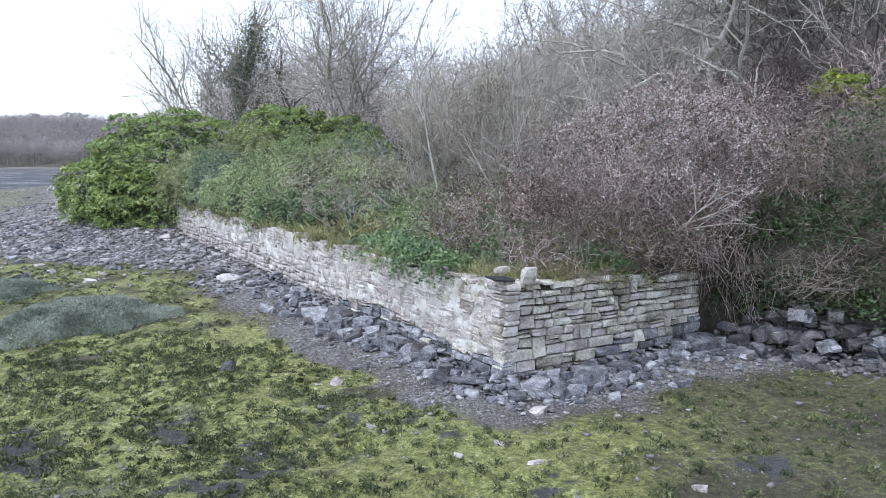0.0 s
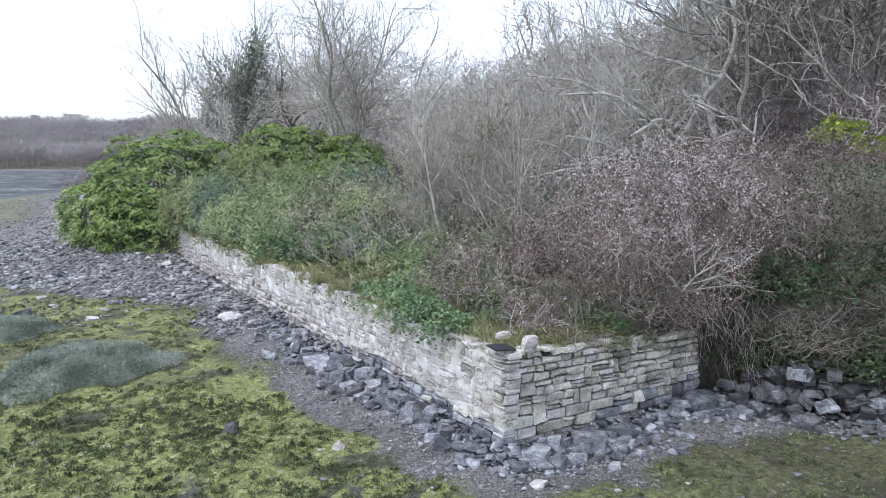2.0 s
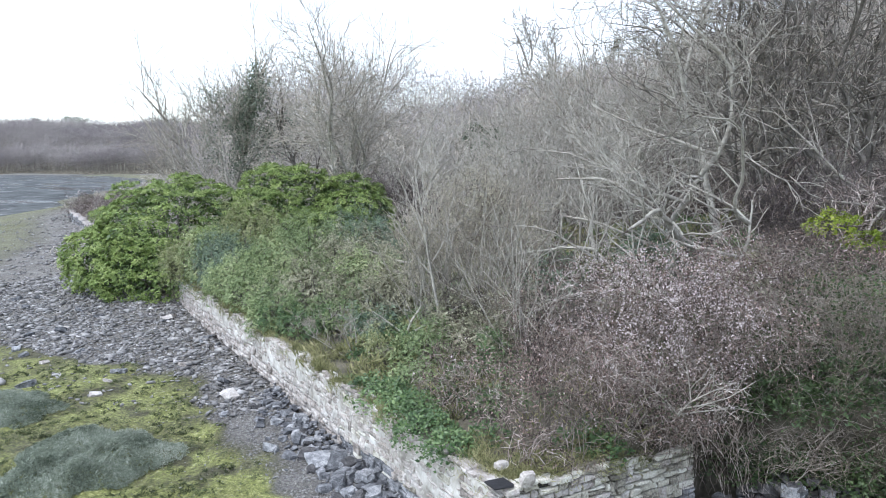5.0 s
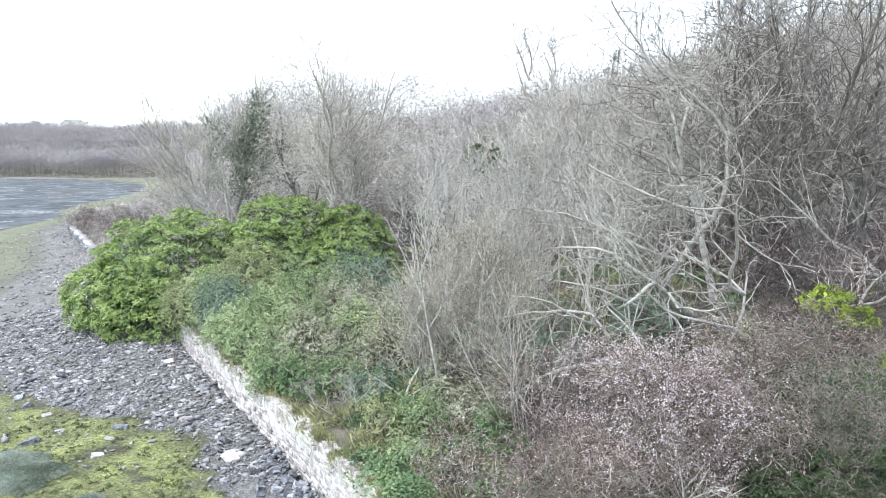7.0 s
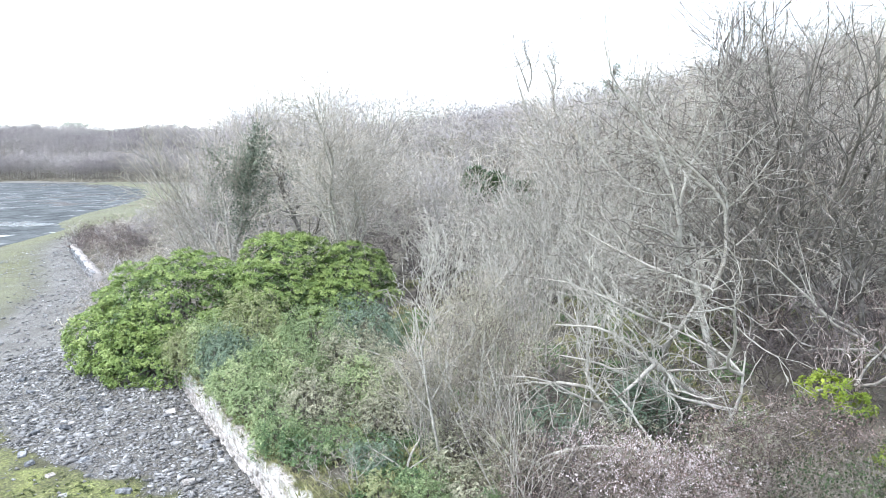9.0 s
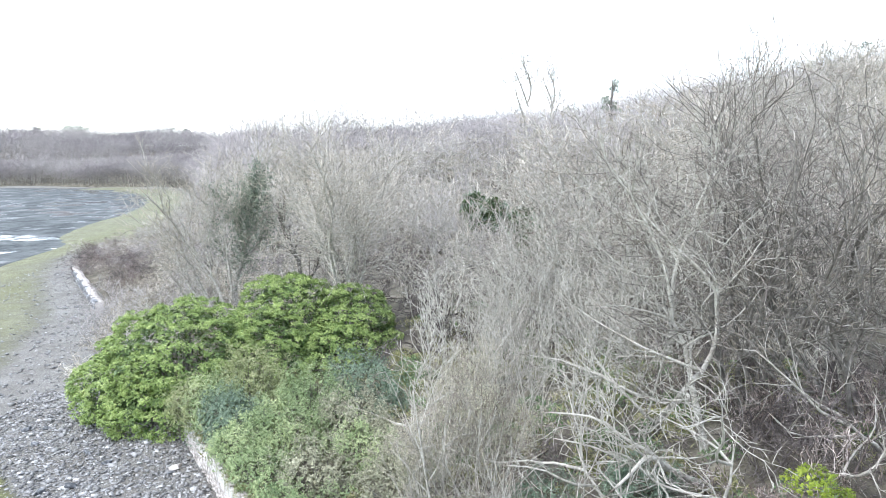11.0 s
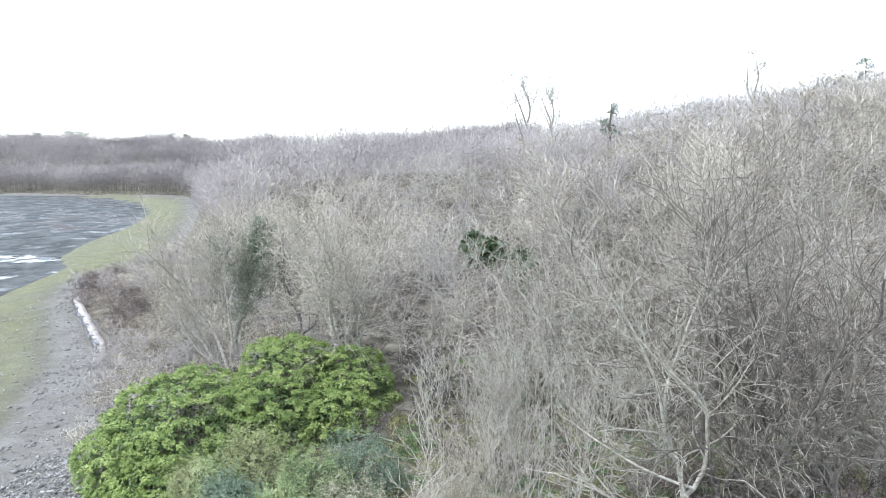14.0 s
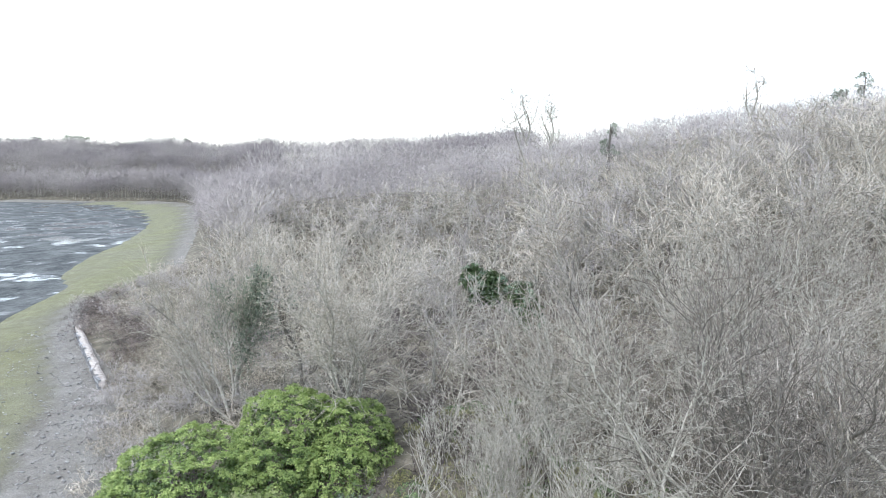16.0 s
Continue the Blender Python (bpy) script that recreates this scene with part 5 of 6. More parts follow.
tree_thing("leaning_tree", "fallen pale limb propped in the scrub", "tree",
           ramify(5, [((0, 0, 0), (-1, 0.1, 0.25), 4.6, 0.09, 0.2), (0.2, (-0.7, 0.4, 0.8), 3.0, 0.05, 0.15)], **LOW_HABIT), M_BARK_PALE, M_TWIG_PALE, (6.3, 18.9, 3.6), sides=6)
for k, (x, y, z, h, ln, dz) in enumerate([(7.3, 19.6, 3.6, 3.0, 6.0, -0.1), (5.4, 20.6, 3.2, 2.8, 4.6, -0.05), (13.6, 21.5, 5.4, 2.4, 4.4, 0.0)]):
    tree_thing("arching_branch_tree", "crooked tree with long limbs arching over the scrub", "tree",
               ramify(90 + k, [((0, 0, -0.2), (-0.15, 0, 1), h, 0.08, 0.3), (0.9, (-1, -0.1, dz + 0.3), ln, 0.055, 0.15), (0.6, (-0.8, -0.4, 0.3), ln * 0.75, 0.05, 0.15), (0.9, (-0.5, 0.2, 1), 2.8, 0.045, 0.15)], **LOW_HABIT),
               M_BARK_GREY if k == 2 else M_BARK_PALE, M_TWIG if k == 2 else M_TWIG_PALE, (x, y, z), "arching trees", 5)
tree_thing("leaning_tree", "crooked pale bough reaching out of the scrub", "tree",
           ramify(11, [((0, 0, 0), (-1, -0.1, 0.1), 3.2, 0.06, 0.2), ((0.2, 0, 0), (0.3, 0, 1), 2.2, 0.05, 0.2)], **LOW_HABIT), M_BARK_PALE, M_TWIG_PALE, (-1.4, 29.5, 3.2), sides=5)
tree_thing("leaning_tree", "bare branching bough beside the laurel", "tree",
           ramify(17, [((0, 0, 0), (1, -0.1, 0.5), 4.0, 0.06, 0.2), (0.3, (0.7, 0.3, 0.9), 3.0, 0.045, 0.2)], **LOW_HABIT), M_BARK_GREY, M_TWIG, (10.6, 20.4, 5.0), sides=5)
tree_thing("dead_shrub", "bleached dead shrub with bare forked branches", "shrub", ramify(6, [((0, 0, -0.1), (-0.05, -0.05, 1), 2.4, 0.06, 0.25), (0.25, (0.75, -0.2, 0.75), 2.0, 0.04, 0.1), (0.35, (-0.6, -0.2, 0.9), 1.4, 0.035, 0.1), (0.15, (0.9, 0.1, 0.25), 1.5, 0.03, 0.1)], 4, (1.8, 2.6, 3.5, 4.0), (0.5, 1.1), wander=0.42, lift=0.0, rise=0.05, r_min=0.009, twig=(0.15, 0.3), r_twig=0.006, taper=0.3), M_BARK_PALE, M_BARK_PALE, (-1.2, 21.3, 1.7), sides=5)
tree_thing("dead_shrub", "thin dead branches bleached pale on the wall top", "shrub", grow(7, 2.2, 0.035, (-0.5, -0.2), 0.2, 3, (5, 3), 0.9, 0.15, 4, 0.25, 0.3, 0.6, 0.006), M_BARK_PALE, M_TWIG_PALE, (-2.5, 20.6, 1.7), sides=4)
ivy_limbs = ramify(8, [((0, 0, -0.4), (0.32, 0, 1), 13.2, 0.26, 0.3), (0.3, (-0.6, 0.2, 1), 7.5, 0.13, 0.2), (0.48, (0.55, 0.1, 1), 6.0, 0.10, 0.2), (0.38, (-0.1, -0.5, 1), 6.0, 0.10, 0.2)], 3, (1.3, 2.4, 3.4), (0.5, 0.9), wander=0.16, lift=0.01, r_min=0.014, twig=(0.4, 0.9), r_twig=0.011)
ivy_tree = tree_thing("ivy_clad_tree", "bare tree with its leaning trunk wrapped in ivy", "tree", ivy_limbs, M_BARK_GREY, M_TWIG_WOOD_HAZE, (-16.2, 57.0, 2.6), sides=6)
r_ = np.random.default_rng(81)
iv = np.array(ivy_limbs[0][0])
pick = iv[r_.integers(4, len(iv), 240)]
mid_ = pick[:, :3] + (pick[:, 3:6] - pick[:, :3]) * r_.random((240, 1))
mid_ = mid_ + unit(r_.normal(size=mid_.shape)) * np.interp(mid_[:, 2], [3, 6, 10, 13], [1.3, 1.1, 0.8, 0.45])[:, None] * r_.random((240, 1)) ** 0.6
more_ = np.array([q for q in ivy_limbs[1] if q[6] > 0.026 and q[2] < 10.5])
mid_ = np.concatenate([mid_, more_[r_.integers(0, len(more_), 520), :3]])
mid_ = np.repeat(mid_, 8, 0) + r_.normal(0, 0.3, (len(mid_) * 8, 3))
part("ivy", leaf_mesh("ivy", mid_, rand_dirs(len(mid_), r_) - np.array([0, 0, 0.3]), rand_dirs(len(mid_), r_) + np.array([0, 0, 0.6]), 0.17, 0.13, M_IVY_TREE), ivy_tree, "blue-green ivy round the trunk")["kind"] = "stuff"
tree_thing("bare_tree", "bare tree of slanting grey stems beside the ivy-clad trunk", "tree", ramify(9, [((0, 0, -0.3), (-0.75, 0.1, 1), 10.5, 0.15, 0.3), ((0, 0, -0.3), (-0.38, -0.1, 1), 12.0, 0.16, 0.3), ((0.1, 0, -0.3), (-1.15, 0.2, 1), 8.6, 0.12, 0.35), ((0, 0.1, -0.3), (-0.1, 0.2, 1), 11, 0.14, 0.35)], 3, (1.4, 2.2, 3.2), (0.4, 0.8), wander=0.2, lift=0.02, rise=0.12, r_min=0.014, twig=(0.5, 1.0), r_twig=0.011), M_BARK_GREY, M_TWIG_WOOD_HAZE, (-15.4, 53.0, 2.2))
tree_thing("bare_tree", "broad bare tree with a wide fan of fine twigs", "tree", ramify(10, [((0, 0, -0.4), (0, 0, 1), 4.4, 0.27, 0.55)] + [(0.6 + 0.09 * (k % 5), (q_ * math.cos(a_), q_ * math.sin(a_), 1), l_, 0.11, 0.15) for k, (a_, q_, l_) in enumerate([(0.1, 0.62, 9.6), (1.1, 0.5, 10.2), (2.0, 0.35, 10.8), (3.0, 0.7, 9.4), (3.9, 0.45, 10.4), (4.8, 0.6, 9.8), (5.6, 0.3, 11.0)])], 3, (1.6, 2.4, 3.0), (0.45, 1.0), wander=0.24, lift=0.01, rise=0.08, r_min=0.015, twig=(0.4, 0.9), r_twig=0.012), M_BARK_GREY, M_TWIG_WOOD_HAZE, (-6.1, 48.8, 2.6))
tree_thing("bare_tree", "slanting dark bare tree at the wood's edge", "tree", ramify(12, [((0, 0, -0.3), (-0.25, 0, 1), 9.5, 0.2, 0.3), ((0, 0, -0.3), (0.5, 0.1, 1), 8.0, 0.15, 0.3)], 3, (1.4, 2.4, 3.4), (0.5, 0.9), wander=0.24, r_min=0.014, twig=(0.5, 1.0), r_twig=0.011), M_BARK_DARK, M_TWIG, (-10.0, 54.0, 2.4))
for k, (x, y, h) in enumerate([(16.5, 145, 17), (21.5, 146, 15), (62, 150, 15)]):
    tree_thing("dead_tree", "tall dead bare tree standing above the wood", "tree",
               grow(20 + k, 1, 1, plan=(5, 4), up=0.3, twigs=3, twig_len=1.2, crook=0.35, fork=0.35, spread=0.7, r_twig=0.05, r_least=0.05,
                    limbs=[((0, 0, -1), (0.03, 0, 1), h * 0.7, 0.36), ((0.1, 0, h * 0.45), (0.3, 0, 1), h * 0.5, 0.24), ((0.1, 0, h * 0.4), (-0.28, 0.2, 1), h * 0.5, 0.24)]),
               M_BARK_GREY, M_BARK_GREY, (x, y, on_land(x, y) + 1.0), "dead trees on the skyline")


def pine(name, label, x, y, h, seed, crown_r, leaf_size=1.0):
    r = np.random.default_rng(seed)
    z = on_land(x, y)
    ob = thing(name, label, "tree", (x, y, z), "skyline pines")
    tr = [(0, 0, -0.5, 0.1, 0, h * 0.5, 0.35, 0.25), (0.1, 0, h * 0.5, 0.3, 0, h, 0.25, 0.08)]
    pads, P, D = [], [], []
    for k in range(16):
        a, zz = r.uniform(0, 6.28), h * r.uniform(0.5, 1.02)
        q = np.array([crown_r * r.uniform(0.3, 1) * math.cos(a), crown_r * r.uniform(0.3, 1) * math.sin(a), zz])
        tr.append((0.2, 0, zz - 1.2, *q, 0.1, 0.04))
        pts, od = dome_points(70, q, (crown_r * 0.34, crown_r * 0.34, crown_r * 0.2), seed + k, lo=-0.4, fill=0.5)
        P.append(pts)
        D.append(od + r.normal(0, 0.5, od.shape))
    P, D = np.concatenate(P), np.concatenate(D)
    part("trunk", tube_mesh("trunk", tr, M_BARK_DARK, 5), ob)
    part("crown", leaf_mesh("crown", P, D, rand_dirs(len(P), r), 0.3 * leaf_size, 0.16 * leaf_size, M_IVY_TREE), ob)


pine("pine", "dark flat-topped pine above the bare wood", 29.5, 131.5, 11.0, 900, 1.5)
pine("pine", "tall slim pine above the bare wood", 109, 194, 12, 901, 1.8, 1.3)
pine("pine", "dark pine on the hilltop", 100, 186, 9, 902, 3.0, 1.3)
for k, (x, y, h) in enumerate([(-352, 585, 12), (-341, 590, 11), (-318, 585, 12.5), (-290, 580, 13), (-281, 584, 12), (-216, 590, 11), (-203, 592, 11.5)]):
    pine("pine", "distant umbrella pine on the far shore's skyline", x, y, h + 2, 910 + k, (4.0, 3.2, 3.4, 7.0, 4.2, 3.0, 3.0)[k], 2.4)

for k, (x, y, h, n_) in enumerate([(10.2, 39.5, 11.5, 4), (7.6, 43.0, 12.0, 3), (5.6, 47.0, 10.5, 3), (14.6, 41.0, 15.5, 4), (19.4, 41.5, 16.5, 4), (7.0, 47, 9.5, 3), (23.5, 44, 16.5, 4), (13.6, 32.5, 13.0, 5), (17.6, 34.5, 13.0, 4)]):
    tree_thing("bare_tree", "tall bare tree with a fan of fine rising twigs", "tree", ramify(120 + k, coppice(120 + k, n_, h, 0.19, 0.42, 0.2), 3, (1.2, 2.0, 2.8), (0.45, 1.0), wander=0.26, lift=0.02, rise=0.06, r_min=0.014, twig=(0.35, 0.8), r_twig=0.012), (M_BARK_GREY, M_BARK_PALE)[k % 2], (M_TWIG, M_TWIG_PALE, M_TWIG)[k % 3], (x, y, on_land(x, y)), "tall trees behind the scrub", 5)

# ---- thin pale saplings and twiggy shrubs of the scrub ----
SAPLINGS = [tree_thing("sapling", "slim pale bare sapling among scrub", "sapling", grow(30 + k, 6.5, 0.05, (0.1 * (k - 1), 0.05), 0.3, 1, (9, 3), 0.6, 0.3, 2, 0.45, 0.2, 0.2, 0.012, r_least=0.011), M_BARK_PALE, M_BARK_PALE, (0, 0, -50), "saplings", 4) for k in range(4)]
# the third look is darkened in colour, for shaded gaps in the scrub
SCRUB_LOOKS = ((M_TWIG, "dense twiggy grey-brown leafless shrub"), (M_TWIG_PALE, "dense twiggy pale leafless shrub"), (M_TWIG_DARK, "dense twiggy leafless shrub darkened to read as shaded gaps"))
ROD_LOOKS = ((M_BARK_GREY, M_TWIG_PALE, "clump of thin pale upright rods with fine twigs"), (M_BARK_GREY, M_TWIG, "clump of thin grey upright rods with fine twigs"))
RODS = [tree_thing("rod_clump", ROD_LOOKS[k % 2][2], "shrub", ramify(240 + k, coppice(240 + k, 8 + k, 4.6, 0.045, 0.32, 0.2), 2, (2.2, 3.0), (0.5, 1.05), (0.25, 0.5), wander=0.24, lift=0.02, rise=0.05, r_min=0.008, twig=(0.25, 0.6), r_twig=0.007), ROD_LOOKS[k % 2][0], ROD_LOOKS[k % 2][1], (0, 0, -50), "rod clumps", 4) for k in range(4)]
SCRUB = [tree_thing("scrub_shrub", SCRUB_LOOKS[k % 3][1], "shrub", grow(40 + k, 3.2, 0.03, (0, 0), 0.1, 6, (4, 3), 1.1, 0.1, 3, 0.33, 0.5, 0.75, 0.011, r_least=0.009), SCRUB_LOOKS[k % 3][0], SCRUB_LOOKS[k % 3][0], (0, 0, -50), "scrub shrubs", 3) for k in range(6)]
# these two stocks get dark twigs as painted shade behind paler branches
SHADE_SCRUB = [tree_thing("scrub_shrub", "low leafless shrub with shade put into its dark twig colour", "shrub", grow(80 + k, 3.0, 0.025, (0, 0), 0.1, 6, (4, 3), 1.1, 0.1, 3, 0.3, 0.5, 0.75, 0.008, r_least=0.007), M_TWIG_DARK, M_TWIG_DARK, (0, 0, -50), "dark scrub shrubs", 3) for k in range(3)]
INNER_SCRUB = [tree_thing("understorey_shrub", "leafless shrub under the bare trees, twig colour darkened as shade", "shrub", grow(76 + k, 3.2, 0.03, (0, 0), 0.1, 5, (4, 3), 1.1, 0.1, 2, 0.45, 0.5, 0.75, 0.019, r_least=0.016), M_TWIG_DARK, M_TWIG_DARK, (0, 0, -50), "understorey shrubs", 3) for k in range(3)]
FAR_SCRUB = [tree_thing("shore_shrub", "grey-brown leafless shrub along the shore", "shrub", grow(46 + k, 3.2, 0.03, (0, 0), 0.1, 5, (4, 3), 1.1, 0.1, 2, 0.45, 0.5, 0.75, 0.019, r_least=0.016), (M_TWIG_WOOD_HAZE, M_TWIG_FAR_HAZE)[k % 2], (M_TWIG_WOOD_HAZE, M_TWIG_FAR_HAZE)[k % 2], (0, 0, -50), "shore shrubs", 3) for k in range(4)]
DARK_SCRUB = [tree_thing("scrub_shrub", "dense dark purple-brown leafless shrub", "shrub", grow(50 + k, 3.4, 0.03, (0, 0), 0.1, 6, (4, 3), 1.1, 0.1, 3, 0.33, 0.5, 0.7, 0.010, r_least=0.009), (M_TWIG_PURPLE, M_TWIG_DARK)[k % 2], (M_TWIG_PURPLE, M_TWIG_DARK)[k % 2], (0, 0, -50), "dark scrub shrubs", 3) for k in range(4)]
WOOD_LOOKS = ((M_BARK_PALE, M_TWIG_PALE, "bare grey tree of rising stems and pale twigs"), (M_BARK_GREY, M_TWIG_WOOD_HAZE, "bare brown-grey tree with a rounded twiggy crown"), (M_BARK_GREY, M_TWIG_FAR_HAZE, "bare tree with a mauve-grey crown of fine twigs"))
WOOD = [tree_thing("bare_tree", WOOD_LOOKS[k % 3][2], "tree", ramify(60 + k, coppice(60 + k, (4, 1, 3, 5, 2, 4)[k], 7.4, 0.19, 0.6, 0.18), 3, (1.4, 2.2, 3.0) if k != 1 else (2.6, 2.4, 3.0), (0.55, 1.15), wander=0.30, lift=0.015, rise=0.06, r_min=0.019, twig=(0.35, 0.85), r_twig=0.016), WOOD_LOOKS[k % 3][0], WOOD_LOOKS[k % 3][1], (0, 0, -50), "bare trees of the wood", 4) for k in range(6)]
DARK_WOOD = [tree_thing("bare_tree", "mauve-brown bare tree at the wood's edge", "tree", ramify(66 + k, coppice(66 + k, 3 + k % 3, 8.0, 0.17, 0.5, 0.15), 3, (1.3, 2.2, 3.0), (0.5, 1.1), wander=0.30, lift=0.015, rise=0.08, r_min=0.015, twig=(0.4, 0.9), r_twig=0.013), (M_BARK_GREY, M_BARK_DARK)[k % 2], (M_TWIG, M_TWIG_DARK, M_TWIG_PALE)[k % 3], (0, 0, -50), "brown trees at the wood's edge", 4) for k in range(4)]
DEEP_WOOD = [tree_thing("bare_tree", "bare tree deeper in the wood, haze put into its twig colour", "tree", ramify(70 + k, coppice(70 + k, 2 + k % 3, 8.4, 0.2, 0.55, 0.22), 3, (1.3, 1.8, 2.4), (0.5, 1.15), wander=0.32, lift=0.015, rise=0.08, r_min=0.03, twig=(0.6, 1.3), r_twig=0.028), (M_BARK_GREY, M_BARK_PALE)[k % 2], (M_TWIG_WOOD_HAZE, M_TWIG_WOOD_HAZE, M_TWIG_FAR_HAZE)[k % 3], (0, 0, -50), "bare trees deeper in the wood", 4) for k in range(5)]


def plant_out(stock, spots, lo, hi, fresh=True):
    for k, (x, y) in enumerate(spots):
        src = stock[k % len(stock)]
        s = rng.uniform(lo, hi)
        m = Matrix.LocRotScale((x, y, on_land(x, y) - 0.1), Euler((rng.normal(0, 0.05), rng.normal(0, 0.05), rng.uniform(0, 6.28))), None)
        ob = copy_thing(src, m) if k >= len(stock) or not fresh else src
        ob.matrix_basis = m @ Matrix.Diagonal((s, s, s, 1))


sap = [(rng.uniform(-1.8, 7), rng.uniform(27, 44)) for _ in range(30)] + [(rng.uniform(0, 12), rng.uniform(19, 30)) for _ in range(10)]
plant_out(SAPLINGS, sap, 0.8, 1.25)
scr = [(rng.uniform(-2.5, 7), rng.uniform(18.5, 27)) for _ in range(34)] + [(rng.uniform(-4, 22), rng.uniform(26, 46)) for _ in range(60)]
plant_out(FAR_SCRUB, [(float(x), float(y)) for x, y in [xy_of(a_, shore_b(a_) + rng.uniform(0.2, 5)) for a_ in np.concatenate([rng.uniform(36, 68, 34), rng.uniform(106, 125, 10)])]] + [(float(x), float(y)) for x, y in [xy_of(a_, shore_b(a_) + rng.uniform(4, 20)) for a_ in rng.uniform(40, 112, 90)]], 0.8, 1.3)
scr += [(rng.uniform(2, 13), rng.uniform(17.5, 21.5)) for _ in range(26)]
scr = [(x, y) for x, y in scr if not (1.5 < x < 8 and y < 17.5) and not (-3.5 < x < 0.6 and y < 21.8) and not (8 < x < 12 and y < 20) and not (x < -1.0)]
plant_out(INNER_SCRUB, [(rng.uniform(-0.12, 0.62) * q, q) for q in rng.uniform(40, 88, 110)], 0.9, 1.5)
open_scrub = [(x, y) for x, y in scr if not (x > 2.2 and y < 26)]
plant_out(SCRUB, open_scrub[::2], 0.6, 1.05)
plant_out(RODS, open_scrub[1::2], 0.65, 1.2)
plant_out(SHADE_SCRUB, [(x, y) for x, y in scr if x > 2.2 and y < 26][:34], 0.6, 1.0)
plant_out(DARK_SCRUB, [(x, y) for x, y in [(rng.uniform(8, 22), rng.uniform(18, 28)) for _ in range(50)] if not (x < 12 and y < 20)] + [(float(x), float(y)) for x, y in [xy_of(a_, shore_b(a_) + rng.uniform(0.8, 7)) for a_ in rng.uniform(70, 106, 46)]], 0.7, 1.2)
plant_out(DARK_SCRUB, [(11.6, 17.4), (12.4, 18.4), (11.2, 19.2), (12.8, 16.6), (10.2, 17.6), (13.4, 19.4), (12.0, 15.6), (9.2, 17.2)], 0.5, 0.75, False)
plant_out(DARK_SCRUB, [(x, y) for x, y in [(6.6, 15.0), (7.4, 14.8), (8.2, 14.5), (9.0, 14.2), (9.8, 14.0), (10.6, 13.7), (11.4, 13.5), (7.8, 15.4), (9.4, 14.9)]], 0.4, 0.6, False)
# sallows in bud
for k, (x, y, h) in enumerate([(0.4, 26.0, 5.0), (1.9, 24.2, 4.4), (-0.6, 23.6, 3.6), (1.2, 28.5, 5.2)]):
    t3 = grow(85 + k, h, 0.04, (0, 0), 0.15, 6, (6, 3), 0.6, 0.4, 5, 0.5, 0.12, 0.35, 0.008, r_least=0.006)
    sal = tree_thing("sallow", "pale sallow shrub dotted with fuzzy buds", "shrub", t3, M_BARK_PALE, M_TWIG_PALE, (x, y, on_land(x, y)), "sallows in bud", 4)
    tp = np.array(t3[2])
    bp_ = np.concatenate([tp[:, :3] + (tp[:, 3:6] - tp[:, :3]) * f for f in (0.4, 0.7, 1.0)])
    part("bud_cover", leaf_mesh("bud_cover", bp_, rand_dirs(len(bp_)), rand_dirs(len(bp_)), 0.06, 0.035, M_BUD, 0.5), sal, "pale fuzzy buds")
# dark evergreens standing in the wood
for k, (x, y, z, s_) in enumerate([(3.4, 75.5, 9.4, 1.2), (5.2, 74.5, 9.0, 1.1), (7.8, 72.5, 7.8, 1.4)]):
    evergreen("holly", "dark green evergreen among the bare trees", [((x, y, z), (s_, s_, s_ * 1.2)), ((x + s_ * 0.6, y - 0.5, z - s_ * 1.1), (s_, s_, s_ * 1.3))], 1.4, M_LEAF_BLUE, 440 + 3 * k, (0.22, 0.12), 5, 0.5, 9, "tree")


def blocked(x, y):
    return any(math.hypot(x - c[0], y - c[1]) < c[2] for c in ((-15.3, 39, 7), (-9.6, 44.5, 6), (-5.4, 44, 5), (-8, 31, 5)))


wood = []
tries = 0
while len(wood) < 235 and tries < 9000:
    tries += 1
    y = math.sqrt(rng.uniform(30 ** 2, 118 ** 2))
    x = rng.uniform(-0.62, 0.66) * y
    a, b = ab_of(x, y)
    if b - shore_b(a) < np.interp(a, [30, 50, 64, 80, 110, 140], [2, 3, 6, 16, 22, 20]) or blocked(x, y) or (y < 42 and x < 12) or any((x - p[0]) ** 2 + (y - p[1]) ** 2 < 7 for p in wood):
        continue
    wood.append((x, y))
plant_out(WOOD, [p for p in wood if p[1] < 72 and p[0] >= -2 and not (p[0] > 7 and p[1] < 55)], 0.75, 1.15)
plant_out(WOOD, [p for p in wood if p[1] < 72 and p[0] < -2], 0.5, 0.72, False)
plant_out(DARK_WOOD, [p for p in wood if p[0] > 7 and p[1] < 55], 1.0, 1.4)
plant_out(DEEP_WOOD, [p for p in wood if p[1] >= 72 and p[0] <= 14], 0.85, 1.15)
plant_out(DEEP_WOOD, [p for p in wood if p[1] >= 72 and p[0] > 14], 1.2, 1.6, False)

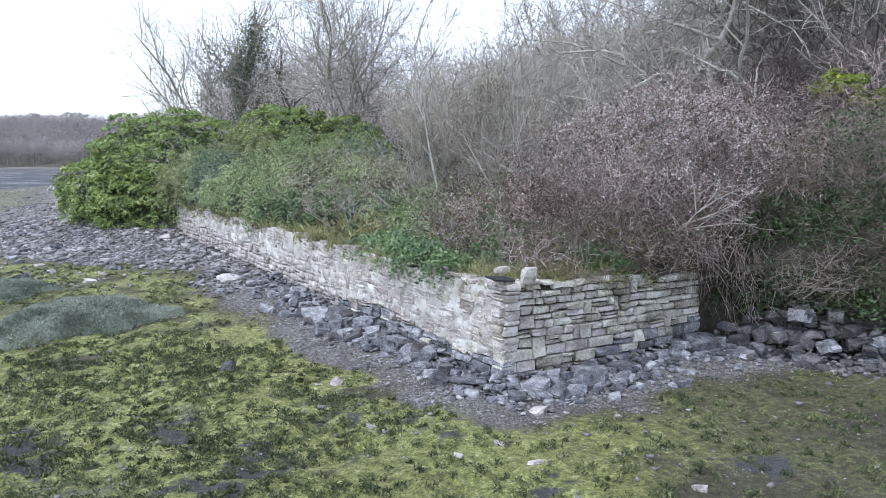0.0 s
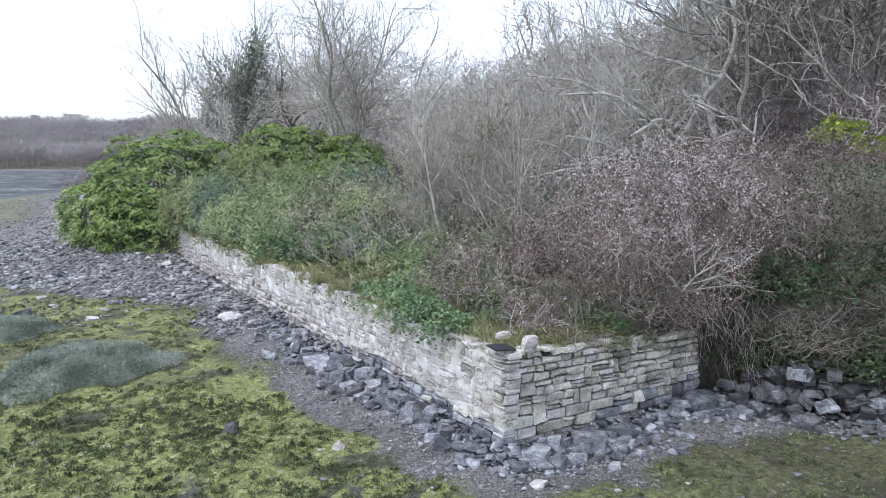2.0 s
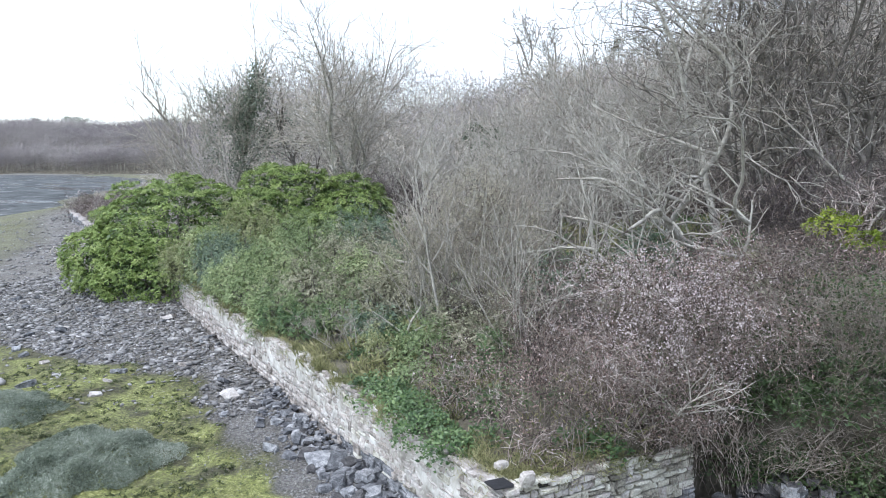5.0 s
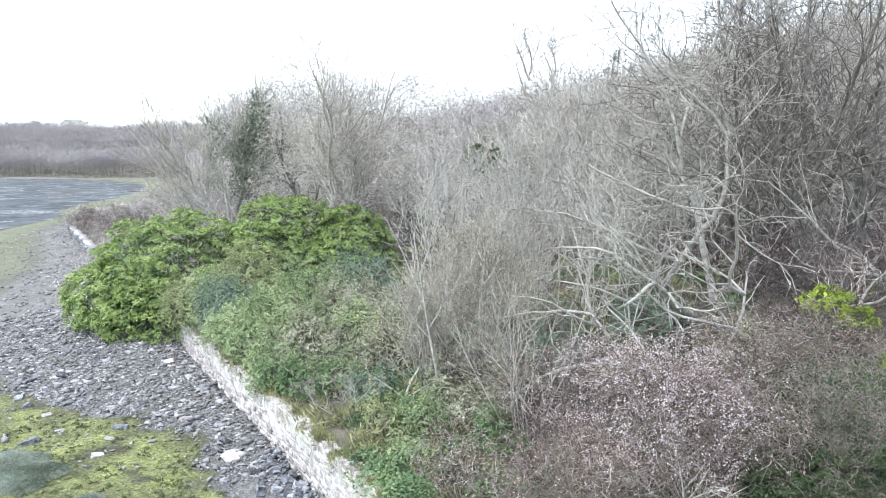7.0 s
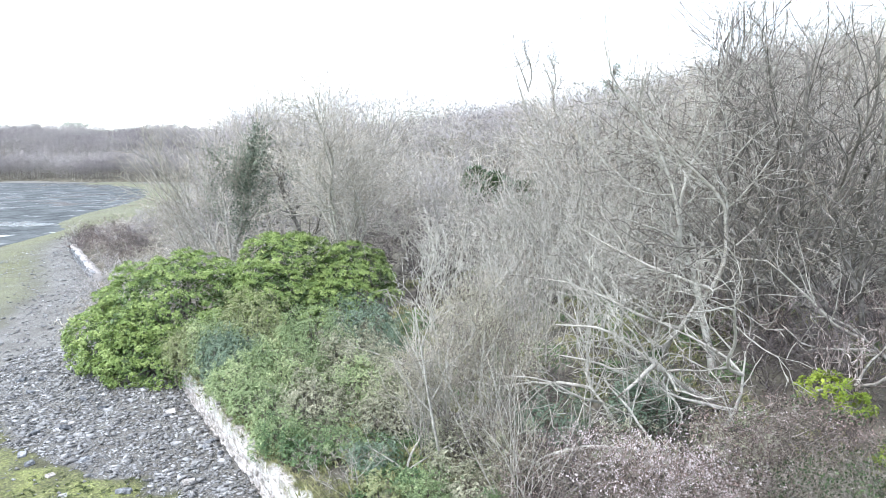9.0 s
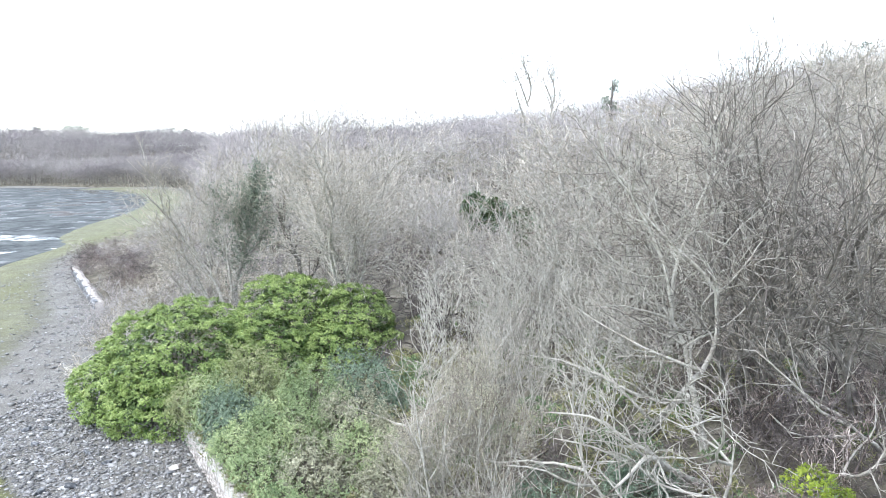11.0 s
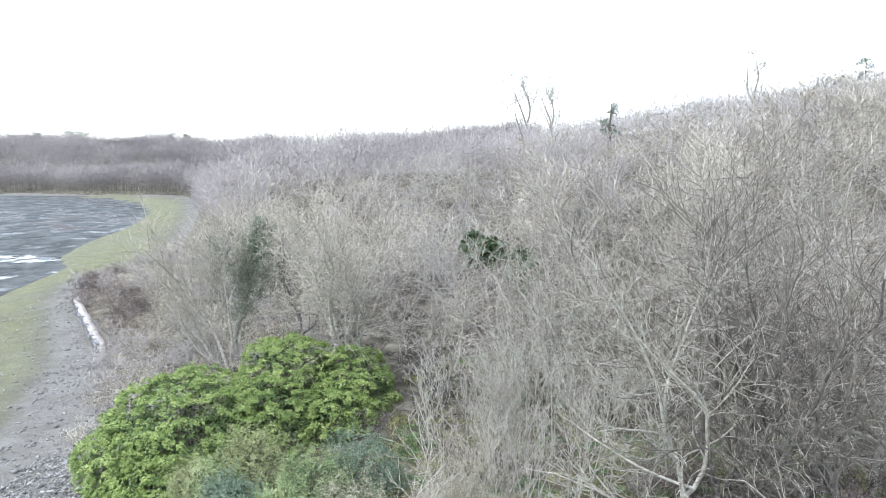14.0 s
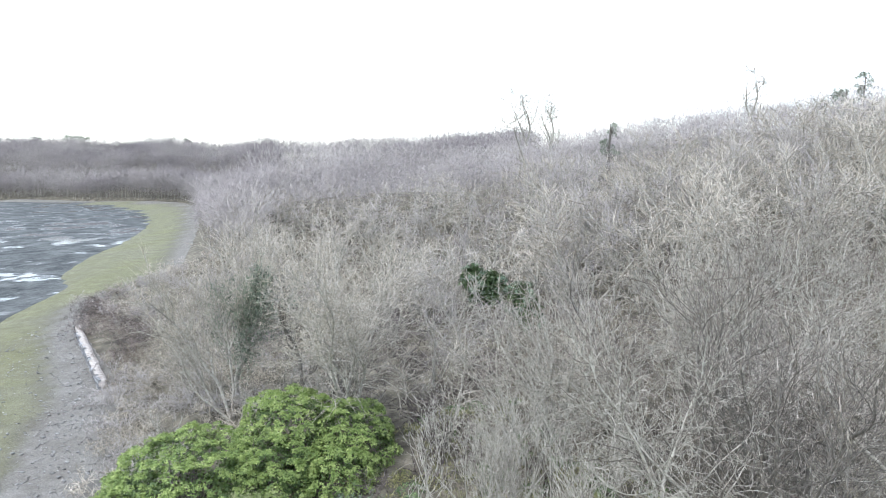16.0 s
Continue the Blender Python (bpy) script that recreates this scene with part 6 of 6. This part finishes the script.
# ---- the wood beyond, too many to count ----
def far_wood(name, label, n, y0, y1, twigs, tall, r_twig, seed, depth_lim, mat, belt, wide_, x_hi=0.7, x_lo=-0.66, o=(0, 0, 0)):
    r = np.random.default_rng(seed)
    y = np.sqrt(r.uniform(y0 ** 2, y1 ** 2, n * 3))
    x = r.uniform(x_lo, x_hi, n * 3) * y
    a, b = ab_of(x, y)
    ok = (b - shore_b(a) > np.interp(a, [95, 150, 220], [24, 15, 5])) & (b - shore_b(a) < depth_lim)
    x, y = x[ok][:n], y[ok][:n]
    ea = r.uniform(*belt, n // 2)
    ex, ey = xy_of(ea, shore_b(ea) + np.interp(ea, [95, 150, 220], [22, 13, 4]) + r.exponential(14, n // 2))
    ok = (ex > (x_lo - 0.04) * ey) & (ex < x_hi * ey) & (ey > y0)
    x, y = np.concatenate([x, ex[ok]]), np.concatenate([y, ey[ok]])
    z = land_z(x, y)
    m = len(x)
    h = tall * r.uniform(0.7, 1.15, m) * (0.72 + 0.6 * value_noise(x, y, 2.2 * tall))
    k = twigs
    groups = 6
    g = rand_dirs(m * groups, r)
    g[:, 2] = np.abs(g[:, 2]) * 1.3 - 0.3
    g = unit(g).reshape(m, groups, 3)
    which = r.integers(0, groups, (m, k))
    q = unit(g[np.arange(m)[:, None], which].reshape(-1, 3) * 0.9 + r.normal(0, 0.42, (m * k, 3)))
    hh = np.repeat(h, k)[:, None]
    size = np.array([wide_, wide_, 0.50])
    centre = np.repeat(np.stack([x, y, z + h * 0.46], 1), k, 0)
    start = centre + q * size * hh * r.uniform(0.25, 0.92, (m * k, 1)) ** 0.7
    way = unit(q * size + r.normal(0, 0.32, (m * k, 3)) + np.array([0, 0, 0.08]))
    tip = start + way * hh * r.uniform(0.07, 0.19, (m * k, 1))
    tw = np.concatenate([start, tip, r_twig * r.uniform(0.6, 1.3, (m * k, 1)), np.zeros((m * k, 1))], 1)
    ob = thing(name, label, "woodland", o, kind="stuff")
    part("crown", cone_mesh("crown", tw, mat), ob)
    top = np.stack([x, y, z + h * 0.75], 1)
    trunk = np.concatenate([np.stack([x, y, z - 0.5], 1), top, np.full((m, 1), 0.04 * tall / 10), np.full((m, 1), 0.03)], 1)
    part("trunk", cone_mesh("trunk", trunk, M_BARK_GREY), ob)


far_wood("woodland", "leafless wood covering the hillside", 1700, 105, 260, 52, 10.0, 0.05, 951, 240, M_TWIG_FAR_HAZE, (95, 260), 0.42)
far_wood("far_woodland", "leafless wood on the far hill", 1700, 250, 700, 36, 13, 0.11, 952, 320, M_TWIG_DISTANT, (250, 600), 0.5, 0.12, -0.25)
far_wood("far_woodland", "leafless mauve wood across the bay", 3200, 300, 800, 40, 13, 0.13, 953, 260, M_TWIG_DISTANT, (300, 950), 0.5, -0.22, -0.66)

# ---- boulders and rubble at the wall's foot ----
ROCKS = {key: [rock_mesh("rock", 1200 + k, (1, 0.72 + 0.1 * (k % 3), 0.5 + 0.12 * (k % 2)), m) for k in range(12)] for key, m in (("grey", M_STONE_GREY), ("pale", M_STONE_PALE), ("dark", M_STONE_DARK))}


def rock(x, y, size, key, seed, label, group="fallen wall stones", flat=1.0, lift=0.0):
    r = np.random.default_rng(seed)
    me = ROCKS[key][seed % 12]
    z = float(ground_z(np.array([x]), np.array([y]))[0])
    ob = new("rock", me)
    ob.matrix_basis = Matrix.LocRotScale((x, y, z + size * 0.16 * flat + lift), Euler((r.normal(0, 0.25), r.normal(0, 0.25), r.uniform(0, 6.28))), Vector((size, size, size * flat)))
    return tagged(ob, label, "rock", group)


r_ = np.random.default_rng(301)
k = 0
for _ in range(105):
    a = r_.uniform(0.2, 11.0)
    q = abs(r_.normal(0, 0.55)) + 0.18
    if q > 0.35 + 0.13 * a + 0.25:
        q = r_.uniform(0.15, 0.6)
    x, y = xy_of(a, -q)
    rock(float(x), float(y), r_.uniform(0.15, 0.33) * (1.15 if 2 < a < 8 else 0.9), "grey" if r_.random() < 0.8 else "dark", 2000 + k, "grey angular stone fallen from the sea wall", lift=max(0, 0.45 - q) * 0.5)
    k += 1
for _ in range(80):
    b = r_.uniform(-0.4, 5.2)
    q = abs(r_.normal(0, 0.45)) + 0.16
    x, y = xy_of(-q, b)
    rock(float(x), float(y), r_.uniform(0.13, 0.29), "grey" if r_.random() < 0.92 else "dark", 2200 + k, "blue-grey angular stone at the short wall's foot", lift=max(0, 0.4 - q) * 0.5)
    k += 1
for b, q, s in ((1.45, 0.42, 0.55), (2.3, 0.35, 0.42), (4.35, 0.3, 0.55), (0.45, 0.4, 0.42), (1.1, 0.55, 0.34)):
    x, y = xy_of(-q, b)
    rock(float(x), float(y), s, "grey", 2300 + k, "large grey block lying at the short wall's foot")
    k += 1
for a, q, s in ((6.4, 0.7, 0.55), (5.2, 0.75, 0.48), (3.3, 0.5, 0.45), (6.0, 0.45, 0.5), (7.2, 1.2, 0.34), (2.2, 0.5, 0.4)):
    x, y = xy_of(a, -q)
    rock(float(x), float(y), s, "grey", 2350 + k, "large grey block fallen from the long wall")
    k += 1
for _ in range(50):
    s = r_.uniform(-0.6, 5.6)
    q = abs(r_.normal(0, 0.35)) + 0.1
    p = low_o + low_way * s + low_n * q
    rock(float(p[0]), float(p[1]), r_.uniform(0.14, 0.36), "dark" if r_.random() < 0.72 else "grey", 2400 + k, "dark wet stone tumbled from the low wall", lift=max(0, 0.55 - q) * 0.9)
    k += 1
for _ in range(34):
    a = r_.uniform(12, 36)
    q = r_.uniform(0.2, 7)
    x, y = xy_of(a, -q)
    rock(float(x), float(y), r_.uniform(0.22, 0.5), "grey" if r_.random() < 0.75 else "pale", 2500 + k, "pale flat stone on the shingle bank", "stones on the shingle bank", 0.7)
    k += 1
for x, y, s in ((1.17, 8.91, 0.17), (-1.02, 10.1, 0.15), (-0.8, 9.9, 0.13), (-1.83, 12.35, 0.22), (-6.3, 21.4, 0.5), (0.2, 9.2, 0.2), (0.75, 9.5, 0.14), (2.6, 10.6, 0.12), (3.0, 8.2, 0.16), (2.3, 9.1, 0.1), (1.4, 10.7, 0.25), (-10.6, 21.9, 0.36), (-3.9, 13.0, 0.3)):
    rock(x, y, s, "pale" if s != 0.3 else "dark", 2700 + k, "single pale stone lying on the green mud", "stones on the mud", 0.5)
    k += 1

# rough blocks lodged in the collapsed wall's face
for k in range(60):
    s_, up_ = r_.uniform(0, 6.4), r_.uniform(0, 0.85)
    p = low_o + low_way * s_ + low_n * (r_.uniform(-0.05, 0.12) - 0.08 * up_)
    ob = new("stone", ROCKS["dark" if r_.random() < 0.75 else "grey"][int(r_.integers(12))])
    ob.parent = wall_3
    size = r_.uniform(0.2, 0.42)
    ob.matrix_basis = Matrix.LocRotScale((p[0], p[1], 0.1 + up_), Euler((r_.normal(0, 0.35), r_.normal(0, 0.35), r_.uniform(0, 6.28))), Vector((size, size, size)))

# smaller rubble banked against the walls
CHIPS = [tri_arrays(hull_mesh("chip", 1400 + i, 14, (1, 0.75, 0.5), None, 0.02)) for i in range(10)]
r_ = np.random.default_rng(309)
sets, dark_sets = [], []
for _ in range(2100):
    side, dark_ = r_.random(), False
    q = abs(r_.normal(0, 0.4)) + 0.06
    if side < 0.5:
        x, y = xy_of(r_.uniform(-0.2, 12), -q)
    elif side < 0.8:
        x, y = xy_of(-q, r_.uniform(-0.5, 5.6))
    else:
        dark_ = True
        p = low_o + low_way * r_.uniform(-0.7, 5.5) + low_n * (q + 0.05)
        x, y = p
    sz = np.exp(r_.normal(math.log(0.13), 0.38)).clip(0.05, 0.32)
    z = float(ground_z(np.array([x]), np.array([y]))[0])
    (dark_sets if dark_ else sets).append((int(r_.integers(10)), np.array([x, y, z + max(0, 0.32 - q) * r_.uniform(0, 0.9) + sz * 0.1]), r_.uniform(0, 6.28), sz))
M_RUBBLE = material("rubble_chips", [(0.1, (0.045, 0.047, 0.054)), (0.4, (0.115, 0.118, 0.13)), (0.65, (0.20, 0.204, 0.218)), (0.95, (0.40, 0.405, 0.42))], 6.0, 40, 0.85, 0.8, island=0.5)
rub = thing("rubble", "small grey rubble banked against the wall foot", "rubble", kind="stuff")
part("chip_heap", scatter_mesh("chip_heap", CHIPS, sets, M_RUBBLE), rub)

M_RUBBLE_DARK = material("dark_rubble_chips", [(0.1, (0.04, 0.038, 0.038)), (0.4, (0.095, 0.092, 0.094)), (0.65, (0.16, 0.155, 0.158)), (0.9, (0.28, 0.27, 0.275))], 6.0, 40, 0.85, 0.8, island=0.5)
rub = thing("rubble", "dark wet rubble under the low wall", "rubble", kind="stuff")
part("chip_heap", scatter_mesh("chip_heap", CHIPS, dark_sets, M_RUBBLE_DARK), rub)

# ---- shingle ----
PEB = [tri_arrays(hull_mesh("pebble", 1300 + i, 7, (1, 0.8, 0.45), None)) for i in range(10)]
r_ = np.random.default_rng(333)


def shingle_field(name, label, n, box, lo, hi, seed, near):
    r = np.random.default_rng(seed)
    x, y = r.uniform(box[0], box[1], n), r.uniform(box[2], box[3], n)
    al, sh, we = cover(x, y)
    a, b = ab_of(x, y)
    ok = (r.random(n) < np.maximum(sh, 0.05)) & ~((a > -0.1) & (b > -0.05))
    x, y = x[ok], y[ok]
    z = ground_z(x, y)
    s = np.exp(r.normal(math.log(lo), 0.5, len(x))).clip(lo * 0.4, hi)
    sets = [(int(r.integers(10)), np.array([x[i], y[i], z[i] + s[i] * 0.12]), r.uniform(0, 6.28), s[i]) for i in range(len(x))]
    ob = thing(name, label, "shingle", kind="stuff")
    part("stones", scatter_mesh("stones", PEB, sets, M_SHINGLE), ob)


shingle_field("shingle", "loose grey shingle and shell along the wall", 42000, (-9, 9, 7.3, 23), 0.045, 0.16, 41, True)
shingle_field("pebbles", "fine pale pebbles and shell grit by the wall", 95000, (-7, 8.5, 8.5, 21), 0.024, 0.06, 44, True)
shingle_field("shingle_bank", "bank of broken grey stones below the bush", 30000, (-24, -5, 20, 42), 0.13, 0.42, 42, False)
shingle_field("far_shingle", "pale stones along the far beach", 9000, (-52, -16, 40, 95), 0.16, 0.5, 43, False)

# ---- weed tufts on the mud and the grey saltmarsh patches ----
def tuft_field(name, label, spots, per, length, width, mat, seed, spread, rise):
    r = np.random.default_rng(seed)
    s = np.array(spots)
    P = np.repeat(s[:, :2], per, 0) + r.normal(0, 1, (len(s) * per, 2)) * np.repeat(s[:, 2], per)[:, None] * spread
    off_ = np.hypot(*(P - np.repeat(s[:, :2], per, 0)).T) / np.repeat(s[:, 2], per)
    z = ground_z(P[:, 0], P[:, 1]) + np.repeat(s[:, 2], per) * 0.9 * np.exp(-(off_ ** 2) * 1.5) * r.random(len(P))
    D = unit(r.normal(size=(len(P), 3)) * np.array([1, 1, 0.35]) + np.array([0, 0, rise]))
    ob = thing(name, label, "weed", kind="stuff")
    part("fronds", leaf_mesh("fronds", np.stack([P[:, 0], P[:, 1], z - 0.01], 1), D, rand_dirs(len(P), r), length * np.exp(r.normal(0, 0.3, len(P))), width, mat), ob)


r_ = np.random.default_rng(351)
spots = []
while len(spots) < 1900:
    x, y = r_.uniform(-8, 7), r_.uniform(7.0, 15)
    al, sh, we = cover(np.array([x]), np.array([y]))
    dens = 0.9 * smooth_step(1.0, -3.5, x + 0.35 * (y - 10)) + 0.3
    if sh[0] < 0.3 and r_.random() < dens * (0.35 + value_noise(x, y, 0.8)):
        spots.append((x, y, np.exp(r_.normal(math.log(0.075), 0.35))))
while len(spots) < 2900:
    x, y = r_.uniform(-15, -3.5), r_.uniform(12, 26)
    al, sh, we = cover(np.array([x]), np.array([y]))
    if sh[0] < 0.3 and r_.random() < value_noise(x, y, 1.1) ** 1.5 and ab_of(x, y)[1] < -1:
        spots.append((x, y, np.exp(r_.normal(math.log(0.085), 0.35))))
tuft_field("seaweed_tufts", "dark green seaweed tufts on the algae-covered mud", spots, 40, 0.046, 0.021, M_WEED, 52, 0.55, 0.9)


def marsh_patch(x0, y0, rx, ry, n, h, seed):
    r = np.random.default_rng(seed)
    a, q = r.uniform(0, 6.283, n), np.sqrt(r.random(n))
    wob = 1 + 0.18 * np.sin(a * 3 + seed) + 0.1 * np.sin(a * 7)
    x, y = x0 + rx * q * wob * np.cos(a), y0 + ry * q * wob * np.sin(a)
    z0 = ground_z(x, y)
    top = h * (1 - q ** 3) * (0.3 + 0.55 * value_noise(x, y, 0.6) + 0.5 * value_noise(x + 5, y, 0.22)) + 0.03
    per = 9
    P = np.repeat(np.stack([x, y, z0 + top * r.random(n) ** 0.4], 1), per, 0) + r.normal(0, 0.028, (n * per, 3))
    D = unit(r.normal(size=(n * per, 3)) * np.array([1, 1, 0.6]) + np.array([0, 0, 0.8]))
    ob = thing("saltmarsh_patch", "low cushion of grey-green sea purslane on the mud", "saltmarsh plant", kind="stuff")
    part("foliage", leaf_mesh("foliage", P, D, rand_dirs(n * per, r), 0.045 * np.exp(r.normal(0, 0.3, n * per)), 0.018, M_PURSLANE), ob)


marsh_patch(-8.6, 17.0, 1.85, 2.1, 9000, 0.40, 1)
marsh_patch(-12.8, 20.6, 1.6, 1.7, 5000, 0.3, 2)

# ---- rough coping stones along the wall tops ----
r_ = np.random.default_rng(371)
COPING = {key: [rock_mesh("stone", 1500 + k, (1, 0.85, 1), m, 0.03, 0.1) for k in range(6)] for key, m in (("pale", M_STONE_PALE), ("buff", M_STONE_BUFF))}
for wall_ob, way, inward, length, top, key in ((wall_1, LEFT_WAY, RIGHT_WAY, 22.0, left_top, "pale"), (wall_2, RIGHT_WAY, LEFT_WAY, 4.6, right_top, "buff")):
    s_ = 0.1
    while s_ < length:
        w = r_.uniform(0.22, 0.55)
        h = r_.uniform(0.05, 0.10)
        c = CORNER + way * (s_ + w / 2) + inward * r_.uniform(0.17, 0.25)
        ob = new("stone", COPING[key][int(r_.integers(6))])
        ob.parent = wall_ob
        ob.matrix_basis = Matrix.LocRotScale((c[0], c[1], top(s_ + w / 2) + r_.uniform(-0.06, 0.0)), Euler((r_.normal(0, 0.06), r_.normal(0, 0.06), math.atan2(way[1], way[0]) + r_.normal(0, 0.12))), Vector((w * 1.02, r_.uniform(0.24, 0.36), h)))
        s_ += w * r_.uniform(0.95, 1.15)

# ---- loose pieces on the wall's corner ----
x, y = xy_of(0.25, 0.05)
tile = new("slate", block_mesh("slate", 7, M_SLATE, 0.05, 0.04))
tile.matrix_basis = Matrix.LocRotScale((float(x) + 0.06, float(y) - 0.02, 1.90), Euler((0.12, 0.1, 0.6)), Vector((0.42, 0.3, 0.035)))
tagged(tile, "black flat slate lying on the wall corner", "slate")
for a, b, s, lab in ((0.02, 0.54, 0.26, "upright pale stone perched on the wall top"), (0.75, 0.5, 0.26, "flat pale stone on the wall top")):
    x, y = xy_of(a, b)
    ob = new("capstone", rock_mesh("capstone", 1650 + int(a * 100), (0.9, 0.75, 1.0), M_STONE_PALE, 0.06, 0.16, 0.6))
    ob.matrix_basis = Matrix.LocRotScale((float(x), float(y), 1.94), Euler((0.2, 0.1, a * 5)), Vector((s, s, s * (1.1 if a < 0.5 else 0.5))))
    tagged(ob, lab, "stone", "loose capstones")
